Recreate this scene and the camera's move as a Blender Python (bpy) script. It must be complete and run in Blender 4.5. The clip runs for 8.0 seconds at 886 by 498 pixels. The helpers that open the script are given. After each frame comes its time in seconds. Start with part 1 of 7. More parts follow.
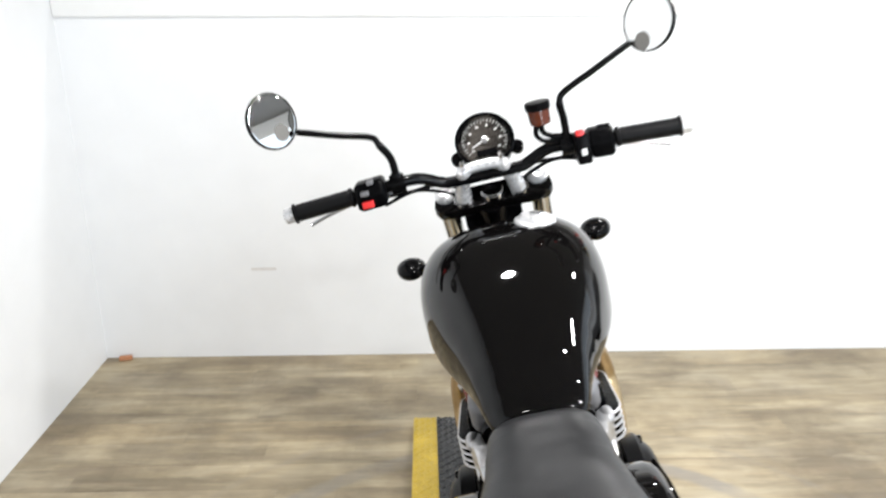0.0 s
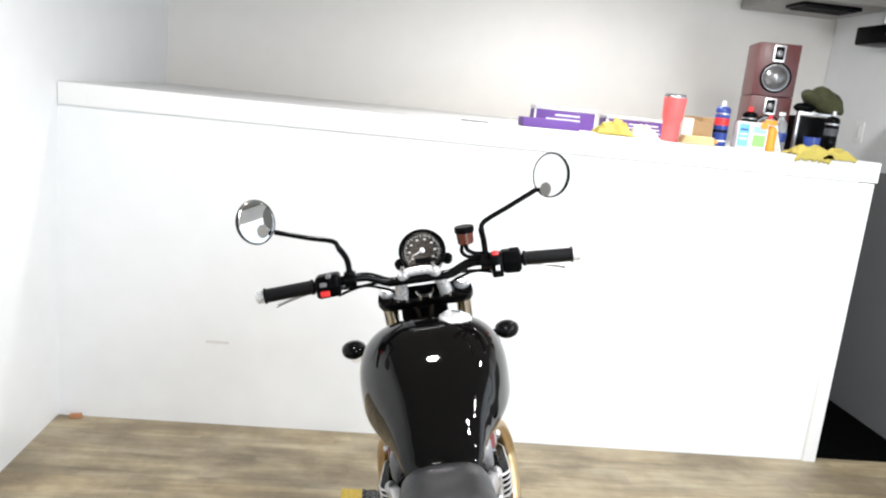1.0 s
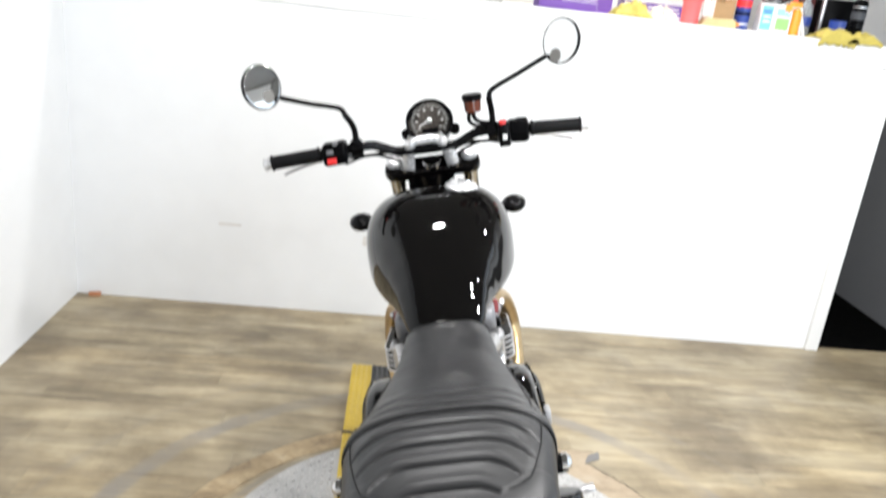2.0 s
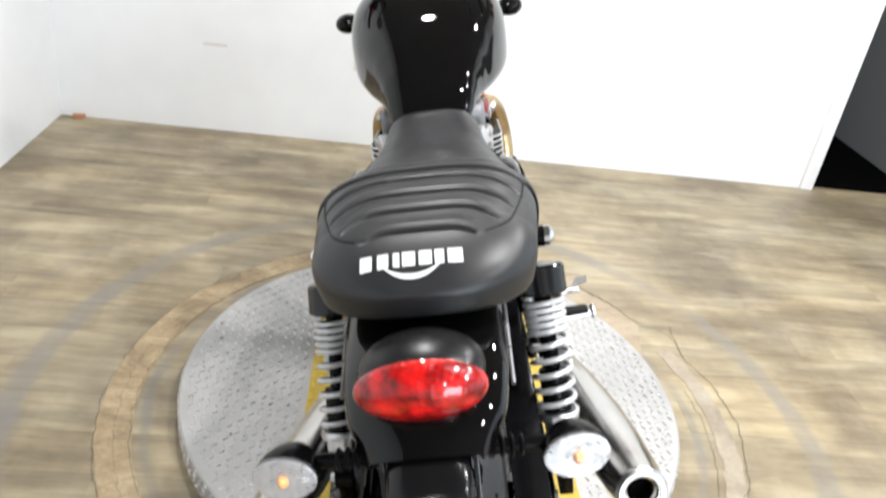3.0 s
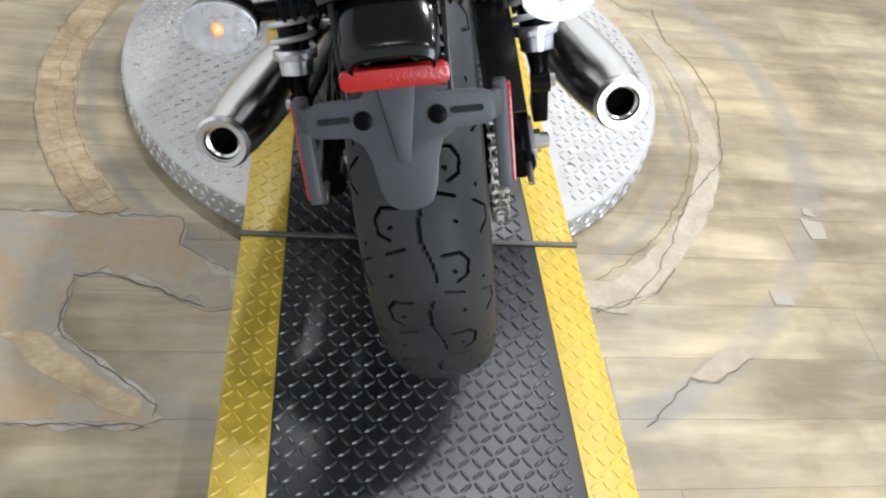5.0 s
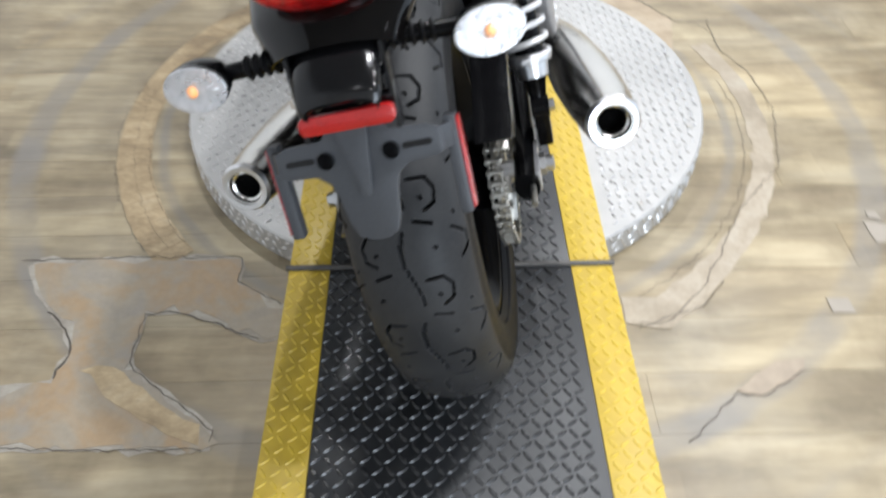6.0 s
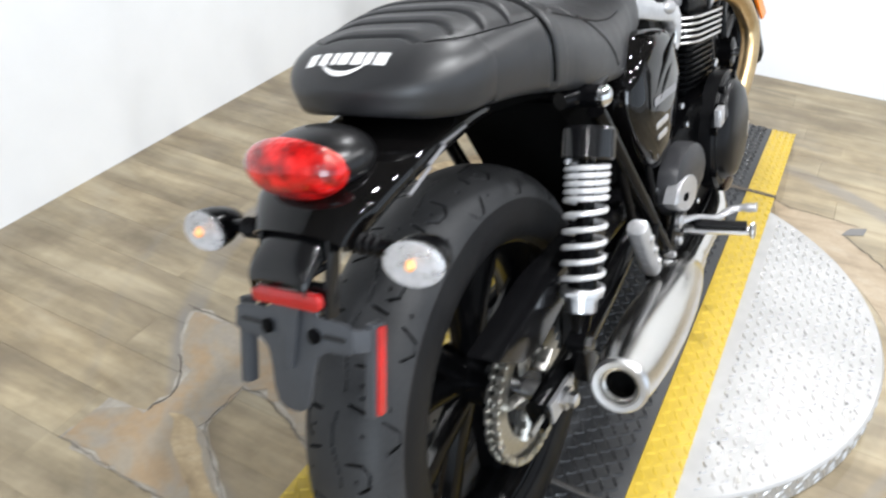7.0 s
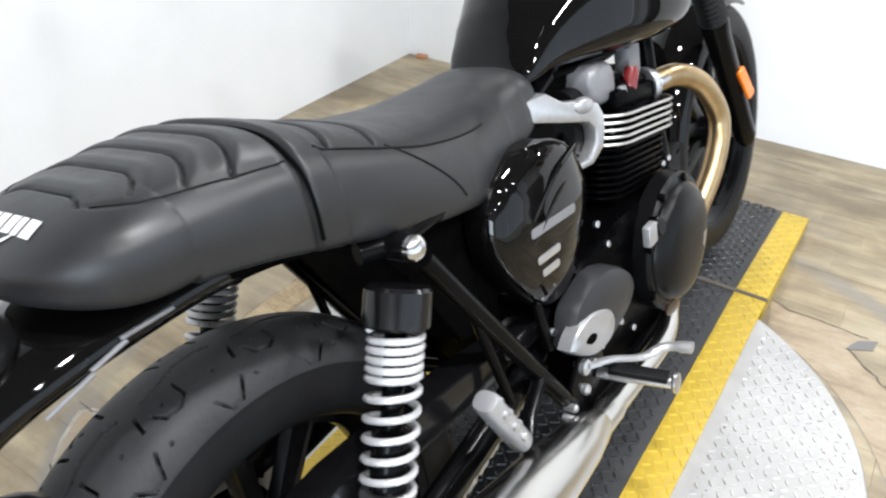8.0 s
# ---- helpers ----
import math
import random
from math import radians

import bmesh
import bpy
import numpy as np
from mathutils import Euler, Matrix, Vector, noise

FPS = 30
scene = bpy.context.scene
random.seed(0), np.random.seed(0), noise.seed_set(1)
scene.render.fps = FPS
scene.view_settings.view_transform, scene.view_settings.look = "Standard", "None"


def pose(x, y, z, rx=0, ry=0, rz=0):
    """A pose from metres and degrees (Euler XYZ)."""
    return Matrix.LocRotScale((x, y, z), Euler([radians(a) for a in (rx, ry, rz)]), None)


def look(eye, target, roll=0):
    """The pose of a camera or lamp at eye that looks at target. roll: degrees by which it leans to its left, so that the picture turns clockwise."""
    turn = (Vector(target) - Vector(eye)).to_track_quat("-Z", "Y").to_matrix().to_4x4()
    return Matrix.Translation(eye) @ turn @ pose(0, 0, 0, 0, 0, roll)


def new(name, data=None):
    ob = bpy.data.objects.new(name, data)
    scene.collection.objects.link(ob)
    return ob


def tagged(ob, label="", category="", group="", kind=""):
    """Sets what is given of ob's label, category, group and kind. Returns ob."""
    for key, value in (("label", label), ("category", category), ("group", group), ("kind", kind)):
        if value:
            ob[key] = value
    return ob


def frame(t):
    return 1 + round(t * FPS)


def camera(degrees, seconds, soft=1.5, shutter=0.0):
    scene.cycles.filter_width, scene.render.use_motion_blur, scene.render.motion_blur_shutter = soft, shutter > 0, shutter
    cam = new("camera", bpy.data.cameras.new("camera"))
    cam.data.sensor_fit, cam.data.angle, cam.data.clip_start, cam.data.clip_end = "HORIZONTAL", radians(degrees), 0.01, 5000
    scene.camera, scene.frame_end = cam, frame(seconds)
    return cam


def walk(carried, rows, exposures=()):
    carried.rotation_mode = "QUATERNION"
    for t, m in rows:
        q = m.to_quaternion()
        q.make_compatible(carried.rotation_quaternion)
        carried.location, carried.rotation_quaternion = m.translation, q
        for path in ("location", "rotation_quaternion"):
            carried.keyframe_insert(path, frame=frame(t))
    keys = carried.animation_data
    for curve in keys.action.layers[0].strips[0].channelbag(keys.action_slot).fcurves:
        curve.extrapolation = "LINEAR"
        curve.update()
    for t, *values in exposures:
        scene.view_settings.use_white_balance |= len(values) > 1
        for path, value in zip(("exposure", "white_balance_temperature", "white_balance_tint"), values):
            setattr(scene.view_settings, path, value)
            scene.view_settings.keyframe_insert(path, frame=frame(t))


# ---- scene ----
cam = camera(60.5, 8.0, soft=2.15, shutter=0.4)
PATH = [
    (0, (-0.266, -0.503, 1.439), (-0.219, 1.389, 0.793), -0.1),
    (0.3, (-0.276, -0.693, 1.478), (-0.179, 1.226, 0.922), 2.5),
    (0.5, (-0.279, -0.761, 1.507), (-0.151, 1.159, 0.961), 5.4),
    (0.7, (-0.276, -0.816, 1.53), (-0.117, 1.124, 1.07), 5.9),
    (1, (-0.269, -0.873, 1.548), (-0.086, 1.078, 1.148), 5.9),
    (1.2, (-0.269, -0.878, 1.547), (-0.102, 1.076, 1.152), 5.5),
    (2.3, (-0.225, -0.907, 1.422), (-0.055, 0.922, 0.629), 6.9),
    (2.5, (-0.215, -0.903, 1.39), (-0.033, 0.886, 0.513), 6.7),
    (2.7, (-0.208, -0.903, 1.361), (-0.019, 0.862, 0.441), 7.3),
    (3, (-0.202, -0.918, 1.328), (0.0, 0.817, 0.354), 8.2),
    (3.3, (-0.194, -0.921, 1.281), (0.016, 0.735, 0.179), 8.3),
    (3.5, (-0.189, -0.923, 1.251), (0.032, 0.673, 0.068), 8.7),
    (3.8, (-0.184, -0.931, 1.213), (0.052, 0.591, -0.062), 9.4),
    (4, (-0.18, -0.931, 1.191), (0.078, 0.543, -0.137), 10.5),
    (4.2, (-0.177, -0.936, 1.167), (0.099, 0.487, -0.211), 11.5),
    (4.5, (-0.172, -0.945, 1.135), (0.127, 0.418, -0.298), 13.1),
    (4.7, (-0.171, -0.947, 1.116), (0.136, 0.381, -0.348), 13.0),
    (5.8, (-0.113, -0.988, 1.146), (0.047, 0.343, -0.339), 3.5),
    (6, (-0.031, -0.997, 1.163), (-0.008, 0.392, -0.276), -0.3),
    (6.3, (0.134, -1.01, 1.2), (-0.123, 0.445, -0.148), 1.2),
    (6.5, (0.212, -1.02, 1.248), (-0.261, 0.43, -0.044), 0.7),
    (6.7, (0.26, -0.987, 1.267), (-0.427, 0.455, 0.064), -0.5),
    (7, (0.312, -0.877, 1.249), (-0.42, 0.559, 0.064), 1.7),
    (7.2, (0.341, -0.773, 1.265), (-0.362, 0.672, 0.074), 3.9),
    (7.5, (0.375, -0.658, 1.269), (-0.329, 0.804, 0.101), 3.3),
    (7.8, (0.402, -0.528, 1.253), (-0.402, 0.921, 0.133), 1.6),
    (8, (0.45, -0.462, 1.261), (-0.45, 0.921, 0.132), 0.5),
]
walk(cam, [(t, look(eye, target, roll)) for t, eye, target, roll in PATH], [(0, 0.0, 6500, 10), (3, 0.02, 6480, 10), (4, -0.05, 6250, 10), (4.5, -0.02, 6200, 10), (6, -0.14, 6200, 10), (6.5, -0.09, 6250, 10), (7, -0.03, 6280, 10), (8, -0.05, 6280, 10)])

# ---- light ----
scene.view_settings.exposure = 0.0
world = bpy.data.worlds.new("world")
scene.world = world
world.use_nodes = True
world.node_tree.nodes["Background"].inputs[0].default_value = (0.75, 0.85, 1.0, 1)
world.node_tree.nodes["Background"].inputs[1].default_value = 0.3
CEIL = 2.42
LAMPS = [(-0.45, 1.15, 0.85), (0.45, -0.1, 1.15), (1.25, -1.2, 0.7), (1.25, -0.4, 0.65), (1.25, 0.5, 0.6), (1.25, 1.3, 0.85), (0.8, 2.72, 0.75), (0.5, -2.7, 0.5), (-0.75, -2.3, 0.08)]
LAMP_W = 28.5


def lamp(name, kind, m, watts, size, size_y=0.0, colour=(1.0, 0.994, 0.985)):
    data = bpy.data.lights.new(name, "AREA")
    data.shape, data.size, data.energy, data.color = kind, size, watts, colour
    if size_y:
        data.size_y = size_y
    ob = new(name, data)
    ob.matrix_world = m
    return ob


for lx, ly, share in LAMPS:
    lamp("ceiling_lamp_light", "DISK", pose(lx, ly, CEIL - 0.055), LAMP_W * share, 0.11)
# daylight in the opening of the glazed door behind the camera
lamp("unseen_daylight", "RECTANGLE", pose(1.6, -3.97, 0.98, 90, 0, 0), 120, 1.5, 1.75, (0.82, 0.91, 1.0))
# unseen shop window, added as cool fill from the right
lamp("unseen_daylight", "RECTANGLE", pose(3.27, -0.48, 1.27, 90, 0, 90), 45, 5.38, 1.94, (0.8, 0.9, 1.0))


# ---- materials ----
def nodes_of(name):
    m = bpy.data.materials.new(name)
    m.use_nodes = True
    nt = m.node_tree
    return m, nt, nt.nodes["Principled BSDF"]


def add(nt, kind, **sockets):
    n = nt.nodes.new(kind)
    for k, v in sockets.items():
        n.inputs[k.replace("_", " ")].default_value = v
    return n


def mixcol(nt, fac, a, b, blend="MIX"):
    n = nt.nodes.new("ShaderNodeMix")
    n.data_type, n.blend_type = "RGBA", blend
    for sock, v in ((n.inputs[0], fac), (n.inputs[6], a), (n.inputs[7], b)):
        if isinstance(v, (tuple, float, int)):
            sock.default_value = v if isinstance(v, (float, int)) else (*v[:3], 1)
        else:
            nt.links.new(v, sock)
    return n.outputs[2]


def math2(nt, op, a, b=0.0, c=0.0):
    n = nt.nodes.new("ShaderNodeMath")
    n.operation = op
    for sock, v in zip(n.inputs, (a, b, c)):
        if isinstance(v, (float, int)):
            sock.default_value = v
        else:
            nt.links.new(v, sock)
    return n.outputs[0]


def ramp(nt, fac, stops):
    n = nt.nodes.new("ShaderNodeValToRGB")
    while len(n.color_ramp.elements) < len(stops):
        n.color_ramp.elements.new(0.5)
    for e, (p, c) in zip(n.color_ramp.elements, stops):
        e.position, e.color = p, (*c, 1) if isinstance(c, tuple) else (c, c, c, 1)
    nt.links.new(fac, n.inputs[0])
    return n.outputs[0]


def surface(name, colour, rough=0.5, metal=0.0, vary=0.12, grain=60.0, bump=0.02, coat=0.0, dirt=(0.2, 0.18, 0.15), dirty=0.0, stretch=(1, 1, 1), ior=1.5):
    """Paint, plastic, rubber or metal with grain, larger mottling, bump and some dirt."""
    m, nt, p = nodes_of(name)
    tc = nt.nodes.new("ShaderNodeTexCoord")
    mp = nt.nodes.new("ShaderNodeMapping")
    mp.inputs["Scale"].default_value = stretch
    nt.links.new(tc.outputs["Object"], mp.inputs[0])
    fine = add(nt, "ShaderNodeTexNoise", Scale=grain, Detail=4.0)
    broad = add(nt, "ShaderNodeTexNoise", Scale=grain / 14, Detail=3.0)
    nt.links.new(mp.outputs[0], fine.inputs["Vector"])
    nt.links.new(mp.outputs[0], broad.inputs["Vector"])
    both = math2(nt, "ADD", math2(nt, "MULTIPLY", fine.outputs[0], 0.5), math2(nt, "MULTIPLY", broad.outputs[0], 0.5))
    lo, hi = tuple(c * (1 - vary) for c in colour), tuple(min(1, c * (1 + vary)) for c in colour)
    col = ramp(nt, both, [(0.3, lo), (0.7, hi)])
    if dirty:
        col = mixcol(nt, math2(nt, "MULTIPLY", ramp(nt, broad.outputs[0], [(0.45, 0.0), (0.75, 1.0)]), dirty), col, dirt)
    nt.links.new(col, p.inputs["Base Color"])
    nt.links.new(ramp(nt, both, [(0.3, max(0.02, rough * 0.85)), (0.7, min(1, rough * 1.2))]), p.inputs["Roughness"])
    p.inputs["Metallic"].default_value = metal
    p.inputs["Coat Weight"].default_value = coat
    p.inputs["Coat Roughness"].default_value = 0.03
    p.inputs["IOR"].default_value = ior
    if bump:
        b = add(nt, "ShaderNodeBump", Strength=bump, Distance=0.002)
        nt.links.new(fine.outputs[0], b.inputs["Height"])
        nt.links.new(b.outputs[0], p.inputs["Normal"])
    return m


def glow(name, colour, strength):
    m, nt, p = nodes_of(name)
    p.inputs["Emission Color"].default_value = (*colour, 1)
    p.inputs["Emission Strength"].default_value = strength
    p.inputs["Base Color"].default_value = (*colour, 1)
    return m


def clear(name, colour, rough=0.05, ior=1.45, through_it=0.85):
    m, nt, p = nodes_of(name)
    p.inputs["Base Color"].default_value = (*colour, 1)
    p.inputs["Roughness"].default_value = rough
    p.inputs["Transmission Weight"].default_value = through_it
    p.inputs["IOR"].default_value = ior
    tc = nt.nodes.new("ShaderNodeTexCoord")
    v = add(nt, "ShaderNodeTexVoronoi", Scale=160.0)
    nt.links.new(tc.outputs["Object"], v.inputs["Vector"])
    b = add(nt, "ShaderNodeBump", Strength=0.35, Distance=0.002)
    nt.links.new(v.outputs["Distance"], b.inputs["Height"])
    nt.links.new(b.outputs[0], p.inputs["Normal"])
    return m


def faceted(name):
    """Red lamp lens: a mottled prism pattern under a smooth clear face."""
    m, nt, p = nodes_of(name)
    tc = nt.nodes.new("ShaderNodeTexCoord")
    v = add(nt, "ShaderNodeTexVoronoi", Scale=150.0)
    u = add(nt, "ShaderNodeTexNoise", Scale=55.0, Detail=2.0)
    w = add(nt, "ShaderNodeTexVoronoi", Scale=34.0)
    for n in (v, w, u):
        nt.links.new(tc.outputs["Object"], n.inputs["Vector"])
    a = ramp(nt, u.outputs[0], [(0.35, (0.26, 0.002, 0.002)), (0.5, (0.62, 0.005, 0.005)), (0.66, (0.9, 0.015, 0.012))])
    b = ramp(nt, w.outputs["Distance"], [(0.15, (1, 1, 1)), (0.75, (0.45, 0.4, 0.4))])
    nt.links.new(mixcol(nt, 1.0, a, b, "MULTIPLY"), p.inputs["Base Color"])
    p.inputs["Roughness"].default_value = 0.3
    p.inputs["IOR"].default_value = 1.25
    p.inputs["Coat Weight"].default_value = 1.0
    p.inputs["Coat Roughness"].default_value = 0.02
    bp = add(nt, "ShaderNodeBump", Strength=0.4, Distance=0.003)
    nt.links.new(v.outputs["Distance"], bp.inputs["Height"])
    nt.links.new(bp.outputs[0], p.inputs["Normal"])
    return m


GLOSS = surface("gloss_black_paint", (0.0022, 0.002, 0.002), 0.03, 0, 0.2, 30, 0.0, ior=1.41)
SATIN = surface("satin_black_metal", (0.0022, 0.0022, 0.0025), 0.2, 0, 0.3, 90, 0.03, ior=1.2)
ENGINE = surface("black_engine_coat", (0.001, 0.001, 0.0012), 0.28, 0, 0.3, 140, 0.08, ior=1.09)
PLASTIC = surface("black_plastic", (0.0022, 0.0022, 0.0026), 0.3, 0, 0.25, 220, 0.06, ior=1.13)
BRACKET = surface("charcoal_plastic", (0.038, 0.041, 0.047), 0.45, 0, 0.2, 260, 0.1)
SHROUD = surface("black_shroud_paint", (0.004, 0.004, 0.0045), 0.16, 0, 0.2, 60, 0.02, ior=1.45)
VINYL = surface("black_vinyl", (0.0125, 0.0128, 0.014), 0.42, 0, 0.15, 420, 0.1, ior=1.5)
RUBBER = surface("tyre_rubber", (0.0065, 0.0065, 0.007), 0.46, 0, 0.25, 180, 0.12, dirty=0.2, dirt=(0.015, 0.0145, 0.014), ior=1.22)
TREAD = surface("scuffed_tread_rubber", (0.023, 0.0236, 0.025), 0.5, 0, 0.3, 180, 0.12, dirty=0.3, dirt=(0.036, 0.0355, 0.035), ior=1.3)
# near-black copy of the tyre rubber: the grooves' shade put into the colour
GROOVE = surface("shaded_groove_rubber", (0.003, 0.003, 0.003), 0.9, 0, 0.2, 180, 0.1, ior=1.1)
GRIP = surface("grip_rubber", (0.0035, 0.0035, 0.004), 0.45, 0, 0.25, 300, 0.2, ior=1.24)
CHROME = surface("chrome", (0.72, 0.72, 0.73), 0.09, 1, 0.05, 50, 0.0)
ALLOY = surface("satin_alloy", (0.62, 0.62, 0.63), 0.3, 1, 0.1, 120, 0.05)
PAINTED = surface("silver_paint", (0.42, 0.42, 0.43), 0.32, 0.6, 0.1, 140, 0.03)
CAST = surface("bright_cast_silver", (0.62, 0.62, 0.63), 0.3, 0.85, 0.1, 110, 0.04)
RISER = surface("polished_silver", (0.68, 0.68, 0.69), 0.28, 0.5, 0.08, 110, 0.02)
NACELLE = surface("black_nacelle", (0.007, 0.007, 0.0075), 0.3, 0, 0.15, 90, 0.02, ior=1.36)
GREYCAST = surface("grey_cast_metal", (0.2, 0.2, 0.21), 0.4, 0.3, 0.12, 130, 0.05)
STEEL = surface("brushed_stainless", (0.64, 0.625, 0.6), 0.2, 1, 0.05, 160, 0.04, stretch=(6, 1, 6))
GOLDPIPE = surface("heat_tinted_header", (0.52, 0.38, 0.21), 0.34, 1, 0.22, 40, 0.02)
ZINC = surface("chain_steel", (0.42, 0.41, 0.38), 0.35, 1, 0.3, 200, 0.05)
ROD = surface("dull_dark_steel", (0.09, 0.085, 0.08), 0.5, 0.6, 0.3, 90, 0.05)
COIL = surface("silver_coil_paint", (0.6, 0.6, 0.61), 0.3, 0.45, 0.05, 90, 0.0)
WHITEBADGE = surface("white_print", (0.78, 0.78, 0.78), 0.5, 0, 0.05, 90, 0.0)
REDSW = surface("red_plastic", (0.75, 0.03, 0.03), 0.35, 0, 0.1, 90, 0.0)
REDREF = surface("red_reflector", (0.36, 0.008, 0.008), 0.15, 0, 0.25, 340, 0.3, coat=0.6)
ORANGEREF = surface("orange_reflector", (0.85, 0.2, 0.01), 0.2, 0, 0.2, 340, 0.3, coat=0.5)
BULB = surface("amber_bulb", (0.8, 0.3, 0.07), 0.3, 0, 0.1, 90, 0.0)
REDLENS = faceted("red_lens")
CLEARLENS = clear("clear_lens", (0.97, 0.98, 0.99), 0.04, 1.3, 0.9)
AMBERFLUID = clear("amber_reservoir", (0.1, 0.022, 0.008), 0.1, 1.4, 0.12)
FACETS = surface("faceted_red_bowl", (0.8, 0.1, 0.08), 0.2, 0.5, 0.6, 240, 1.0)
REFLECT = surface("lamp_reflector", (0.52, 0.52, 0.54), 0.28, 0.8, 0.4, 130, 0.6)
MIRROR = surface("mirror_glass", (0.86, 0.87, 0.87), 0.01, 1, 0.0, 30, 0.0)
DIALFACE = surface("dial_face", (0.085, 0.072, 0.062), 0.35, 0, 0.1, 80, 0.0, coat=0.4)
# near-black for the outlet's soot and for shade painted into holes and recesses
HOLE = surface("soot_and_shade_black", (0.0015, 0.0015, 0.0015), 0.9, 0, 0.1, 60, 0.0, ior=1.1)
DISCPLATE = surface("alloy_tread_plate", (0.43, 0.424, 0.415), 0.46, 0.38, 0.16, 26, 0.05, dirty=0.35, dirt=(0.36, 0.35, 0.34))
DISCLUG = surface("alloy_tread_lug", (0.56, 0.55, 0.54), 0.28, 0.7, 0.1, 60, 0.02)
PLATELUG = surface("worn_black_tread_lug", (0.03, 0.03, 0.031), 0.26, 0.15, 0.3, 60, 0.02)
PALELUG = surface("worn_yellow_tread_lug", (0.54, 0.38, 0.035), 0.32, 0.0, 0.15, 60, 0.02)
BLACKPLATE = surface("black_tread_plate", (0.0125, 0.0137, 0.0158), 0.36, 0.05, 0.4, 40, 0.08, dirty=0.4, dirt=(0.055, 0.055, 0.055), ior=1.5)
YELLOW = surface("yellow_deck_paint", (0.5, 0.35, 0.035), 0.42, 0, 0.2, 30, 0.05, dirty=0.3, dirt=(0.34, 0.22, 0.04))
WALL = surface("white_wall_paint", (0.79, 0.8, 0.81), 0.6, 0, 0.03, 9, 0.05, dirty=0.12, dirt=(0.62, 0.6, 0.57))
BEIGEWALL = surface("beige_wall_paint", (0.76, 0.735, 0.7), 0.6, 0, 0.03, 9, 0.05)
TRIM = surface("white_trim_paint", (0.82, 0.82, 0.81), 0.4, 0, 0.02, 20, 0.02)
GREYWALL = surface("grey_wall_face", (0.2, 0.205, 0.215), 0.6, 0, 0.05, 9, 0.05)
CEILING = surface("ceiling_board", (0.155, 0.151, 0.146), 0.7, 0, 0.08, 12, 0.1)
CRACK = surface("dark_joint", (0.09, 0.075, 0.06), 0.8, 0, 0.2, 60, 0.0)
LAMPGLASS = glow("lamp_glass", (1.0, 0.96, 0.9), 12.0)


def laminate():
    """Oak laminate with a grain along x, plank by plank, and rings worn round the turntable."""
    m, nt, p = nodes_of("oak_laminate")
    geo = nt.nodes.new("ShaderNodeNewGeometry")
    info = nt.nodes.new("ShaderNodeObjectInfo")
    shift = nt.nodes.new("ShaderNodeVectorMath")
    shift.operation = "ADD"
    off = nt.nodes.new("ShaderNodeCombineXYZ")
    nt.links.new(math2(nt, "MULTIPLY", info.outputs["Random"], 37.0), off.inputs[0])
    nt.links.new(math2(nt, "MULTIPLY", info.outputs["Random"], 91.0), off.inputs[2])
    nt.links.new(geo.outputs["Position"], shift.inputs[0])
    nt.links.new(off.outputs[0], shift.inputs[1])
    mp = nt.nodes.new("ShaderNodeMapping")
    mp.inputs["Scale"].default_value = (1.0, 7.0, 1.0)
    nt.links.new(shift.outputs[0], mp.inputs[0])
    grain = add(nt, "ShaderNodeTexNoise", Scale=2.2, Detail=7.0, Roughness=0.6, Distortion=0.25)
    nt.links.new(mp.outputs[0], grain.inputs["Vector"])
    fine = add(nt, "ShaderNodeTexNoise", Scale=14.0, Detail=5.0, Roughness=0.7)
    nt.links.new(mp.outputs[0], fine.inputs["Vector"])
    wood = ramp(nt, grain.outputs[0], [(0.25, (0.209, 0.172, 0.114)), (0.42, (0.320, 0.269, 0.181)), (0.56, (0.409, 0.346, 0.236)), (0.75, (0.496, 0.426, 0.300))])
    wood = mixcol(nt, 0.2, wood, ramp(nt, fine.outputs[0], [(0.35, (0.55, 0.53, 0.5)), (0.65, (1, 1, 1))]), "MULTIPLY")
    tint = ramp(nt, info.outputs["Random"], [(0.0, (0.92, 0.91, 0.9)), (0.5, (1, 1, 1)), (1.0, (1.0, 0.96, 0.9))])
    wood = mixcol(nt, 1.0, wood, tint, "MULTIPLY")
    # narrow strips printed on each plank
    flat = nt.nodes.new("ShaderNodeSeparateXYZ")
    nt.links.new(geo.outputs["Position"], flat.inputs[0])
    strip = math2(nt, "FLOOR", math2(nt, "MULTIPLY", math2(nt, "SUBTRACT", 2.36, flat.outputs[1]), 1 / 0.064))
    hop = nt.nodes.new("ShaderNodeTexWhiteNoise")
    hop.noise_dimensions = "1D"
    nt.links.new(strip, hop.inputs["W"])
    block = math2(nt, "FLOOR", math2(nt, "ADD", math2(nt, "MULTIPLY", flat.outputs[0], 2.4), math2(nt, "MULTIPLY", hop.outputs[0], 9.0)))
    cell = nt.nodes.new("ShaderNodeCombineXYZ")
    nt.links.new(strip, cell.inputs[0])
    nt.links.new(block, cell.inputs[1])
    tone = nt.nodes.new("ShaderNodeTexWhiteNoise")
    tone.noise_dimensions = "2D"
    nt.links.new(cell.outputs[0], tone.inputs["Vector"])
    wood = mixcol(nt, 1.0, wood, ramp(nt, tone.outputs[0], [(0.0, (0.844, 0.836, 0.829)), (1.0, (1.04, 1.03, 1.0))]), "MULTIPLY")
    # grey scuffs
    scuff = add(nt, "ShaderNodeTexNoise", Scale=3.0, Detail=5.0, Roughness=0.6)
    nt.links.new(geo.outputs["Position"], scuff.inputs["Vector"])
    wood = mixcol(nt, math2(nt, "MULTIPLY", ramp(nt, scuff.outputs[0], [(0.5, 0.0), (0.72, 1.0)]), 0.5), wood, (0.253, 0.227, 0.187))
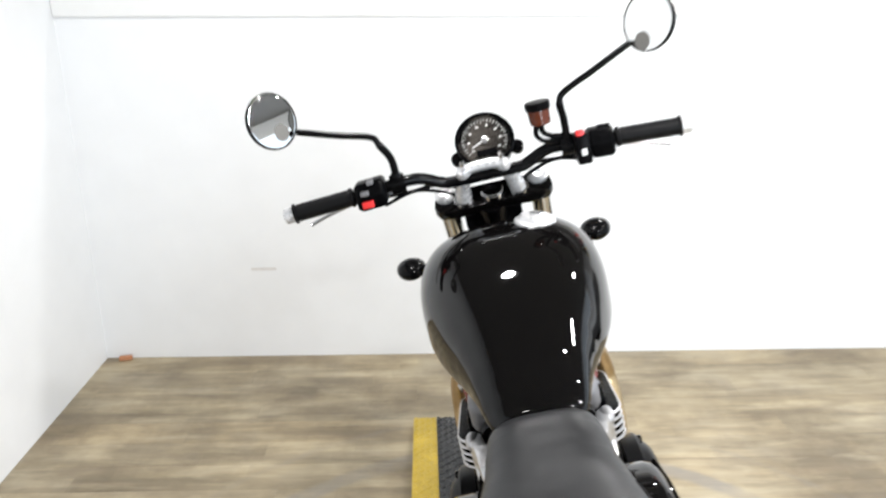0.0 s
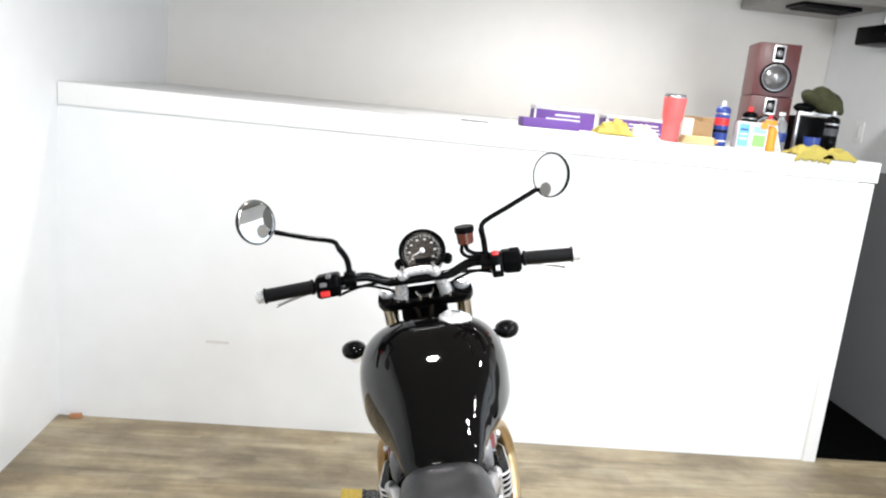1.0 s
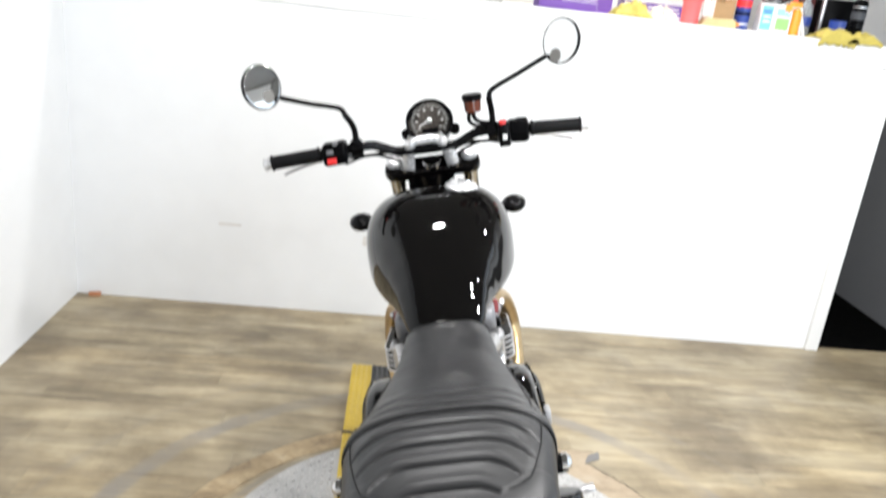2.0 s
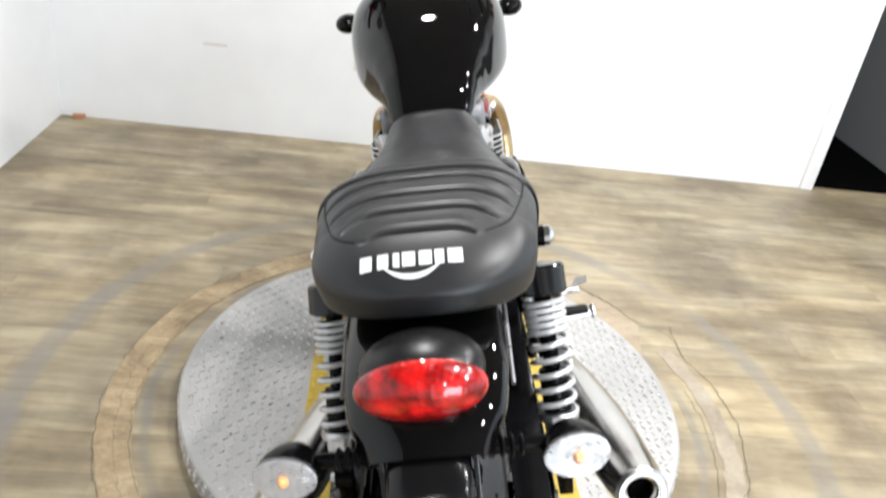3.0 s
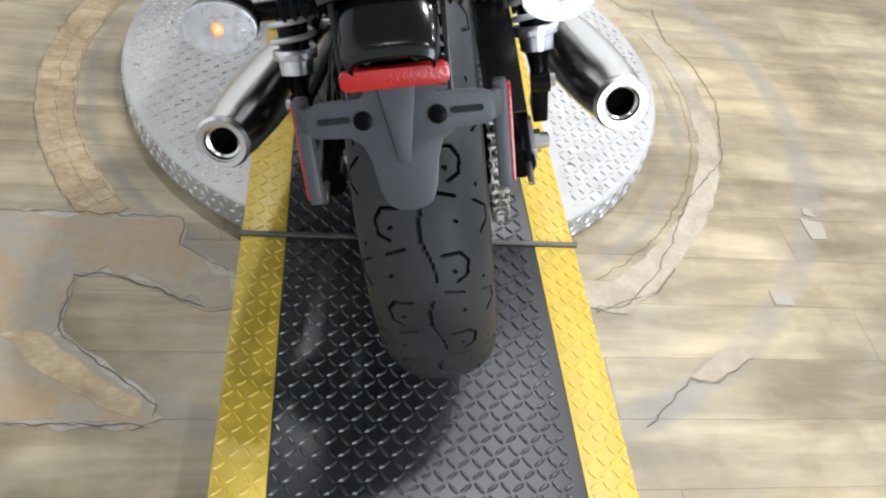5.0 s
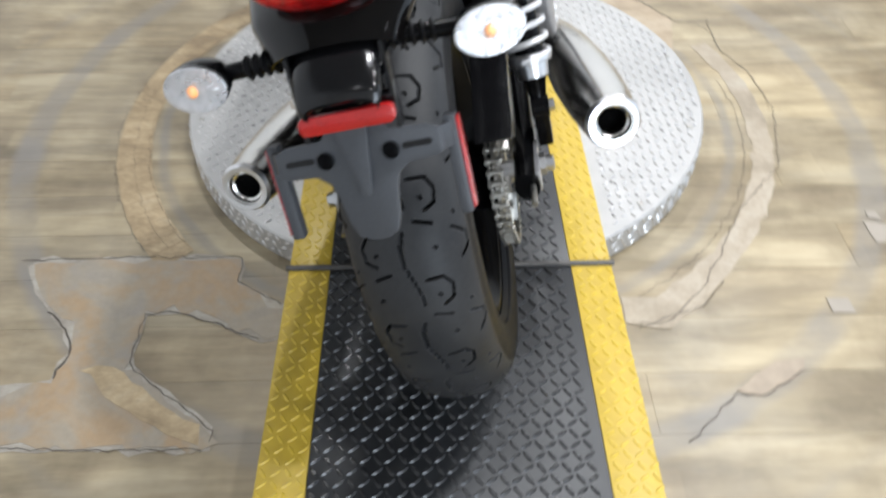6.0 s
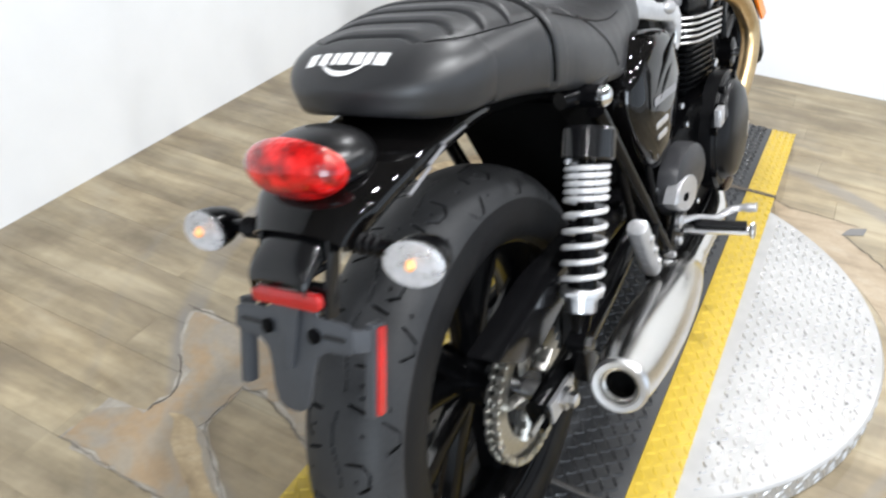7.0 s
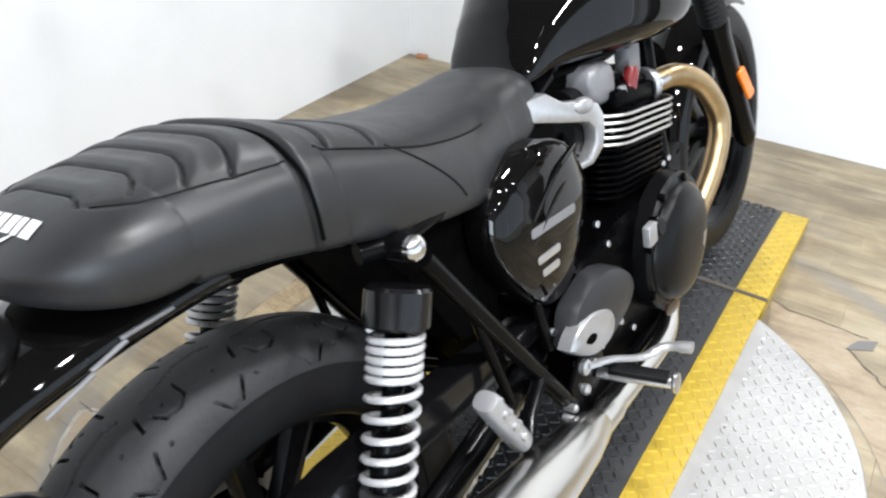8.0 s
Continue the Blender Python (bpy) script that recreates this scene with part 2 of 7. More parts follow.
    # larger darker patches of wear
    mottle = add(nt, "ShaderNodeTexNoise", Scale=2.3, Detail=5.0, Roughness=0.65)
    nt.links.new(geo.outputs["Position"], mottle.inputs["Vector"])
    wood = mixcol(nt, 1.0, wood, ramp(nt, mottle.outputs[0], [(0.36, (0.56, 0.53, 0.49)), (0.58, (1.05, 1.04, 1.01))]), "MULTIPLY")
    # smoky streaks along the grain, and pale ones between them
    veins = add(nt, "ShaderNodeTexNoise", Scale=2.3, Detail=4.0, Roughness=0.55, Distortion=0.5)
    vm = nt.nodes.new("ShaderNodeMapping")
    vm.inputs["Scale"].default_value = (1.0, 4.6, 1.0)
    nt.links.new(geo.outputs["Position"], vm.inputs[0])
    nt.links.new(vm.outputs[0], veins.inputs["Vector"])
    wood = mixcol(nt, math2(nt, "MULTIPLY", ramp(nt, veins.outputs[0], [(0.47, 0.0), (0.68, 1.0)]), 0.55), wood, (0.161, 0.126, 0.082))
    wood = mixcol(nt, math2(nt, "MULTIPLY", ramp(nt, veins.outputs[0], [(0.3, 1.0), (0.48, 0.0)]), 0.4), wood, (0.486, 0.422, 0.297))
    # worn rings round the turntable
    sep = nt.nodes.new("ShaderNodeSeparateXYZ")
    nt.links.new(geo.outputs["Position"], sep.inputs[0])
    dx, dy = math2(nt, "SUBTRACT", sep.outputs[0], 0.005), math2(nt, "SUBTRACT", sep.outputs[1], 0.625)
    r = math2(nt, "SQRT", math2(nt, "ADD", math2(nt, "MULTIPLY", dx, dx), math2(nt, "MULTIPLY", dy, dy)))
    wob = add(nt, "ShaderNodeTexNoise", Scale=9.0, Detail=4.0)
    nt.links.new(geo.outputs["Position"], wob.inputs["Vector"])
    rw = math2(nt, "ADD", r, math2(nt, "MULTIPLY", math2(nt, "SUBTRACT", wob.outputs[0], 0.5), 0.03))

    def band(lo, hi, soft, amount, rr=rw):
        up = math2(nt, "SMOOTH_MIN", math2(nt, "MULTIPLY", math2(nt, "SUBTRACT", rr, lo), 1 / soft), 1.0, 0.2)
        down = math2(nt, "MULTIPLY", math2(nt, "SUBTRACT", hi, rr), 1 / soft)
        both = math2(nt, "MINIMUM", up, down)
        n = nt.nodes.new("ShaderNodeClamp")
        nt.links.new(both, n.inputs[0])
        return math2(nt, "MULTIPLY", n.outputs[0], amount)

    patchy = ramp(nt, scuff.outputs[0], [(0.36, 0.25), (0.6, 1.0)])
    wood = mixcol(nt, math2(nt, "MULTIPLY", band(0.985, 1.065, 0.02, 0.8), patchy), wood, (0.209, 0.194, 0.175))
    wood = mixcol(nt, math2(nt, "MULTIPLY", band(1.2, 1.24, 0.02, 0.3), patchy), wood, (0.212, 0.194, 0.165))
    wood = mixcol(nt, math2(nt, "MULTIPLY", band(0.69, 0.725, 0.012, 0.6), patchy), wood, (0.184, 0.174, 0.159))
    nt.links.new(wood, p.inputs["Base Color"])
    nt.links.new(ramp(nt, fine.outputs[0], [(0.3, 0.34), (0.7, 0.52)]), p.inputs["Roughness"])
    b = add(nt, "ShaderNodeBump", Strength=0.12, Distance=0.002)
    nt.links.new(fine.outputs[0], b.inputs["Height"])
    nt.links.new(b.outputs[0], p.inputs["Normal"])
    return m


FLOOR = laminate()


def stained(name, stops, streak=1.6, broad=7.0, fibrous=0.6):
    """Bare board: blotches, stains and fine fibre in one colour family."""
    m, nt, p = nodes_of(name)
    geo = nt.nodes.new("ShaderNodeNewGeometry")
    mp = nt.nodes.new("ShaderNodeMapping")
    mp.inputs["Scale"].default_value = (1.0, streak, 1.0)
    nt.links.new(geo.outputs["Position"], mp.inputs[0])
    blot = add(nt, "ShaderNodeTexNoise", Scale=broad, Detail=6.0, Roughness=0.6, Distortion=0.8)
    fibre = add(nt, "ShaderNodeTexNoise", Scale=60.0, Detail=4.0, Roughness=0.7)
    spots = add(nt, "ShaderNodeTexNoise", Scale=19.0, Detail=3.0)
    for n in (blot, fibre, spots):
        nt.links.new(mp.outputs[0], n.inputs["Vector"])
    col = ramp(nt, blot.outputs[0], [(0.3, stops[0]), (0.46, stops[1]), (0.58, stops[2]), (0.72, stops[3])])
    col = mixcol(nt, fibrous, col, ramp(nt, fibre.outputs[0], [(0.3, (0.6, 0.58, 0.55)), (0.65, (1, 1, 1))]), "MULTIPLY")
    col = mixcol(nt, math2(nt, "MULTIPLY", ramp(nt, spots.outputs[0], [(0.55, 0.0), (0.72, 1.0)]), 0.5), col, stops[0])
    nt.links.new(col, p.inputs["Base Color"])
    p.inputs["Roughness"].default_value = 0.55
    b = add(nt, "ShaderNodeBump", Strength=0.25, Distance=0.002)
    nt.links.new(blot.outputs[0], b.inputs["Height"])
    nt.links.new(b.outputs[0], p.inputs["Normal"])
    return m



# ---- geometry helpers ----
class G:
    """Gathers vertices and faces of one mesh."""

    def __init__(self):
        self.v, self.f = [], []

    def put(self, verts, faces, m=None):
        n = len(self.v)
        self.v += [tuple(m @ Vector(p)) if m else tuple(p) for p in verts]
        self.f += [tuple(i + n for i in f) for f in faces]
        return self

    def box(self, c, s, m=None):
        x, y, z = (d / 2 for d in s)
        vs = [(c[0] + a * x, c[1] + b * y, c[2] + d * z) for a in (-1, 1) for b in (-1, 1) for d in (-1, 1)]
        return self.put(vs, [(0, 1, 3, 2), (4, 6, 7, 5), (0, 4, 5, 1), (2, 3, 7, 6), (0, 2, 6, 4), (1, 5, 7, 3)], m)

    def loft(self, rings, caps=True, closed=True):
        n, k = len(rings[0]), len(self.v)
        self.v += [tuple(p) for r in rings for p in r]
        for a in range(len(rings) - 1):
            for b in range(n if closed else n - 1):
                c = (b + 1) % n
                self.f.append((k + a * n + b, k + a * n + c, k + (a + 1) * n + c, k + (a + 1) * n + b))
        if caps:
            self.f.append(tuple(k + i for i in reversed(range(n))))
            self.f.append(tuple(k + (len(rings) - 1) * n + i for i in range(n)))
        return self

    def tube(self, path, r, n=12, caps=True, flat=1.0):
        path = [Vector(p) for p in path]
        rs = r if isinstance(r, (list, tuple)) else [r] * len(path)
        rings, up = [], None
        for i, p in enumerate(path):
            d = (path[min(i + 1, len(path) - 1)] - path[max(i - 1, 0)]).normalized()
            if up is None:
                up = Vector((0, 0, 1)) if abs(d.z) < 0.9 else Vector((1, 0, 0))
            side = d.cross(up).normalized()
            up = side.cross(d).normalized()
            rings.append([p + rs[i] * (math.cos(2 * math.pi * k / n) * side + flat * math.sin(2 * math.pi * k / n) * up) for k in range(n)])
        return self.loft(rings, caps)

    def lathe(self, profile, origin, axis, n=32, caps=True):
        """profile: (distance along axis, radius)."""
        axis = Vector(axis).normalized()
        a = axis.orthogonal().normalized()
        b = axis.cross(a)
        o = Vector(origin)
        rings = [[o + axis * h + max(r, 1e-5) * (math.cos(2 * math.pi * k / n) * a + math.sin(2 * math.pi * k / n) * b) for k in range(n)] for h, r in profile]
        return self.loft(rings, caps)

    def ball(self, c, r, m=None, nu=24, nv=14, lo=-90, hi=90):
        rings = []
        for j in range(nv + 1):
            t = radians(lo + (hi - lo) * j / nv)
            rings.append([Vector((math.cos(t) * math.cos(2 * math.pi * k / nu) * r[0], math.sin(t) * r[1], math.cos(t) * math.sin(2 * math.pi * k / nu) * r[2])) for k in range(nu)])
        t = Matrix.Translation(c) @ m if m else Matrix.Translation(c)
        return self.loft([[t @ p for p in ring] for ring in rings], True)

    def prism(self, outline, m, thick):
        """A flat outline (x, y) pushed out along the local z of m."""
        a = [m @ Vector((x, y, 0)) for x, y in outline]
        b = [m @ Vector((x, y, thick)) for x, y in outline]
        return self.loft([a, b], True)

    def mesh(self, name, bevel=0.0, angle=38.0, segments=2, smooth=True):
        me = bpy.data.meshes.new(name)
        me.from_pydata(self.v, [], self.f)
        bm = bmesh.new()
        bm.from_mesh(me)
        bmesh.ops.recalc_face_normals(bm, faces=bm.faces)
        if bevel:
            edges = [e for e in bm.edges if len(e.link_faces) == 2 and e.calc_face_angle(0) > radians(32)]
            bmesh.ops.bevel(bm, geom=edges, offset=bevel, segments=segments, profile=0.6, affect="EDGES", clamp_overlap=True)
        bm.to_mesh(me)
        bm.free()
        if smooth:
            me.shade_smooth()
            me.set_sharp_from_angle(angle=radians(angle))
        return me


def curve(points, n=8):
    """A smooth path through the points."""
    ps = [Vector(p) for p in points]
    out = []
    for i in range(len(ps) - 1):
        p0, p1, p2, p3 = ps[max(i - 1, 0)], ps[i], ps[i + 1], ps[min(i + 2, len(ps) - 1)]
        for k in range(n):
            t = k / n
            out.append(0.5 * (2 * p1 + (p2 - p0) * t + (2 * p0 - 5 * p1 + 4 * p2 - p3) * t * t + (3 * p1 - p0 - 3 * p2 + p3) * t ** 3))
    return out + [ps[-1]]


def smooth_table(table, y):
    """Smooth value of a table of (y, value)."""
    ys = [a for a, _ in table]
    y = min(max(y, ys[0]), ys[-1])
    i = max(j for j in range(len(ys)) if ys[j] <= y + 1e-9)
    if i == len(ys) - 1:
        return table[-1][1]
    v = [table[min(max(j, 0), len(ys) - 1)][1] for j in (i - 1, i, i + 1, i + 2)]
    t = (y - ys[i]) / (ys[i + 1] - ys[i])
    m1 = (v[2] - v[0]) / 2 if i > 0 else v[2] - v[1]
    m2 = (v[3] - v[1]) / 2 if i < len(ys) - 2 else v[2] - v[1]
    return (2 * t ** 3 - 3 * t * t + 1) * v[1] + (t ** 3 - 2 * t * t + t) * m1 + (3 * t * t - 2 * t ** 3) * v[2] + (t ** 3 - t * t) * m2


def part(name, g, material, parent, label="", bevel=0.0, angle=38.0, segments=2, m=None):
    me = g.mesh(name, bevel, angle, segments) if isinstance(g, G) else g
    if not me.materials:
        me.materials.append(material)
    ob = new(name, me)
    ob.parent = parent
    if m:
        ob.matrix_basis = m
    return tagged(ob, label) if label else ob


def thing(name, label, category, m=None, group="", kind=""):
    ob = new(name)
    ob.empty_display_size = 0.1
    if m:
        ob.matrix_world = m
    return tagged(ob, label, category, group, kind)


def solid(name, g, material, label, category, m=None, bevel=0.0, kind="", group="", angle=38.0):
    ob = part(name, g, material, None, "", bevel, angle, 2, m)
    return tagged(ob, label, category, group, kind)


def spot(o, z, x=None):
    """A frame at o whose local z is the way z."""
    z = Vector(z).normalized()
    x = Vector(x or ((1, 0, 0) if abs(z.x) < 0.9 else (0, 1, 0)))
    x = (x - z * x.dot(z)).normalized()
    y = z.cross(x)
    return Matrix.Translation(o) @ Matrix((x, y, z)).transposed().to_4x4()


def rounded(w, h, r, n=5):
    """Outline of a rounded rectangle."""
    out = []
    for cx, cy, a0 in ((w / 2 - r, h / 2 - r, 0), (-w / 2 + r, h / 2 - r, 90), (-w / 2 + r, -h / 2 + r, 180), (w / 2 - r, -h / 2 + r, 270)):
        out += [(cx + r * math.cos(radians(a0 + 90 * k / n)), cy + r * math.sin(radians(a0 + 90 * k / n))) for k in range(n + 1)]
    return out


# ---- the room ----
LEFT, BACK, RIGHT, REAR, FAR = -1.583, 2.36, 3.3, -4.0, 3.9
solid("ground", G().box((0.9, 0, -0.06), (6.0, 9.0, 0.1)), CRACK, "dark underlay beneath the laminate floor", "floor", kind="structure")
solid("wall_left", G().box((LEFT - 0.06, 0, 1.21), (0.12, 8.2, 2.44)), WALL, "plain white painted wall", "wall", kind="structure")
solid("wall_half_back", G().box(((LEFT + 1.86) / 2, BACK + 0.06, 0.68), (1.86 - LEFT, 0.12, 1.36)), WALL, "white painted half-height wall with a ledge on top", "wall", kind="structure")
solid("wall_far", G().box((0.9, FAR + 0.06, 1.21), (5.2, 0.12, 2.44)), BEIGEWALL, "off-white upper wall behind the ledge", "wall", kind="structure")
side_wall = G().box((RIGHT + 0.06, -3.66, 1.21), (0.12, 0.88, 2.44)).box((RIGHT + 0.06, 3.18, 1.21), (0.12, 1.84, 2.44))
side_wall.box((RIGHT + 0.06, -0.48, 0.135), (0.12, 5.48, 0.27)).box((RIGHT + 0.06, -0.48, 2.35), (0.12, 5.48, 0.16))
solid("wall_right", side_wall, WALL, "white painted wall with an opening for the added window", "wall", kind="structure")
rear = G()
rear.box((-0.41, REAR - 0.06, 1.21), (2.46, 0.12, 2.44)).box((2.86, REAR - 0.06, 1.21), (0.96, 0.12, 2.44))
rear.box((1.6, REAR - 0.06, 0.035), (1.56, 0.12, 0.09)).box((1.6, REAR - 0.06, 2.155), (1.56, 0.12, 0.55))
solid("wall_rear", rear, WALL, "white painted wall with a glazed door opening", "wall", kind="structure")
solid("ceiling", G().box((0.9, 0, CEIL + 0.06), (5.2, 8.4, 0.12)), CEILING, "tan-grey ceiling board", "ceiling", kind="structure")
solid("ledge_top", G().box(((LEFT + 1.94) / 2, (2.346 + FAR) / 2, 1.395), (1.94 - LEFT - 0.004, FAR - 2.346 - 0.004, 0.09)), TRIM, "white painted ledge board on the half wall", "ledge", bevel=0.004, kind="structure")
solid("end_post_trim", G().box((1.892, BACK + 0.055, 0.673), (0.062, 0.14, 1.346)), TRIM, "white trim board closing the half wall", "trim", bevel=0.003, kind="structure")
# plain grey faces beside the passage, darker than the other walls
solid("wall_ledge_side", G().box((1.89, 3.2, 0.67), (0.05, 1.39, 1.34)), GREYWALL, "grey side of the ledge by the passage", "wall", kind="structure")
solid("wall_passage", G().box((2.56, 3.13, 0.68), (0.12, 1.53, 1.36)), GREYWALL, "grey lower wall of the passage", "wall", kind="structure")
solid("wall_passage_upper", G().box((2.56, 3.13, 1.9), (0.12, 1.53, 1.076)), WALL, "white painted upper wall of the passage", "wall", kind="structure")
solid("wall_return", G().box((2.96, 2.42, 1.21), (0.68, 0.12, 2.44)), WALL, "white painted wall beside the passage", "wall", kind="structure")
# thin black sheet covering the passage floor
solid("passage_floor_sheet", G().box((2.22, 3.14, 0.003), (0.55, 1.5, 0.006)), HOLE, "flat black sheet on the passage floor", "mat", kind="structure")

# ---- turntable ----
DISC = Vector((0.005, 0.625, 0))
DISC_R, DISC_Z, DECK = 0.63, 0.0725, 0.083
table = thing("motorcycle_turntable", "round alloy turntable with a black and yellow tread-plate runway", "turntable")
g = G().lathe([(0.002, DISC_R - 0.004), (0.006, DISC_R), (DISC_Z - 0.004, DISC_R), (DISC_Z, DISC_R - 0.004)], DISC, (0, 0, 1), 160)
disc_top = part("turntable_disc", g, DISCPLATE, table, "worn alloy tread-plate disc")


def lugs(spots, length=0.0245, width=0.0066, height=0.0028):
    """Raised tread lugs; spots: (frame matrix, angle)."""
    g = G()
    a, b, h = length / 2, width / 2, height
    vs = [(-a, 0, 0), (-a * 0.5, -b, 0), (a * 0.5, -b, 0), (a, 0, 0), (a * 0.5, b, 0), (-a * 0.5, b, 0), (-a * 0.62, 0, h), (-a * 0.3, -b * 0.45, h), (a * 0.3, -b * 0.45, h), (a * 0.62, 0, h), (a * 0.3, b * 0.45, h), (-a * 0.3, b * 0.45, h)]
    fs = [(i, (i + 1) % 6, 6 + (i + 1) % 6, 6 + i) for i in range(6)] + [(6, 7, 8, 9, 10, 11)]
    for m, turn in spots:
        g.put(vs, fs, m @ pose(0, 0, 0, 0, 0, turn))
    return g


def weave(x0, x1, y0, y1, step, z, test=lambda x, y: True):
    out = []
    for i in range(int((x1 - x0) / step) + 1):
        for j in range(int((y1 - y0) / step) + 1):
            x, y = x0 + step * (i + 0.5), y0 + step * (j + 0.5)
            if x < x1 - 0.006 and y < y1 - 0.006 and test(x, y):
                out.append((Matrix.Translation((x, y, z)), 35 if (i + j) % 2 else 125))
    return out


ring_spots = weave(-0.63, 0.64, -0.01, 1.26, 0.0205, DISC_Z, lambda x, y: (Vector((x, y, 0)) - DISC).length < DISC_R - 0.016 and abs(x) > 0.325)
tagged(part("tread_lug", lugs(ring_spots, 0.018, 0.0058, 0.0022), DISCLUG, disc_top), kind="stuff")
specks = G()
rng = random.Random(5)
for _ in range(60):
    a, rr = rng.uniform(0, 6.283), DISC_R * math.sqrt(rng.uniform(0.1, 0.92))
    x, y, w = DISC.x + rr * math.cos(a), DISC.y + rr * math.sin(a), rng.uniform(0.0015, 0.0048)
    if abs(x) > 0.325:
        specks.prism([(w * rng.uniform(0.5, 1.2) * math.cos(1.047 * k), w * rng.uniform(0.5, 1.2) * math.sin(1.047 * k)) for k in range(6)], pose(x, y, DISC_Z + 0.0003), 0.0006)
tagged(part("dirt_speck", specks, ROD, disc_top, "dark specks of dirt"), kind="stuff")
side = []
for k in range(165):
    for j in range(3):
        a = 2 * math.pi * (k + 0.5 * (j % 2)) / 165
        n = Vector((math.cos(a), math.sin(a), 0))
        side.append((spot(DISC + n * DISC_R + Vector((0, 0, 0.017 + 0.021 * j)), n), 35 if (k + j) % 2 else 125))
tagged(part("tread_lug", lugs(side, 0.021, 0.0065, 0.0024), DISCLUG, disc_top), kind="stuff")
for k in range(12):
    a = 2 * math.pi * (k + 0.4) / 12
    if abs(DISC.x + 0.6 * math.cos(a)) > 0.34:
        part("screw", G().lathe([(0, 0.007), (0.0015, 0.0065), (0.002, 0.003)], DISC + Vector((0.6 * math.cos(a), 0.6 * math.sin(a), DISC_Z)), (0, 0, 1), 12), ZINC, disc_top)
HALF, INNER = 0.311, 0.232


def runway(y0, y1, z0, z1, thick0, thick1):
    """One plate of the runway, black in the middle and yellow along both edges."""
    def slab(xa, xb, lift=0.0):
        g = G()
        vs = [(x, y, z) for x in (xa, xb) for y, zz, th in ((y0, z0, thick0), (y1, z1, thick1)) for z in (zz + lift - th, zz + lift)]
        return g.put(vs, [(0, 1, 3, 2), (4, 6, 7, 5), (0, 4, 5, 1), (2, 3, 7, 6), (0, 2, 6, 4), (1, 5, 7, 3)])
    deck = part("runway_plate", slab(-INNER, INNER), BLACKPLATE, table, "black tread plate, scuffed", bevel=0.0015)
    tilt = math.degrees(math.atan2(z1 - z0, y1 - y0))
    lay = lambda sp: [(Matrix.Translation((m.translation.x, m.translation.y, z0 + (z1 - z0) * (m.translation.y - y0) / (y1 - y0))) @ pose(0, 0, 0, tilt), t) for m, t in sp]
    tagged(part("tread_lug", lugs(lay(weave(-INNER, INNER, y0, y1, 0.0195, 0))), PLATELUG, deck), kind="stuff")
    for s in (-1, 1):
        edge = part("yellow_edge", slab(*sorted((s * INNER + s * 0.0005, s * HALF))), YELLOW, table, "yellow painted tread-plate edge", bevel=0.0015)
        tagged(part("tread_lug", lugs(lay(weave(*sorted((s * (INNER + 0.004), s * HALF)), y0, y1, 0.0195, 0)), 0.021, 0.0055, 0.002), PALELUG, edge), kind="stuff")


runway(0.006, 1.238, DECK, DECK, 0.009, 0.009)
runway(-0.75, -0.006, DECK, DECK, 0.085, 0.085)
runway(-1.35, -0.753, 0.012, DECK, 0.01, 0.085)
runway(1.248, 1.81, DECK, 0.03, 0.085, 0.028)
part("hinge_rod", G().tube([(-0.317, 0, DECK + 0.001), (0.317, 0, DECK + 0.001)], 0.0055, 10), ROD, table, "dull steel hinge rod")
part("hinge_rod", G().tube([(-0.314, 1.243, DECK - 0.001), (0.314, 1.243, DECK - 0.001)], 0.0065, 10), CRACK, table, "dark joint rod")

# ---- the motorcycle ----
# Local frame: origin where the rear tyre stands, x to its right, y ahead, z up in the plane of its wheels.
BIKE = pose(0.053, -0.116, 0.078, 0, 0, -2.15) @ pose(0, 0, 0, 0.5, -13.3, 0)
bike = thing("motorcycle", "black retro roadster motorcycle with gold-tinted headers, leaning on its side stand", "motorcycle", BIKE)
AX_R, AX_F, FWHEEL_R = Vector((0, 0, 0.330)), Vector((0, 1.53, 0.325)), 0.322


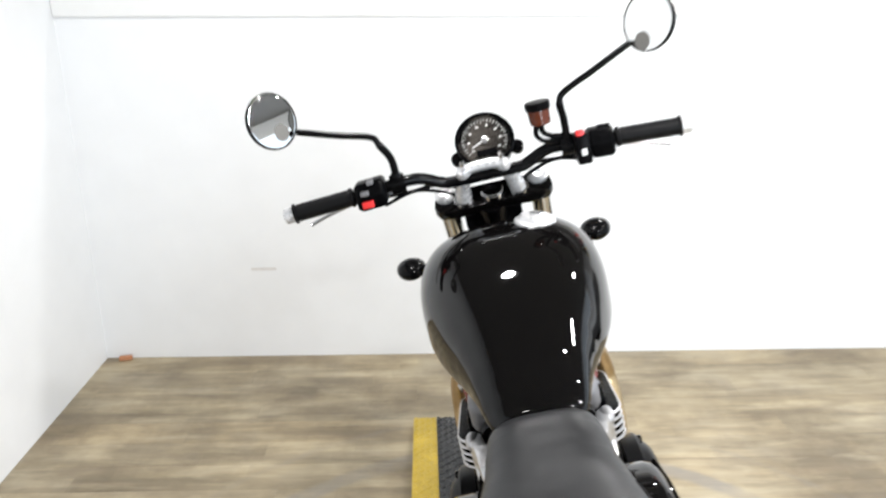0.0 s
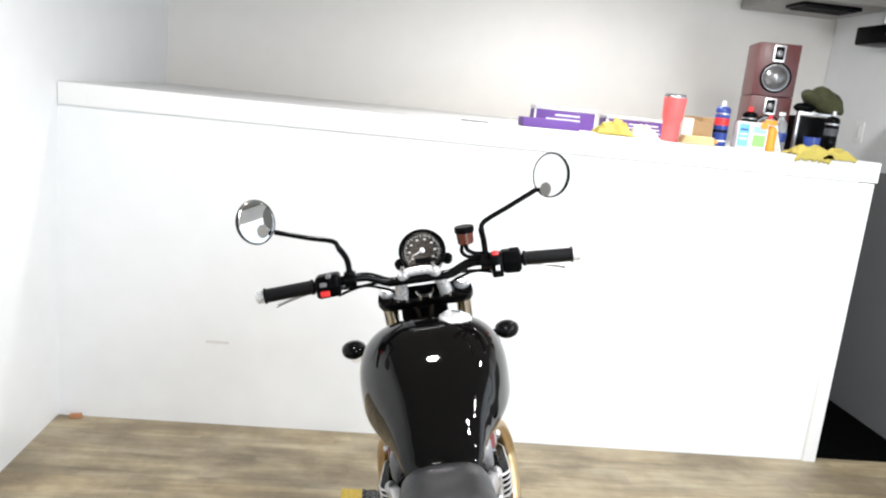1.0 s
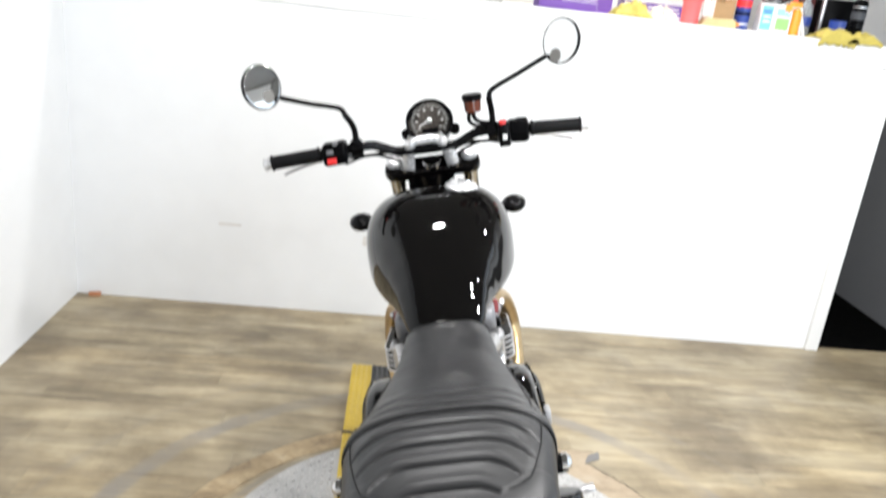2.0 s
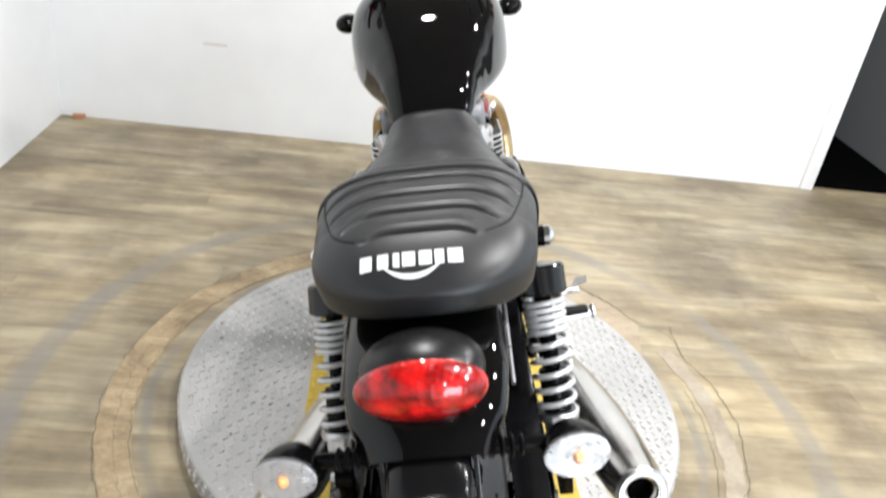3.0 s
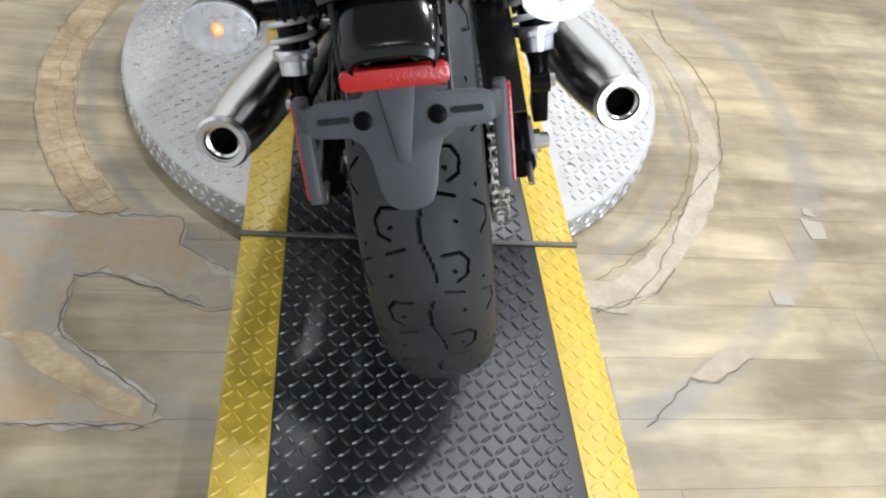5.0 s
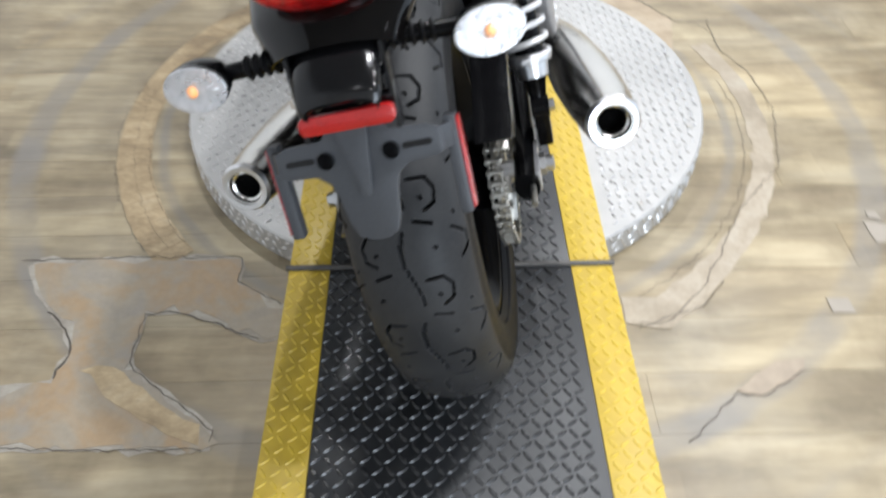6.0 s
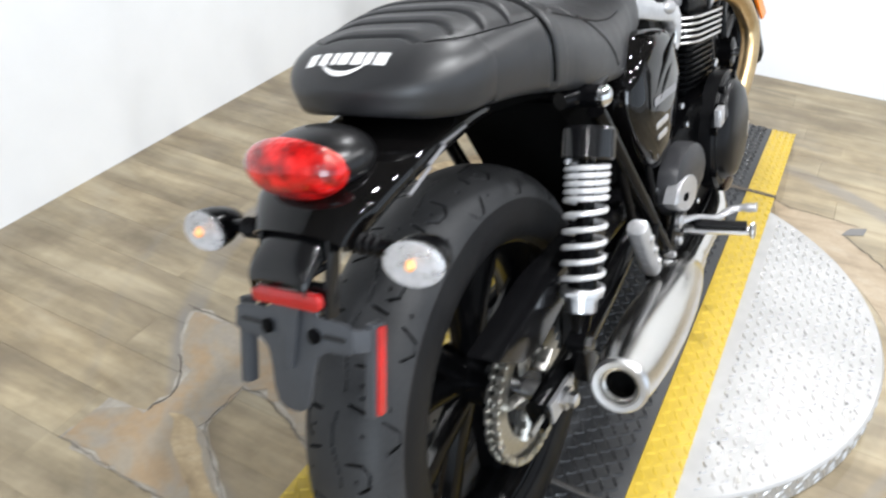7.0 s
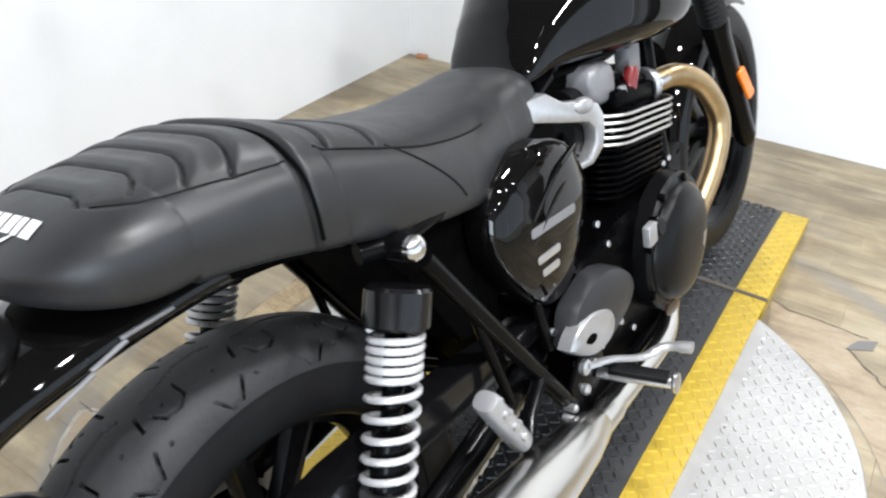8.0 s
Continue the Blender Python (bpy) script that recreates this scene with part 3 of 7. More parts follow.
def tyre(name, centre, radius, half, height, bead, nu, nv, pitches, parent):
    """A tyre with grooves cut into its tread."""
    hooks = [((0.02, 0.16), (0.02, 0.36)), ((0.02, 0.36), (0.13, 0.46)), ((0.13, 0.46), (0.27, 0.44)), ((0.27, 0.44), (0.33, 0.3)),
             ((0.55, 0.62), (0.66, 0.86)), ((0.66, 0.86), (0.8, 0.88)), ((0.8, 0.88), (0.9, 0.7)), ((0.42, 0.16), (0.47, 0.36)),
             ((0.2, 0.27), (0.215, 0.28)), ((0.7, 0.34), (0.715, 0.35)), ((0.4, 0.68), (0.415, 0.69))]
    circ = 2 * math.pi * radius
    pitch = circ / pitches
    a = np.linspace(radians(-42), radians(222), nv)
    s = (a - math.pi / 2) / radians(75)
    x, r = half * np.sign(np.cos(a)) * np.abs(np.cos(a)) ** 0.85, radius - height + height * np.sign(np.sin(a)) * np.abs(np.sin(a)) ** 0.9
    r = np.where(a < 0, bead + (r - r[0]) * ((radius - height - bead) / max(1e-6, (radius - height - r[0]))), r)
    r = np.where(a > math.pi, bead + (r - r[-1]) * ((radius - height - bead) / max(1e-6, (radius - height - r[-1]))), r)
    u = np.arange(nu) / nu * pitches
    U, S = np.meshgrid(u, s, indexing="ij")
    depth = np.zeros_like(U)
    wide = 0.0019
    arc = half * 1.25
    for flip in (1, -1):
        uu = (U + (0.5 if flip < 0 else 0.0)) % 1.0
        ss = S * flip
        for (u0, s0), (u1, s1) in hooks:
            for wrap in (-1, 0, 1):
                ax, ay = (uu - u0 - wrap) * pitch, (ss - s0) * arc
                bx, by = (u1 - u0) * pitch, (s1 - s0) * arc
                t = np.clip((ax * bx + ay * by) / (bx * bx + by * by), 0, 1)
                d = np.hypot(ax - t * bx, ay - t * by)
                depth = np.maximum(depth, np.clip((wide - d) / 0.0005, 0, 1))
    wave = 0.045 * np.sin(2 * math.pi * U) - 0.03
    d = np.abs(S - wave) * arc + np.where((U % 1.0) > 0.8, 0.002, 0.0)
    depth = np.maximum(depth, np.clip((0.001 - d) / 0.0005, 0, 1))
    shoulder = np.clip((np.abs(S) - 0.94) / 0.02, 0, 1) * np.clip((1.62 - np.abs(S)) / 0.1, 0, 1)
    depth = np.where(np.abs(S) > 0.92, 0, depth)
    R = r[None, :] - 0.007 * depth - 0.0055 * shoulder
    ang = U / pitches * 2 * math.pi
    X = np.broadcast_to(x[None, :], R.shape)
    verts = np.stack([X, centre.y + R * np.cos(ang), centre.z + R * np.sin(ang)], -1).reshape(-1, 3)
    i, j = np.meshgrid(np.arange(nu), np.arange(nv - 1), indexing="ij")
    k = (i + 1) % nu
    faces = np.stack([i * nv + j, i * nv + j + 1, k * nv + j + 1, k * nv + j], -1).reshape(-1, 4)
    me = bpy.data.meshes.new(name)
    me.from_pydata(verts.tolist(), [], faces.tolist())
    me.shade_smooth()
    me.set_sharp_from_angle(angle=radians(32))
    me.materials.append(RUBBER)
    me.materials.append(GROOVE)
    # faces deep in a groove take the rubber darkened for shade
    deep = (depth[i, j] + depth[k, j + 1] + depth[i, j + 1] + depth[k, j]).reshape(-1) / 4 > 0.7
    me.materials.append(TREAD)
    crown = np.abs((S[i, j] + S[i, j + 1]) / 2).reshape(-1) < 0.94
    me.polygons.foreach_set("material_index", np.where(deep, 1, np.where(crown, 2, 0)).astype(np.int32))
    return part(name, me, RUBBER, parent, "black road tyre with hooked grooves")


def wheel(name, centre, radius, half, height, bead, nu, nv, pitches, rim_half, label):
    w = part(name, G().lathe([(-0.05, 0.03), (-0.045, 0.042), (0.045, 0.042), (0.05, 0.03)], centre, (1, 0, 0), 24), SATIN, bike, label)
    tyre("tyre", centre, radius, half, height, bead, nu, nv, pitches, w)
    h = rim_half
    prof = [(-h, bead + 0.008), (-h - 0.004, bead + 0.004), (-h, bead - 0.004), (-h * 0.75, bead - 0.01), (-h * 0.5, bead - 0.022), (0, bead - 0.026), (h * 0.5, bead - 0.022), (h * 0.75, bead - 0.01), (h, bead - 0.004), (h + 0.004, bead + 0.004), (h, bead + 0.008), (h * 0.5, bead - 0.012), (-h * 0.5, bead - 0.012), (-h, bead + 0.008)]
    part("rim", G().lathe(prof, centre, (1, 0, 0), 72, caps=False), SATIN, w, "black cast alloy rim")
    for k in range(5):
        for s in (-1, 1):
            a0, a1 = 2 * math.pi * k / 5 + s * 0.1, 2 * math.pi * k / 5 + s * 0.27
            p0 = centre + 0.036 * Vector((0, math.cos(a0), math.sin(a0)))
            p1 = centre + (bead - 0.018) * Vector((0, math.cos(a1), math.sin(a1)))
            part("spoke", G().tube([p0, p0.lerp(p1, 0.5), p1], [0.018, 0.0145, 0.017], 8, flat=1.5), SATIN, w)
    return w


rear_wheel = wheel("rear_wheel", AX_R, 0.325, 0.077, 0.066, 0.218, 1900, 200, 17, 0.056, "black cast alloy rear wheel")
front_wheel = wheel("front_wheel", AX_F, FWHEEL_R, 0.052, 0.048, 0.232, 700, 64, 18, 0.036, "black cast alloy front wheel")


ROTOR = surface("worn_disc_steel", (0.5, 0.46, 0.4), 0.42, 0.55, 0.12, 120, 0.04, stretch=(1, 4, 4))


def disc_rotor(name, c, r0, r1, x, parent, label):
    g = G().lathe([(-0.0025, r0), (-0.0025, r1), (0.0025, r1), (0.0025, r0), (-0.0025, r0)], (x, c.y, c.z), (1, 0, 0), 64, caps=False)
    rotor = part(name, g, ROTOR, parent, label)
    holes = G()
    for k in range(30):
        a = 2 * math.pi * k / 30
        rr = r0 + (r1 - r0) * (0.3 if k % 2 else 0.7)
        holes.lathe([(-0.003, 0.004), (0.003, 0.004)], (x, c.y + rr * math.cos(a), c.z + rr * math.sin(a)), (1, 0, 0), 8)
    tagged(part("drill_hole", holes, HOLE, rotor), kind="stuff")


disc_rotor("rear_brake_disc", AX_R, 0.085, 0.125, -0.085, bike, "drilled steel rear brake disc")
disc_rotor("front_brake_disc", AX_F, 0.1, 0.155, -0.066, bike, "drilled steel front brake disc")

# final drive
SPX, SP_R, FS = 0.098, 0.105, Vector((0.098, 0.545, 0.375))
g = G()
teeth = 42
outer, inner = [], []
for k in range(teeth * 4):
    a = 2 * math.pi * k / (teeth * 4)
    rr = SP_R + (0.005 if k % 4 in (1, 2) else -0.003)
    outer.append((rr * math.cos(a), rr * math.sin(a)))
    inner.append((0.07 * math.cos(a), 0.07 * math.sin(a)))
mw = Matrix.Translation((SPX, 0, 0.330)) @ Matrix(((0, 0, 1, 0), (1, 0, 0, 0), (0, 1, 0, 0), (0, 0, 0, 1)))
g.loft([[mw @ Vector((*p, z)) for p in ring] for ring, z in ((inner, -0.003), (outer, -0.003), (outer, 0.003), (inner, 0.003), (inner, -0.003))], caps=False)
sprocket = part("rear_sprocket", g, ZINC, bike, "steel rear sprocket with cut-outs")
for k in range(5):
    a = 2 * math.pi * k / 5 + 0.3
    part("sprocket_arm", G().tube([(SPX, 0.035 * math.cos(a), 0.330 + 0.035 * math.sin(a)), (SPX, 0.075 * math.cos(a), 0.330 + 0.075 * math.sin(a))], [0.016, 0.013], 8, flat=0.35), ZINC, sprocket)
    part("sprocket_bolt", G().lathe([(0, 0.008), (0.006, 0.008), (0.007, 0.005)], (SPX + 0.003, 0.052 * math.cos(a), 0.330 + 0.052 * math.sin(a)), (1, 0, 0), 6), ZINC, sprocket)
part("sprocket_carrier", G().lathe([(-0.05, 0.05), (-0.004, 0.058), (-0.004, 0.03)], (SPX, 0, 0.330), (1, 0, 0), 32), SATIN, sprocket)
# the chain runs round both sprockets
CR = SP_R + 0.001
path = []
for k in range(60):
    a = radians(80 + 200 * k / 59)
    path.append(Vector((SPX, CR * math.cos(a), 0.330 + CR * math.sin(a))))
for k in range(16):
    a = radians(280 + 160 * k / 15)
    path.append(Vector((SPX, FS.y + 0.042 * math.cos(a), FS.z + 0.042 * math.sin(a))))
path.append(path[0])
run, marks, need = 0.0, [], 0.0
for a, b in zip(path, path[1:]):
    seg = (b - a).length
    while need <= run + seg:
        marks.append(a.lerp(b, (need - run) / seg))
        need += 0.0159
    run += seg
plates, rollers = G(), G()
for k, (a, b) in enumerate(zip(marks, marks[1:])):
    d = (b - a).normalized()
    n = Vector((0, -d.z, d.y))
    for s in (-1, 1):
        off = s * (0.0095 if k % 2 else 0.0068)
        ring = lambda dx: [a + Vector((off + dx, 0, 0)) + d * (u * 0.0159 + e) + n * w for u, e, w in ((0, -0.005, 0.004), (0, 0, 0.0068), (0.5, 0, 0.005), (1, 0, 0.0068), (1, 0.005, 0.004), (1, 0.005, -0.004), (1, 0, -0.0068), (0.5, 0, -0.005), (0, 0, -0.0068), (0, -0.005, -0.004))]
        plates.loft([ring(-0.0011), ring(0.0011)])
    rollers.lathe([(-0.012, 0.0038), (0.012, 0.0038)], a, (1, 0, 0), 8)
chain = part("drive_chain", plates, ZINC, bike, "greasy steel drive chain")
tagged(part("chain_roller", rollers, ZINC, chain), kind="stuff")
guard = [(-0.115, 0.479), (0.05, 0.494), (0.2, 0.484), (0.36, 0.458), (0.5, 0.438), (0.5, 0.415), (0.3, 0.425), (0.1, 0.44), (0.0, 0.42), (-0.06, 0.435)]
mw = Matrix.Translation((0.13, 0, 0)) @ Matrix(((0, 0, 1, 0), (1, 0, 0, 0), (0, 1, 0, 0), (0, 0, 0, 1)))
g = G().prism(guard, mw, 0.004)
g.loft([[(x, y, z) for x, z in ((xi, zz), (0.132, zz), (0.132, zz + 0.003), (xi, zz + 0.003))] for xi, y, zz in ((0.086, -0.115, 0.477), (0.084, 0.05, 0.492), (0.086, 0.2, 0.482), (0.086, 0.36, 0.456), (0.086, 0.5, 0.436))])
part("chain_guard", g, SHROUD, bike, "black plastic chain guard", bevel=0.001)
# swingarm
for s in (-1, 1):
    arm = part("swingarm_leg", G().tube(curve([(s * 0.1, 0.56, 0.375), (s * 0.125, 0.35, 0.36), (s * 0.135, 0.1, 0.335), (s * 0.135, -0.045, 0.328)]), 0.019, 12, flat=1.45), SATIN, bike, "satin black swingarm tube")
    part("axle_adjuster", G().box((s * 0.152, 0.0, 0.329), (0.008, 0.075, 0.036)), PAINTED, arm, "silver axle plate", bevel=0.002)
    part("axle_nut", G().lathe([(0, 0.017), (0.009, 0.017), (0.0095, 0.012), (0.02, 0.0115), (0.022, 0.008)], (s * 0.156, 0.0, 0.330), (s, 0, 0), 6), ALLOY, arm, "bright axle nut")
    part("adjuster_bolt", G().tube([(s * 0.143, -0.045, 0.329), (s * 0.143, -0.085, 0.329)], 0.0045, 8), ZINC, arm)
part("swingarm_pivot", G().lathe([(-0.15, 0.022), (0.15, 0.022)], (0, 0.56, 0.375), (1, 0, 0), 20), SATIN, bike)
part("rear_hub_spacer", G().lathe([(-0.15, 0.014), (0.15, 0.014)], AX_R, (1, 0, 0), 16), ALLOY, bike)
part("rear_caliper", G().box((-0.092, 0.075, 0.425), (0.05, 0.09, 0.055)), SATIN, bike, "black rear brake caliper", bevel=0.008)

# shock absorbers
for s in (-1, 1):
    top, low = Vector((s * 0.155, 0.196, 0.71)), Vector((s * 0.17, 0.043, 0.402))
    ax = (low - top)
    length = ax.length
    ax.normalize()
    sh = part("shock_absorber", G().lathe([(0.05, 0.0125), (0.2, 0.0125), (0.202, 0.021), (0.3, 0.021), (0.306, 0.016), (length - 0.014, 0.012)], top, ax, 20), SATIN, bike, "twin rear shock with a pale coil spring")
    part("shroud", G().lathe([(0.04, 0.012), (0.042, 0.034), (0.046, 0.0375), (0.084, 0.0375), (0.087, 0.035), (0.087, 0.01)], top, ax, 72), SHROUD, sh, "black upper shroud")
    g = G()
    a = ax.orthogonal().normalized()
    b = ax.cross(a)
    pts, h = [], 0.09
    while h < 0.262:
        step = 0.0105 if h < 0.132 else 0.0222
        for k in range(18):
            th = 2 * math.pi * k / 18
            pts.append(top + ax * (h + step * k / 18) + 0.0285 * (math.cos(th) * a + math.sin(th) * b))
        h += step
    part("coil_spring", G().tube(pts, 0.0042, 8), COIL, sh, "pale silver coil spring")
    part("spring_seat", G().lathe([(0.266, 0.012), (0.266, 0.0305), (0.272, 0.0315), (0.279, 0.03), (0.281, 0.024), (0.3, 0.0225), (0.302, 0.012)], top, ax, 28), ALLOY, sh, "bright preload collar")
    part("upper_eye", G().lathe([(-0.014, 0.016), (0.014, 0.016)], top, (1, 0, 0), 20), SATIN, sh)
    part("upper_bolt", G().lathe([(0, 0.015), (0.008, 0.015), (0.014, 0.010), (0.016, 0.004)], top + Vector((s * 0.014, 0, 0)), (s, 0, 0), 24), CHROME, sh, "domed chrome top bolt")
    part("lower_eye", G().lathe([(-0.013, 0.016), (0.013, 0.016)], low, (1, 0, 0), 20), SATIN, sh)
    part("clevis", G().loft([[(s * 0.17 + dx, y + dy, z) for dx, dy in ((-0.011, -w), (0.011, -w), (0.011, w), (-0.011, w))] for y, z, w in ((0.044, 0.402, 0.013), (0.052, 0.37, 0.017), (0.06, 0.335, 0.026))]), SATIN, sh, bevel=0.003)
    part("lower_bolt", G().lathe([(0, 0.009), (0.008, 0.009)], low + Vector((s * 0.013, 0, 0)), (s, 0, 0), 6), ALLOY, sh)

# rear mudguard: an arch over the tyre, its skirt deepest over the axle
MID = [(0.30, 0.705), (0.17, 0.757), (0.05, 0.785), (-0.06, 0.791), (-0.16, 0.784), (-0.225, 0.766), (-0.265, 0.738)]
WID = [(0.30, 0.080), (0.17, 0.086), (0.05, 0.09), (-0.06, 0.092), (-0.16, 0.09), (-0.225, 0.082), (-0.265, 0.066)]
rings = []
line = curve([(0, y, z) for y, z in MID], 8)
for i, p in enumerate(line):
    d = (line[min(i + 1, len(line) - 1)] - line[max(i - 1, 0)]).normalized()
    n = Vector((0, -d.z, d.y)) * (-1 if d.y < 0 else 1)
    n = Vector((0, n.y, n.z)) if n.z > 0 else -n
    w = smooth_table(sorted(WID), p.y)
    ring = []
    for inner in (0, 1):
        ks = range(-10, 11) if not inner else range(10, -11, -1)
        for k in ks:
            a = radians(11.2 * k)
            ww, hh = w - 0.003 * inner, 0.0315 - 0.003 * inner
            ring.append(p - n * 0.0315 + Vector((1, 0, 0)) * ww * math.copysign(abs(math.sin(a)) ** 0.9, a) + n * hh * math.copysign(abs(math.cos(a)) ** 0.95, math.cos(a)))
    rings.append(ring)
fender = part("rear_mudguard", G().loft(rings), GLOSS, bike, "gloss black rear mudguard")
for s in (-1, 1):
    for (y0, z0), (y1, z1) in (((-0.035, 0.7615), (-0.088, 0.7625)), ((-0.084, 0.7585), (-0.12, 0.7515)), ((-0.119, 0.7485), (-0.166, 0.7375))):
        part("edge_rail", G().tube([(s * 0.0935, y0, z0), (s * 0.0935, y1, z1)], 0.0024, 8), GREYCAST, fender, "grey stepped edge strip")
# recess shade below tank and seat is put into these parts' near-black colour
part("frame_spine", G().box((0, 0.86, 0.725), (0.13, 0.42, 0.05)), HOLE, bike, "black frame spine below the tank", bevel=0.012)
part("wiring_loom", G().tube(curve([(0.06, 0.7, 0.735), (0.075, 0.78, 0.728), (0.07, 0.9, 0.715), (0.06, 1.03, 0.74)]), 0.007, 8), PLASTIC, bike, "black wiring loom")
part("seat_nose_block", G().box((0, 0.63, 0.725), (0.1, 0.11, 0.05)), HOLE, bike, "black block filling the gap between seat and tank", bevel=0.01)
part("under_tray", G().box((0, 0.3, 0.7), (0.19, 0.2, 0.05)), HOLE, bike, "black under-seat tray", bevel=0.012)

# tail lamp
TL = Vector((0, -0.212, 0.79))
tip = pose(0, 0, 0, 14, 0, 0)
g = G().ball((0, -0.186, 0.786), (0.066, 0.056, 0.033), pose(0, 0, 0, -3), 40, 20)
tail = part("tail_lamp", g, NACELLE, bike, "oval tail lamp in a black nacelle")
part("lens", G().ball(TL + Vector((0, -0.012, 0.001)), (0.067, 0.03, 0.036), tip, 48, 20, -90, 12), REDLENS, tail, "bright red faceted lens")
part("reflector_bowl", G().ball(TL + Vector((0, 0.004, 0)), (0.058, 0.026, 0.03), tip, 32, 12, -90, 0), FACETS, tail, "red faceted inner reflector")
part("nacelle_foot", G().loft([[(x * w, y, z) for x, y in ((-1, -0.2), (1, -0.2), (1, -0.14), (-1, -0.14))] for w, z in ((0.03, 0.745), (0.04, 0.775))]), SATIN, tail, bevel=0.01)

# plate hanger and reflectors
rings = []
for p in curve([(0.038, -0.2, 0.739), (0.041, -0.23, 0.738), (0.043, -0.258, 0.732), (0.043, -0.28, 0.721), (0.041, -0.294, 0.709), (0.037, -0.299, 0.699)], 5):
    w, y, z = p
    sag = 0.03 - 0.19 * max(0.0, -0.215 - y)
    arch = [(w * math.copysign(abs(math.sin(radians(9 * k))) ** 0.7, k), y, z - sag * (1 - math.cos(radians(9 * k)) ** 0.7)) for k in range(-10, 11)]
    rings.append(arch + [(x * 0.92, yy + 0.004, zz - 0.005) for x, yy, zz in reversed(arch)])
neck = part("hanger_neck", G().loft(rings), SHROUD, bike, "black plastic hood above the number-plate hanger")
for s in (-1, 1):
    mw = Matrix.Translation((s * 0.047 - 0.0025, 0, 0)) @ Matrix(((0, 0, 1, 0), (1, 0, 0, 0), (0, 1, 0, 0), (0, 0, 0, 1)))
    part("neck_strut", G().prism([(-0.232, 0.735), (-0.252, 0.735), (-0.29, 0.65), (-0.27, 0.645)], mw, 0.005), SHROUD, neck, bevel=0.001)
    part("neck_brace", G().tube([(s * 0.045, -0.25, 0.7), (s * 0.02, -0.296, 0.694)], 0.004, 8), SHROUD, neck)
part("neck_web", G().box((0, -0.272, 0.668), (0.09, 0.012, 0.03)), SHROUD, neck, bevel=0.003)
half_t = [(0.0, 0.662), (0.026, 0.662), (0.034, 0.652), (0.072, 0.65), (0.084, 0.645), (0.086, 0.622), (0.078, 0.617), (0.048, 0.615), (0.036, 0.606), (0.031, 0.59), (0.027, 0.562), (0.021, 0.546), (0.01, 0.54), (0.0, 0.539)]
outline = half_t + [(-x, z) for x, z in reversed(half_t[1:-1])]
mw = pose(0, -0.304, 0.603, 68, 0, 0)
hanger = part("plate_hanger", G().prism([(x, z - 0.6) for x, z in outline], mw, 0.006), BRACKET, bike, "charcoal plastic number-plate hanger without a plate", bevel=0.0025)
part("hanger_rib", G().prism([(-0.018, 0.066), (0.018, 0.066), (0.005, -0.01), (-0.005, -0.01)], mw @ pose(0, 0, 0.0055), 0.007), BRACKET, hanger, bevel=0.002)
for x in (-0.031, 0.031):
    part("hanger_bolt", G().lathe([(0, 0.0085), (0.003, 0.0085), (0.004, 0.006)], mw @ Vector((x * 1.08, 0.031, 0.006)), mw.to_3x3() @ Vector((0, 0, 1)), 20), PLASTIC, hanger)
for s in (-1, 1):
    # thin black plate in place of the shade in a charcoal slot
    part("hanger_slot_shade", G().prism([(s * 0.06 + px, 0.033 + py) for px, py in rounded(0.03, 0.006, 0.0029)], mw @ pose(0, 0, 0.0062), 0.0006), SHROUD, hanger)
    arm = part("side_arm", G().loft([[mw @ Vector((s * 0.092 + dx, v, h)) for dx, h in ((-0.007, -0.03), (0.006, -0.03), (0.006, -0.012), (-0.007, -0.012))] for v in (0.05, 0.03, -0.04, -0.054)]), BRACKET, hanger, "grey reflector arm", bevel=0.003)
    part("arm_root", G().loft([[mw @ Vector((s * x, v, h)) for v, h in ((0.044, lo), (0.02, lo), (0.02, hi), (0.044, hi))] for x, lo, hi in ((0.07, -0.004, 0.006), (0.084, -0.012, 0.004), (0.094, -0.028, -0.012))]), BRACKET, arm, bevel=0.002)
    part("side_reflector", G().prism([(v, h) for v, h in rounded(0.098, 0.013, 0.004)], spot(mw @ Vector((s * 0.0975, -0.002, -0.022)), (s, 0, 0), mw.to_3x3() @ Vector((0, 1, 0))), 0.004), REDREF, arm, "red side reflector", bevel=0.0015)
g = G().prism(rounded(0.096, 0.019, 0.007), pose(0, -0.285, 0.671, 78, 0, 0), 0.009)
part("rear_reflector", g, REDREF, neck, "red bar reflector", bevel=0.002)


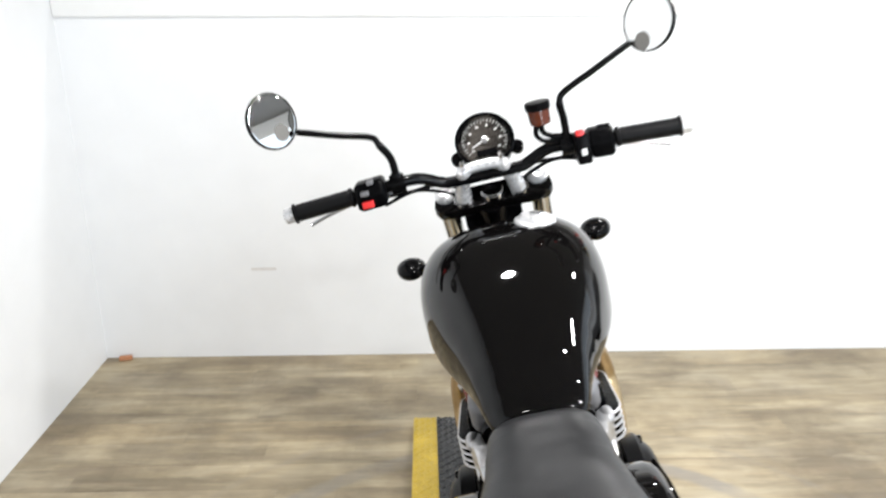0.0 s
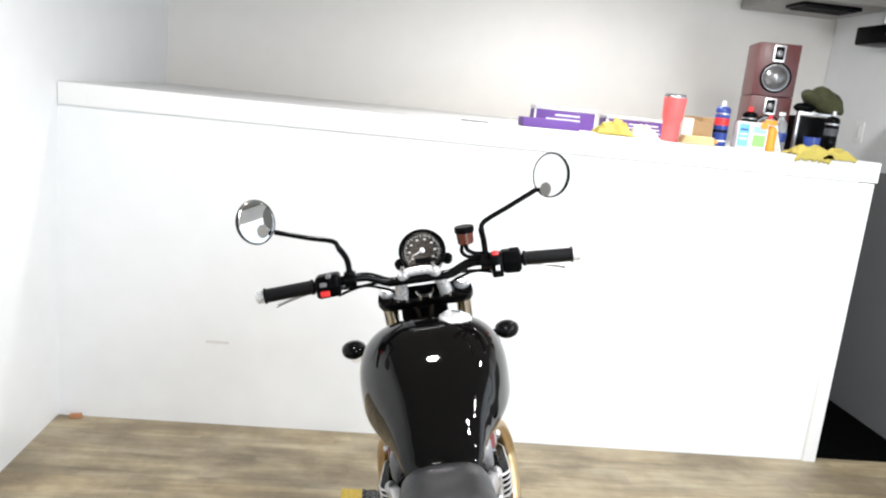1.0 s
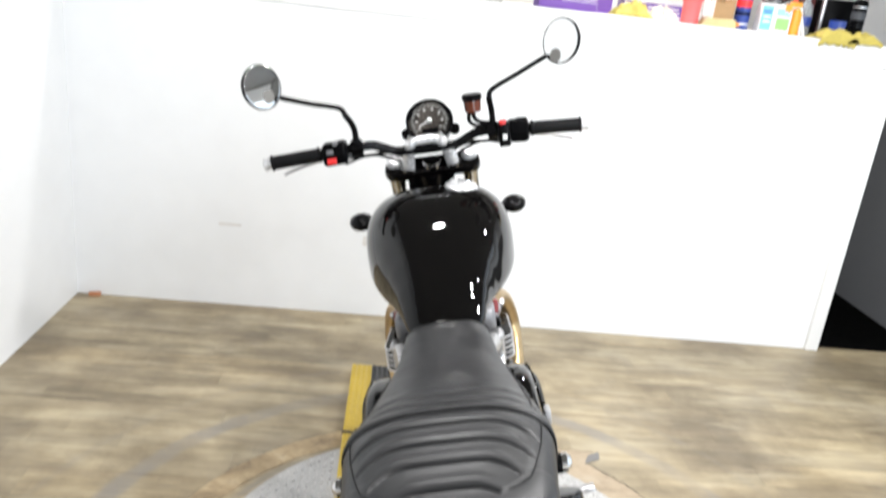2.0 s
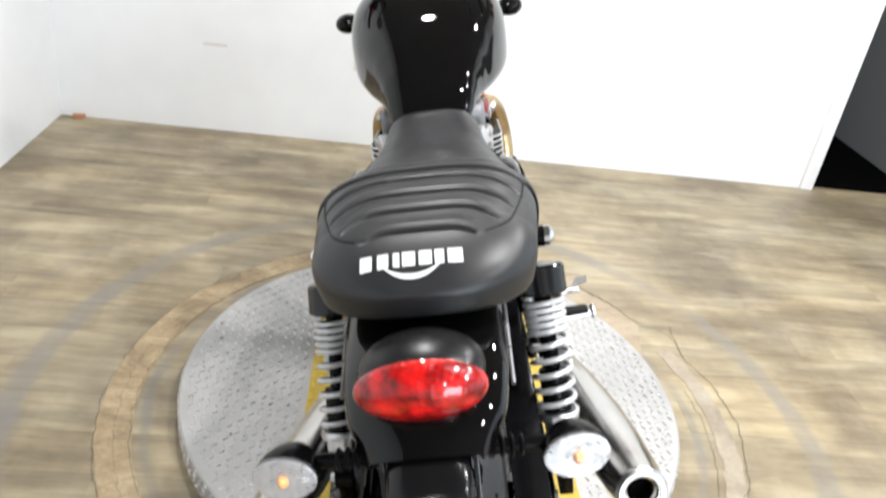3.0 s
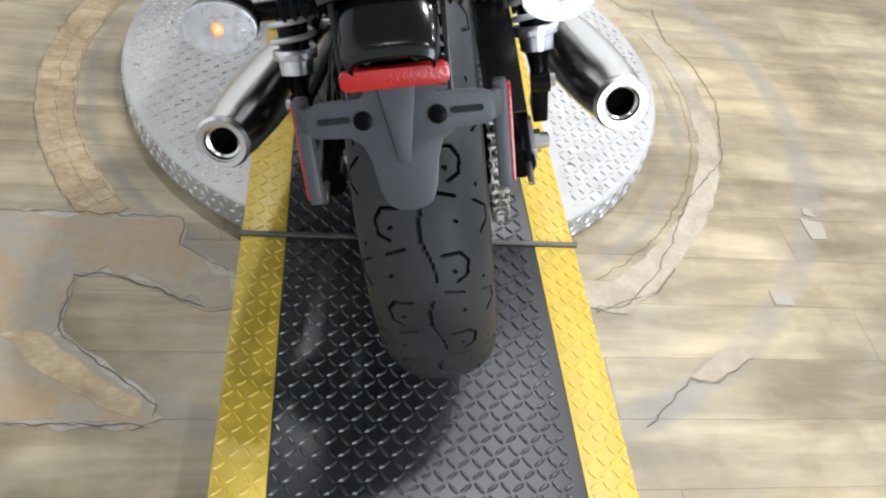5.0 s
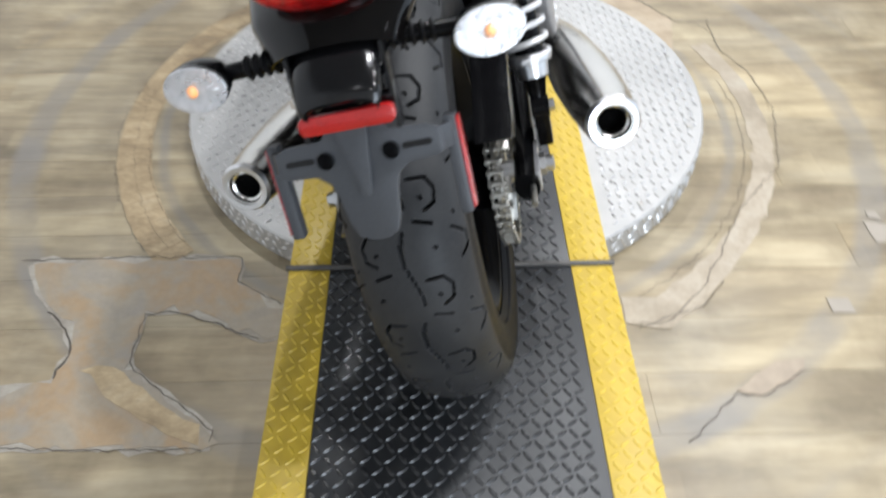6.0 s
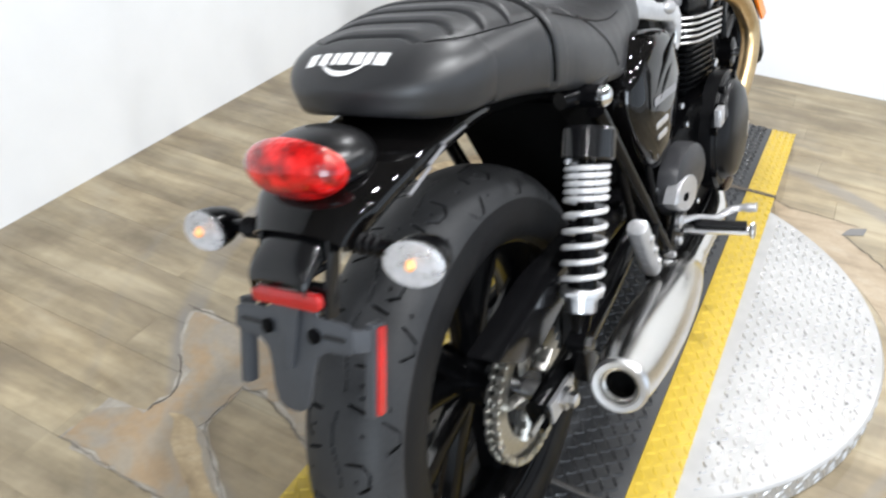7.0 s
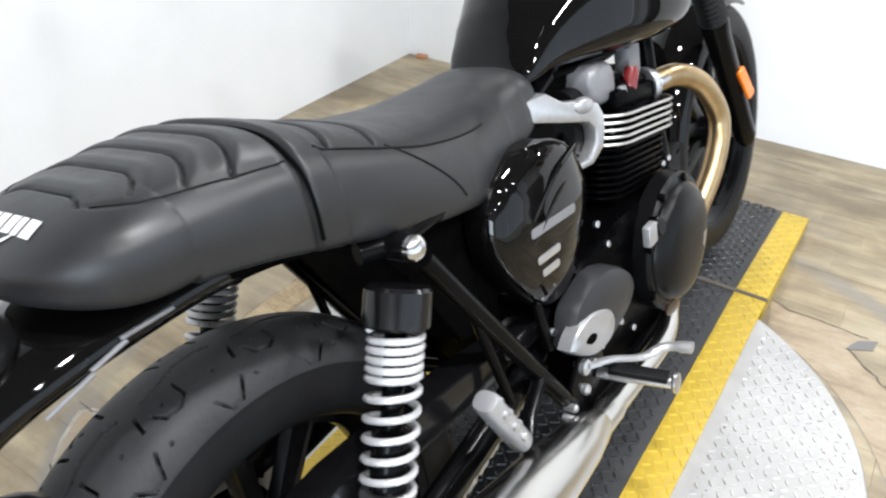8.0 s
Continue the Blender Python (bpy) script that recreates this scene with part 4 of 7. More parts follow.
def signal(c, face, root, name="turn_signal"):
    """A bullet turn signal whose lens looks along face."""
    face = Vector(face).normalized()
    m = Matrix.Translation(c) @ (face.to_track_quat("-Y", "Z").to_matrix().to_4x4())
    body = G().loft([[m @ Vector((w * 0.0338 * math.cos(2 * math.pi * k / 28), y, w * 0.0243 * math.sin(2 * math.pi * k / 28))) for k in range(28)] for y, w in ((0.001, 0.98), (0.006, 1.0), (0.02, 0.93), (0.035, 0.72), (0.046, 0.42), (0.05, 0.1))])
    sg = part(name, body, SATIN, bike, "bullet turn signal on a short stalk")
    part("lens", G().ball((0, 0, 0), (0.034, 0.017, 0.0248), None, 32, 12, -90, 8), CLEARLENS, sg, "clear lens", m=m).visible_shadow = False
    part("bowl", G().ball((0, -0.001, 0), (0.033, 0.003, 0.0235), None, 28, 8, -90, 0), REFLECT, sg, m=m)
    part("bulb", G().ball((0, -0.004, 0.001), (0.0055, 0.008, 0.006), None, 16, 10), BULB, sg, "amber bulb", m=m)
    base = Vector(c) - face * 0.022
    root = Vector(root)
    side = (root - base).normalized()
    part("stalk", G().tube([base, root], 0.0085, 12), SATIN, sg)
    ribs = G()
    for k in range(5):
        ribs.lathe([(-0.0025, 0.0095), (0, 0.0125), (0.0025, 0.0095)], base.lerp(root, 0.45 + 0.085 * k), side, 16)
    part("ribbed_sleeve", ribs, GRIP, sg, "ribbed rubber sleeve")


for s in (-1, 1):
    signal((s * 0.147, -0.25, 0.712), (s * 0.1, -1, 0.12), (s * 0.03, -0.236, 0.718))
    signal((s * 0.213, 1.245, 0.816), (s * 0.05, 1, 0.0), (s * 0.1, 1.225, 0.82))

# seat
SEAT_W = [(-0.134, 0.016), (-0.131, 0.042), (-0.121, 0.075), (-0.097, 0.106), (-0.065, 0.127), (-0.02, 0.141), (0.05, 0.149), (0.1, 0.154), (0.2, 0.154), (0.3, 0.145), (0.4, 0.128), (0.5, 0.104), (0.56, 0.095), (0.59, 0.09), (0.61, 0.081), (0.622, 0.06)]
SEAT_T = [(-0.134, 0.846), (-0.131, 0.855), (-0.121, 0.866), (-0.097, 0.865), (-0.06, 0.872), (-0.02, 0.877), (0.05, 0.879), (0.1, 0.8755), (0.16, 0.857), (0.22, 0.835), (0.3, 0.808), (0.4, 0.79), (0.5, 0.786), (0.56, 0.787), (0.59, 0.784), (0.61, 0.774), (0.622, 0.75)]
SEAT_B = [(-0.134, 0.832), (-0.131, 0.826), (-0.121, 0.821), (-0.097, 0.816), (-0.03, 0.799), (0.03, 0.786), (0.1, 0.765), (0.2, 0.731), (0.3, 0.702), (0.4, 0.682), (0.5, 0.684), (0.57, 0.7), (0.61, 0.718), (0.622, 0.726)]
# grooves across the cover: y in the middle, where they begin to bend, how hard, and the x of their ends
RIBS = ((0.075, 0.05, 6, 0.125), (0.032, 0.05, 8, 0.112), (-0.009, 0.045, 13, 0.093), (-0.056, 0.035, 13, 0.066), (0.178, 0.05, 4.3, 0.1245), (0.24, 0.05, 3.8, 0.121))


def seam_x(y):
    """How far from the middle the seam beside the grooves runs."""
    return 0.1125 + 0.27 * y - y * y - 18 * max(0.0, -0.03 - y) ** 2


def seat_point(y, v, lift=0.0):
    """A point of the seat's cover: v from -1 (left hem) over 0 (top) to 1 (right hem)."""
    w, t, b = (smooth_table(tab, y) for tab in (SEAT_W, SEAT_T, SEAT_B))
    if y < -0.02:
        u = min(1.0, (-0.02 - y) / 0.114)
        w, t, b = 0.012 + 0.129 * (1 - u ** 2.3) ** 0.5, 0.877 - 0.037 * u ** 2.6, 0.801 + 0.028 * u ** 2.4
    a = radians(90 * (1 - v))
    cx, sz = math.cos(a), max(0.0, math.sin(a))
    e = 2 / 3.1
    tuck = 1 - 0.085 * (1 - sz ** e) ** 1.6 * max(0.0, min(1.0, (0.36 - y) / 0.2))
    x = w * tuck * math.copysign(abs(cx) ** e, cx)
    z = b + (t - b) * sz ** e
    d = lift
    ax = abs(x)
    for ry, knee, bend, lim in RIBS:
        yy = ry - bend * max(0.0, ax - knee) ** 2
        if z > b + (t - b) * 0.5 and ax < lim:
            d -= 0.0068 * math.exp(-((y - yy) / 0.0021) ** 2) * min(1, (lim - ax) / 0.005)
            d += 0.0024 * math.exp(-((y - yy - 0.013) / 0.009) ** 2) * min(1, (lim - ax) / 0.03)
    q = y - 0.03 + 0.9 * ax * ax
    d -= 0.0075 * math.exp(-((q - 0.088) / 0.0035) ** 2)
    if 0.09 < q < 0.128:
        d += 0.0045 * min(1, (q - 0.09) / 0.006) * min(1, (0.128 - q) / 0.006)
    if y < 0.09:
        d -= 0.0012 * math.exp(-((ax - seam_x(y)) / 0.006) ** 2) * (1 if z > b + (t - b) * 0.5 and y > -0.065 else 0)
    n = Vector((x / max(w, 1e-4), 0, (z - b) / max(t - b, 1e-4) * 1.2 + 0.05)).normalized()
    return Vector((x + 0.006, y, z)) + n * d


rings = []
ys = [-0.134 + 0.756 * (i / 520) for i in range(521)]
for y in ys:
    ring = [seat_point(y, -1 + 2 * k / 96) for k in range(97)]
    w, b = ring[-1].x, ring[-1].z
    x0, w = 0.006, w - 0.006
    under = [(0.99, 0.006), (0.96, 0.011), (0.9, 0.0145), (0.8, 0.016)]
    ring += [Vector((x0 + w * f, y, b - h)) for f, h in under] + [Vector((x0 - w * f, y, b - h)) for f, h in reversed(under)]
    rings.append(ring)
seat = part("seat", G().loft(rings), VINYL, bike, "black ribbed vinyl dual seat", angle=60)
# black line laid along the strap's tail edge for the shadow gap there
pipe = []
for k in range(161):
    v = -0.9997 + 1.9994 * k / 160
    flat = seat_point(0.1, v).x - 0.006
    pipe.append(seat_point(0.0895 + 0.03 - 0.9 * flat * flat, v, 0.003))
strap_gap_shade = G().tube(pipe, 0.0022, 8)
part("strap_gap_shade", strap_gap_shade, HOLE, seat, "black line for the shadow gap behind the strap")
base = [[(x * w, y, z) for x, z in ((-1, zz), (1, zz), (0.92, zz - 0.035), (-0.92, zz - 0.035))] for y, w, zz in ((-0.08, 0.05, 0.804), (-0.05, 0.07, 0.799), (0.0, 0.09, 0.789), (0.12, 0.115, 0.768), (0.3, 0.115, 0.71), (0.55, 0.07, 0.71))]
# near-black so that the underside of the seat stays dark
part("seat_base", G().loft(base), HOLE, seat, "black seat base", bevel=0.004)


def across(y, x):
    """The v at which the seat's cover stands x from its middle."""
    lo, hi = 0.0, 1.0
    for _ in range(30):
        mid = (lo + hi) / 2
        lo, hi = (mid, hi) if seat_point(y, mid).x - 0.006 < x else (lo, mid)
    return lo


for s in (-1, 1):
    part("seat_seam", G().tube([seat_point(y, s * across(y, seam_x(y)), 0.0004) for y in [-0.062 + 0.158 * k / 40 for k in range(41)]], 0.0011, 6), GRIP, seat, "stitched seam")
    part("seat_seam", G().tube([seat_point(0.135 + 0.3 * k / 30, s * (0.5 + 0.1 * k / 30), 0.0003) for k in range(31)], 0.0016, 6), GRIP, seat, "stitched seam")
    part("seat_seam", G().tube([seat_point(0.236 + 0.1 * k / 16, s * (0.5 + 0.48 * k / 16), 0.0003) for k in range(17)], 0.0014, 6), GRIP, seat, "stitched seam")
# printed maker's mark as plain bars over a swoosh


def on_cover(x, y, lift):
    lo, hi = -1.0, 1.0
    for _ in range(26):
        mid = (lo + hi) / 2
        lo, hi = (mid, hi) if seat_point(y, mid).x < x else (lo, mid)
    return seat_point(y, lo, lift)


for xa, xb in ((-0.059, -0.046), (-0.04, -0.028), (-0.023, -0.016), (-0.013, 0.001), (0.005, 0.019), (0.022, 0.032), (0.036, 0.052)):
    bar = [[on_cover(xa + (xb - xa) * i / 2, -0.0895 - 0.0165 * j / 4, 0.0012) for i in range(3)] for j in range(5)]
    part("mark_bar", G().loft(bar, caps=False, closed=False), WHITEBADGE, seat, "white printed bar of the maker's mark")
sw = []
for k in range(25):
    x = -0.033 + 0.062 * k / 24
    y = -0.117 + 0.012 * abs((x + 0.003) / 0.031) ** 2.2
    half = 0.0027 * math.sin(math.pi * (k + 0.6) / 25.2) ** 0.6
    sw.append([on_cover(x, y + e * half, 0.0014) for e in (-1, 1)])
part("mark_swoosh", G().loft(sw, caps=False, closed=False), WHITEBADGE, seat, "white swoosh")

# fuel tank
TANK_W = [(0.606, 0.06), (0.612, 0.072), (0.635, 0.083), (0.67, 0.094), (0.72, 0.112), (0.78, 0.137), (0.84, 0.158), (0.9, 0.172), (0.96, 0.177), (1.01, 0.171), (1.05, 0.15), (1.08, 0.115), (1.095, 0.075)]
TANK_T = [(0.606, 0.764), (0.612, 0.778), (0.635, 0.809), (0.67, 0.846), (0.72, 0.886), (0.78, 0.922), (0.84, 0.947), (0.9, 0.961), (0.96, 0.964), (1.01, 0.955), (1.05, 0.933), (1.08, 0.9), (1.095, 0.86)]
TANK_B = [(0.606, 0.75), (0.612, 0.745), (0.635, 0.745), (0.67, 0.748), (0.72, 0.742), (0.78, 0.735), (0.84, 0.728), (0.9, 0.722), (0.96, 0.717), (1.01, 0.715), (1.05, 0.722), (1.08, 0.74), (1.095, 0.78)]


def tank_point(y, k, n=72, lift=0.0):
    w, t, b = (smooth_table(tab, y) for tab in (TANK_W, TANK_T, TANK_B))
    belly = b + (t - b) * 0.36
    a = 2 * math.pi * k / n
    c, s = math.cos(a), math.sin(a)
    if s >= 0:
        e1, e2 = 0.67, 0.74
        z = belly + (t - belly) * s ** e2
    else:
        e1, e2 = 0.6, 0.6
        z = belly - (belly - b) * (-s) ** e2
    x = (w + lift) * math.copysign(abs(c) ** e1, c)
    return Vector((x + 0.005, y, z + lift * s))


rings = [[tank_point(0.606 + 0.489 * i / 60, k) for k in range(72)] for i in range(61)]
tank = part("fuel_tank", G().loft(rings), GLOSS, bike, "gloss black fuel tank")
part("tank_seam", G().tube([Vector((s * (smooth_table(TANK_W, y) * 0.72), y, smooth_table(TANK_B, y) + 0.012)) for s, y in [(-1, 0.67 + 0.4 * i / 30) for i in range(31)] + [(1, 1.07 - 0.4 * i / 30) for i in range(31)]], 0.006, 8, flat=0.6), GLOSS, tank, "pressed tank seam")
cz = Vector((0.3, 0.03, 1)).normalized()
CAP = Vector((0.074, 0.955, 0.95))
cap = part("filler_cap", G().lathe([(-0.006, 0.042), (0.006, 0.042), (0.0085, 0.04), (0.01, 0.036), (0.014, 0.034), (0.019, 0.03), (0.0205, 0.022), (0.019, 0.008)], CAP, cz, 40), RISER, tank, "chrome filler cap")
part("cap_tab", G().box((0, 0, 0), (0.03, 0.011, 0.006), spot(CAP + cz * 0.0215, cz)), CHROME, cap, bevel=0.002)

# forks, yokes and handlebar
FDIR = (Vector((0, 1.53, 0.325)) - Vector((0, 1.128, 0.985))).normalized()
for s in (-1, 1):
    ft = Vector((s * 0.096 + 0.007, 1.116, 1.0))
    leg = part("fork_leg", G().lathe([(0.0, 0.0205), (0.42, 0.0205)], ft, FDIR, 24), STEEL, bike, "front fork leg with a rubber gaiter")
    part("fork_cap", G().lathe([(-0.004, 0.008), (-0.008, 0.009), (-0.008, 0.016), (-0.004, 0.0215), (0.006, 0.0215)], ft, FDIR, 28), RISER, leg, "bright fork cap")
    prof = []
    for k in range(15):
        prof += [(0.2 + 0.0135 * k, 0.025), (0.2 + 0.0135 * (k + 0.5), 0.031)]
    part("gaiter", G().lathe([(0.195, 0.022)] + prof + [(0.405, 0.027)], ft, FDIR, 24), GRIP, leg, "ribbed black rubber gaiter")
    part("slider", G().lathe([(0.4, 0.029), (0.41, 0.0305), (0.44, 0.028), (0.73, 0.026), (0.79, 0.028), (0.82, 0.02)], ft, FDIR, 24), SATIN, leg, "black fork slider")
    m = spot(ft + FDIR * 0.6 + Vector((s * 0.03, 0, 0)), (s, -0.25, 0), FDIR)
    part("fork_reflector", G().prism(rounded(0.088, 0.026, 0.005), m, 0.008), ORANGEREF, leg, "orange side reflector", bevel=0.002)
    part("signal_bracket", G().tube([ft + FDIR * 0.2, Vector((s * 0.112, 1.225, 0.82))], 0.008, 8), SATIN, leg)
part("front_axle", G().lathe([(-0.12, 0.011), (0.12, 0.011)], AX_F, (1, 0, 0), 16), ALLOY, bike)
part("front_caliper", G().box((-0.085, 1.37, 0.4), (0.05, 0.06, 0.1)), SATIN, bike, "black front brake caliper", bevel=0.008)
# front mudguard
rings = []
for i in range(31):
    a = radians(66 + 97 * i / 30)
    ring = []
    for inner in (0, 1):
        for k in (range(-8, 9) if not inner else range(8, -9, -1)):
            b = radians(10.5 * k)
            rr = FWHEEL_R + 0.022 - 0.003 * inner - 0.032 * (1 - math.cos(b))
            x = (0.066 - 0.003 * inner) * math.sin(b)
            ring.append((x, AX_F.y + rr * math.cos(a), AX_F.z + rr * math.sin(a)))
    rings.append(ring)
part("front_mudguard", G().loft(rings), GLOSS, bike, "gloss black front mudguard")
g = G()
yoke = [(-0.122, -0.012), (-0.112, -0.028), (-0.085, -0.034), (-0.03, -0.03), (0.03, -0.03), (0.085, -0.034), (0.112, -0.028), (0.122, -0.012), (0.12, 0.012), (0.1, 0.026), (0.05, 0.03), (-0.05, 0.03), (-0.1, 0.026), (-0.12, 0.012)]
my = Matrix.Translation((0.007, 1.116, 0.969)) @ pose(0, 0, 0, 28)
top_yoke = part("top_yoke", G().prism(yoke, my, 0.024), GLOSS, bike, "black top yoke", bevel=0.005)
part("bottom_yoke", G().prism(yoke, my @ pose(0, 0, -0.19), 0.03), SATIN, bike, "black bottom yoke", bevel=0.005)
part("headstock", G().lathe([(-0.17, 0.032), (0.0, 0.032)], (0, 1.105, 0.972), -FDIR, 24), SATIN, bike)
part("ignition_lock", G().lathe([(0, 0.023), (0.012, 0.023), (0.014, 0.02), (0.014, 0.014), (0.006, 0.013)], my @ Vector((0.0, -0.008, 0.024)), my.to_3x3() @ Vector((0, 0, 1)), 32), CHROME, top_yoke, "bright ignition lock ring")
part("lock_barrel", G().lathe([(0, 0.013), (0.009, 0.013), (0.01, 0.011)], my @ Vector((0.0, -0.008, 0.024)), my.to_3x3() @ Vector((0, 0, 1)), 24), SATIN, top_yoke)
part("key_slot", G().box((0, 0, 0), (0.026, 0.005, 0.003), my @ pose(0, -0.008, 0.039)), HOLE, top_yoke)
BARY, BARZ = 1.055, 1.04
bar = curve([(-0.385, 1.018, 1.056), (-0.25, 1.028, 1.061), (-0.17, 1.036, 1.066), (-0.125, 1.046, 1.063), (-0.085, BARY, 1.044), (-0.06, BARY, BARZ), (0.06, BARY, BARZ), (0.085, BARY, 1.044), (0.125, 1.046, 1.063), (0.17, 1.036, 1.066), (0.25, 1.028, 1.061), (0.385, 1.018, 1.056)])
handlebar = part("handlebar", G().tube(bar, 0.0115, 16), SATIN, bike, "satin black handlebar")
for s in (-1, 1):
    ris = part("bar_riser", G().tube(curve([(s * 0.056 + 0.004, 1.092, 0.985), (s * 0.052 + 0.003, 1.078, 1.012), (s * 0.043, 1.06, 1.04), (s * 0.037, 1.05, 1.057)]), [0.0165] * 8 + [0.015] * 17, 12, flat=0.9), RISER, handlebar, "silver bar riser")
    part("riser_nut", G().lathe([(0, 0.018), (0.008, 0.018), (0.01, 0.015)], (s * 0.059 + 0.004, 1.094, 0.984), (0, -0.45, 0.89), 20), CHROME, ris)
    for e in (-1, 1):
        part("clamp_bolt", G().lathe([(0, 0.0052), (0.005, 0.0052), (0.0055, 0.003)], (s * 0.038, 1.05 + e * 0.009, 1.0685), (0, -0.2, 1), 10), CHROME, ris)
part("clamp_bridge", G().tube(curve([(-0.04, 1.05, 1.056), (-0.018, 1.052, 1.06), (0.018, 1.052, 1.06), (0.04, 1.05, 1.056)]), 0.0125, 12, flat=0.85), RISER, handlebar, "silver clamp bridge")
for s in (-1, 1):
    d = Vector((s * 0.135, -0.01, -0.005)).normalized()
    o = Vector((s * 0.253, 1.0278, 1.061))
    prof = [(0, 0.0155), (0.003, 0.019), (0.008, 0.019), (0.01, 0.0165)]
    for k in range(12):
        prof += [(0.012 + 0.0085 * k, 0.0165), (0.0165 + 0.0085 * k, 0.0172)]
    prof += [(0.116, 0.0165), (0.117, 0.0195), (0.121, 0.0195), (0.122, 0.014)]
    part("grip", G().lathe(prof, o, d, 24), GRIP, handlebar, "ribbed black rubber grip")
    part("bar_end", G().lathe([(0.12, 0.012), (0.122, 0.0155), (0.137, 0.0155), (0.141, 0.012), (0.141, 0.005)], o, d, 24), RISER, handlebar, "bright bar-end weight")
    sw_body = part("switch_pod", G().loft([[o + d * h + Vector((0, dy * k, dz * k)) for dy, dz in ((-0.02, -0.026), (0.022, -0.024), (0.026, 0.004), (0.016, 0.022), (-0.018, 0.022), (-0.026, 0.0))] for h, k in ((-0.052 - 0.012 * (s < 0), 0.85), (-0.046 - 0.012 * (s < 0), 1.12), (-0.012, 1.12), (-0.004, 0.9))]), PLASTIC, handlebar, "black switch cluster", bevel=0.004)
    if s > 0:
        part("kill_switch", G().box((0, 0, 0), (0.016, 0.012, 0.02), Matrix.Translation((0.188, 1.012, 1.083))), REDSW, sw_body, "red kill switch", bevel=0.003)
        part("switch_block", G().box((0.19, 1.025, 1.056), (0.028, 0.04, 0.058)), PLASTIC, sw_body, bevel=0.005)
        part("hazard_button", G().box((0.19, 1.003, 1.052), (0.01, 0.004, 0.012)), WHITEBADGE, sw_body, bevel=0.001)
        part("throttle_drum", G().lathe([(-0.035, 0.024), (-0.03, 0.029), (-0.008, 0.029), (-0.003, 0.021)], o, d, 24), PLASTIC, sw_body, bevel=0.0)
    else:
        part("horn_button", G().box((-0.226, 0.9985, 1.047), (0.022, 0.01, 0.013)), REDSW, sw_body, "red horn button", bevel=0.002)
        part("signal_switch", G().box((-0.228, 1.0, 1.069), (0.016, 0.012, 0.009)), GREYCAST, sw_body, bevel=0.002)
        part("beam_switch", G().box((-0.214, 1.008, 1.087), (0.012, 0.02, 0.008)), GREYCAST, sw_body, bevel=0.002)
    lev = [(s * 0.185, 1.045, 1.05), (s * 0.21, 1.072, 1.045), (s * 0.27, 1.082, 1.035), (s * 0.33, 1.078, 1.022), (s * 0.362, 1.07, 1.014)]
    part("lever", G().tube(curve(lev), [0.007] * 20 + [0.006] * 12 + [0.008], 10, flat=0.6), ALLOY if s > 0 else PAINTED, handlebar, "silver hand lever")
    part("lever_clamp", G().lathe([(-0.014, 0.019), (0.014, 0.019)], (s * 0.166, 1.037, 1.065), (1, -0.06 * s, 0), 20), SATIN, handlebar, "black lever clamp")
    part("control_cable", G().tube(curve([(s * 0.2, 1.06, 1.04), (s * 0.15, 1.07, 1.035), (s * 0.1, 1.1, 1.03), (s * 0.06, 1.14, 1.0), (s * 0.05, 1.15, 0.93)]), 0.0042, 8), PLASTIC, handlebar, "black control cable")
    part("switch_wire", G().tube(curve([(s * 0.2, 1.03, 1.03), (s * 0.14, 1.05, 1.04), (s * 0.09, 1.075, 1.02), (s * 0.06, 1.12, 0.99)]), 0.0035, 8), PLASTIC, handlebar)
# brake fluid pot
pot = part("brake_reservoir", G().lathe([(0, 0.017), (0.002, 0.0195), (0.03, 0.021)], (0.122, 1.02, 1.118), (0, 0, 1), 28), AMBERFLUID, bike, "amber brake fluid pot with a black lid")
part("lid", G().lathe([(0.028, 0.0225), (0.03, 0.024), (0.041, 0.024), (0.043, 0.022)], (0.122, 1.02, 1.118), (0, 0, 1), 28), PLASTIC, pot, "black screw lid")
part("pot_bracket", G().tube(curve([(0.122, 1.02, 1.118), (0.124, 1.022, 1.102), (0.14, 1.028, 1.09), (0.162, 1.035, 1.085)]), 0.0055, 8), SATIN, pot)
part("pot_hose", G().tube(curve([(0.112, 1.01, 1.118), (0.11, 1.012, 1.1), (0.125, 1.02, 1.085), (0.16, 1.04, 1.075)]), 0.005, 8), PLASTIC, pot)
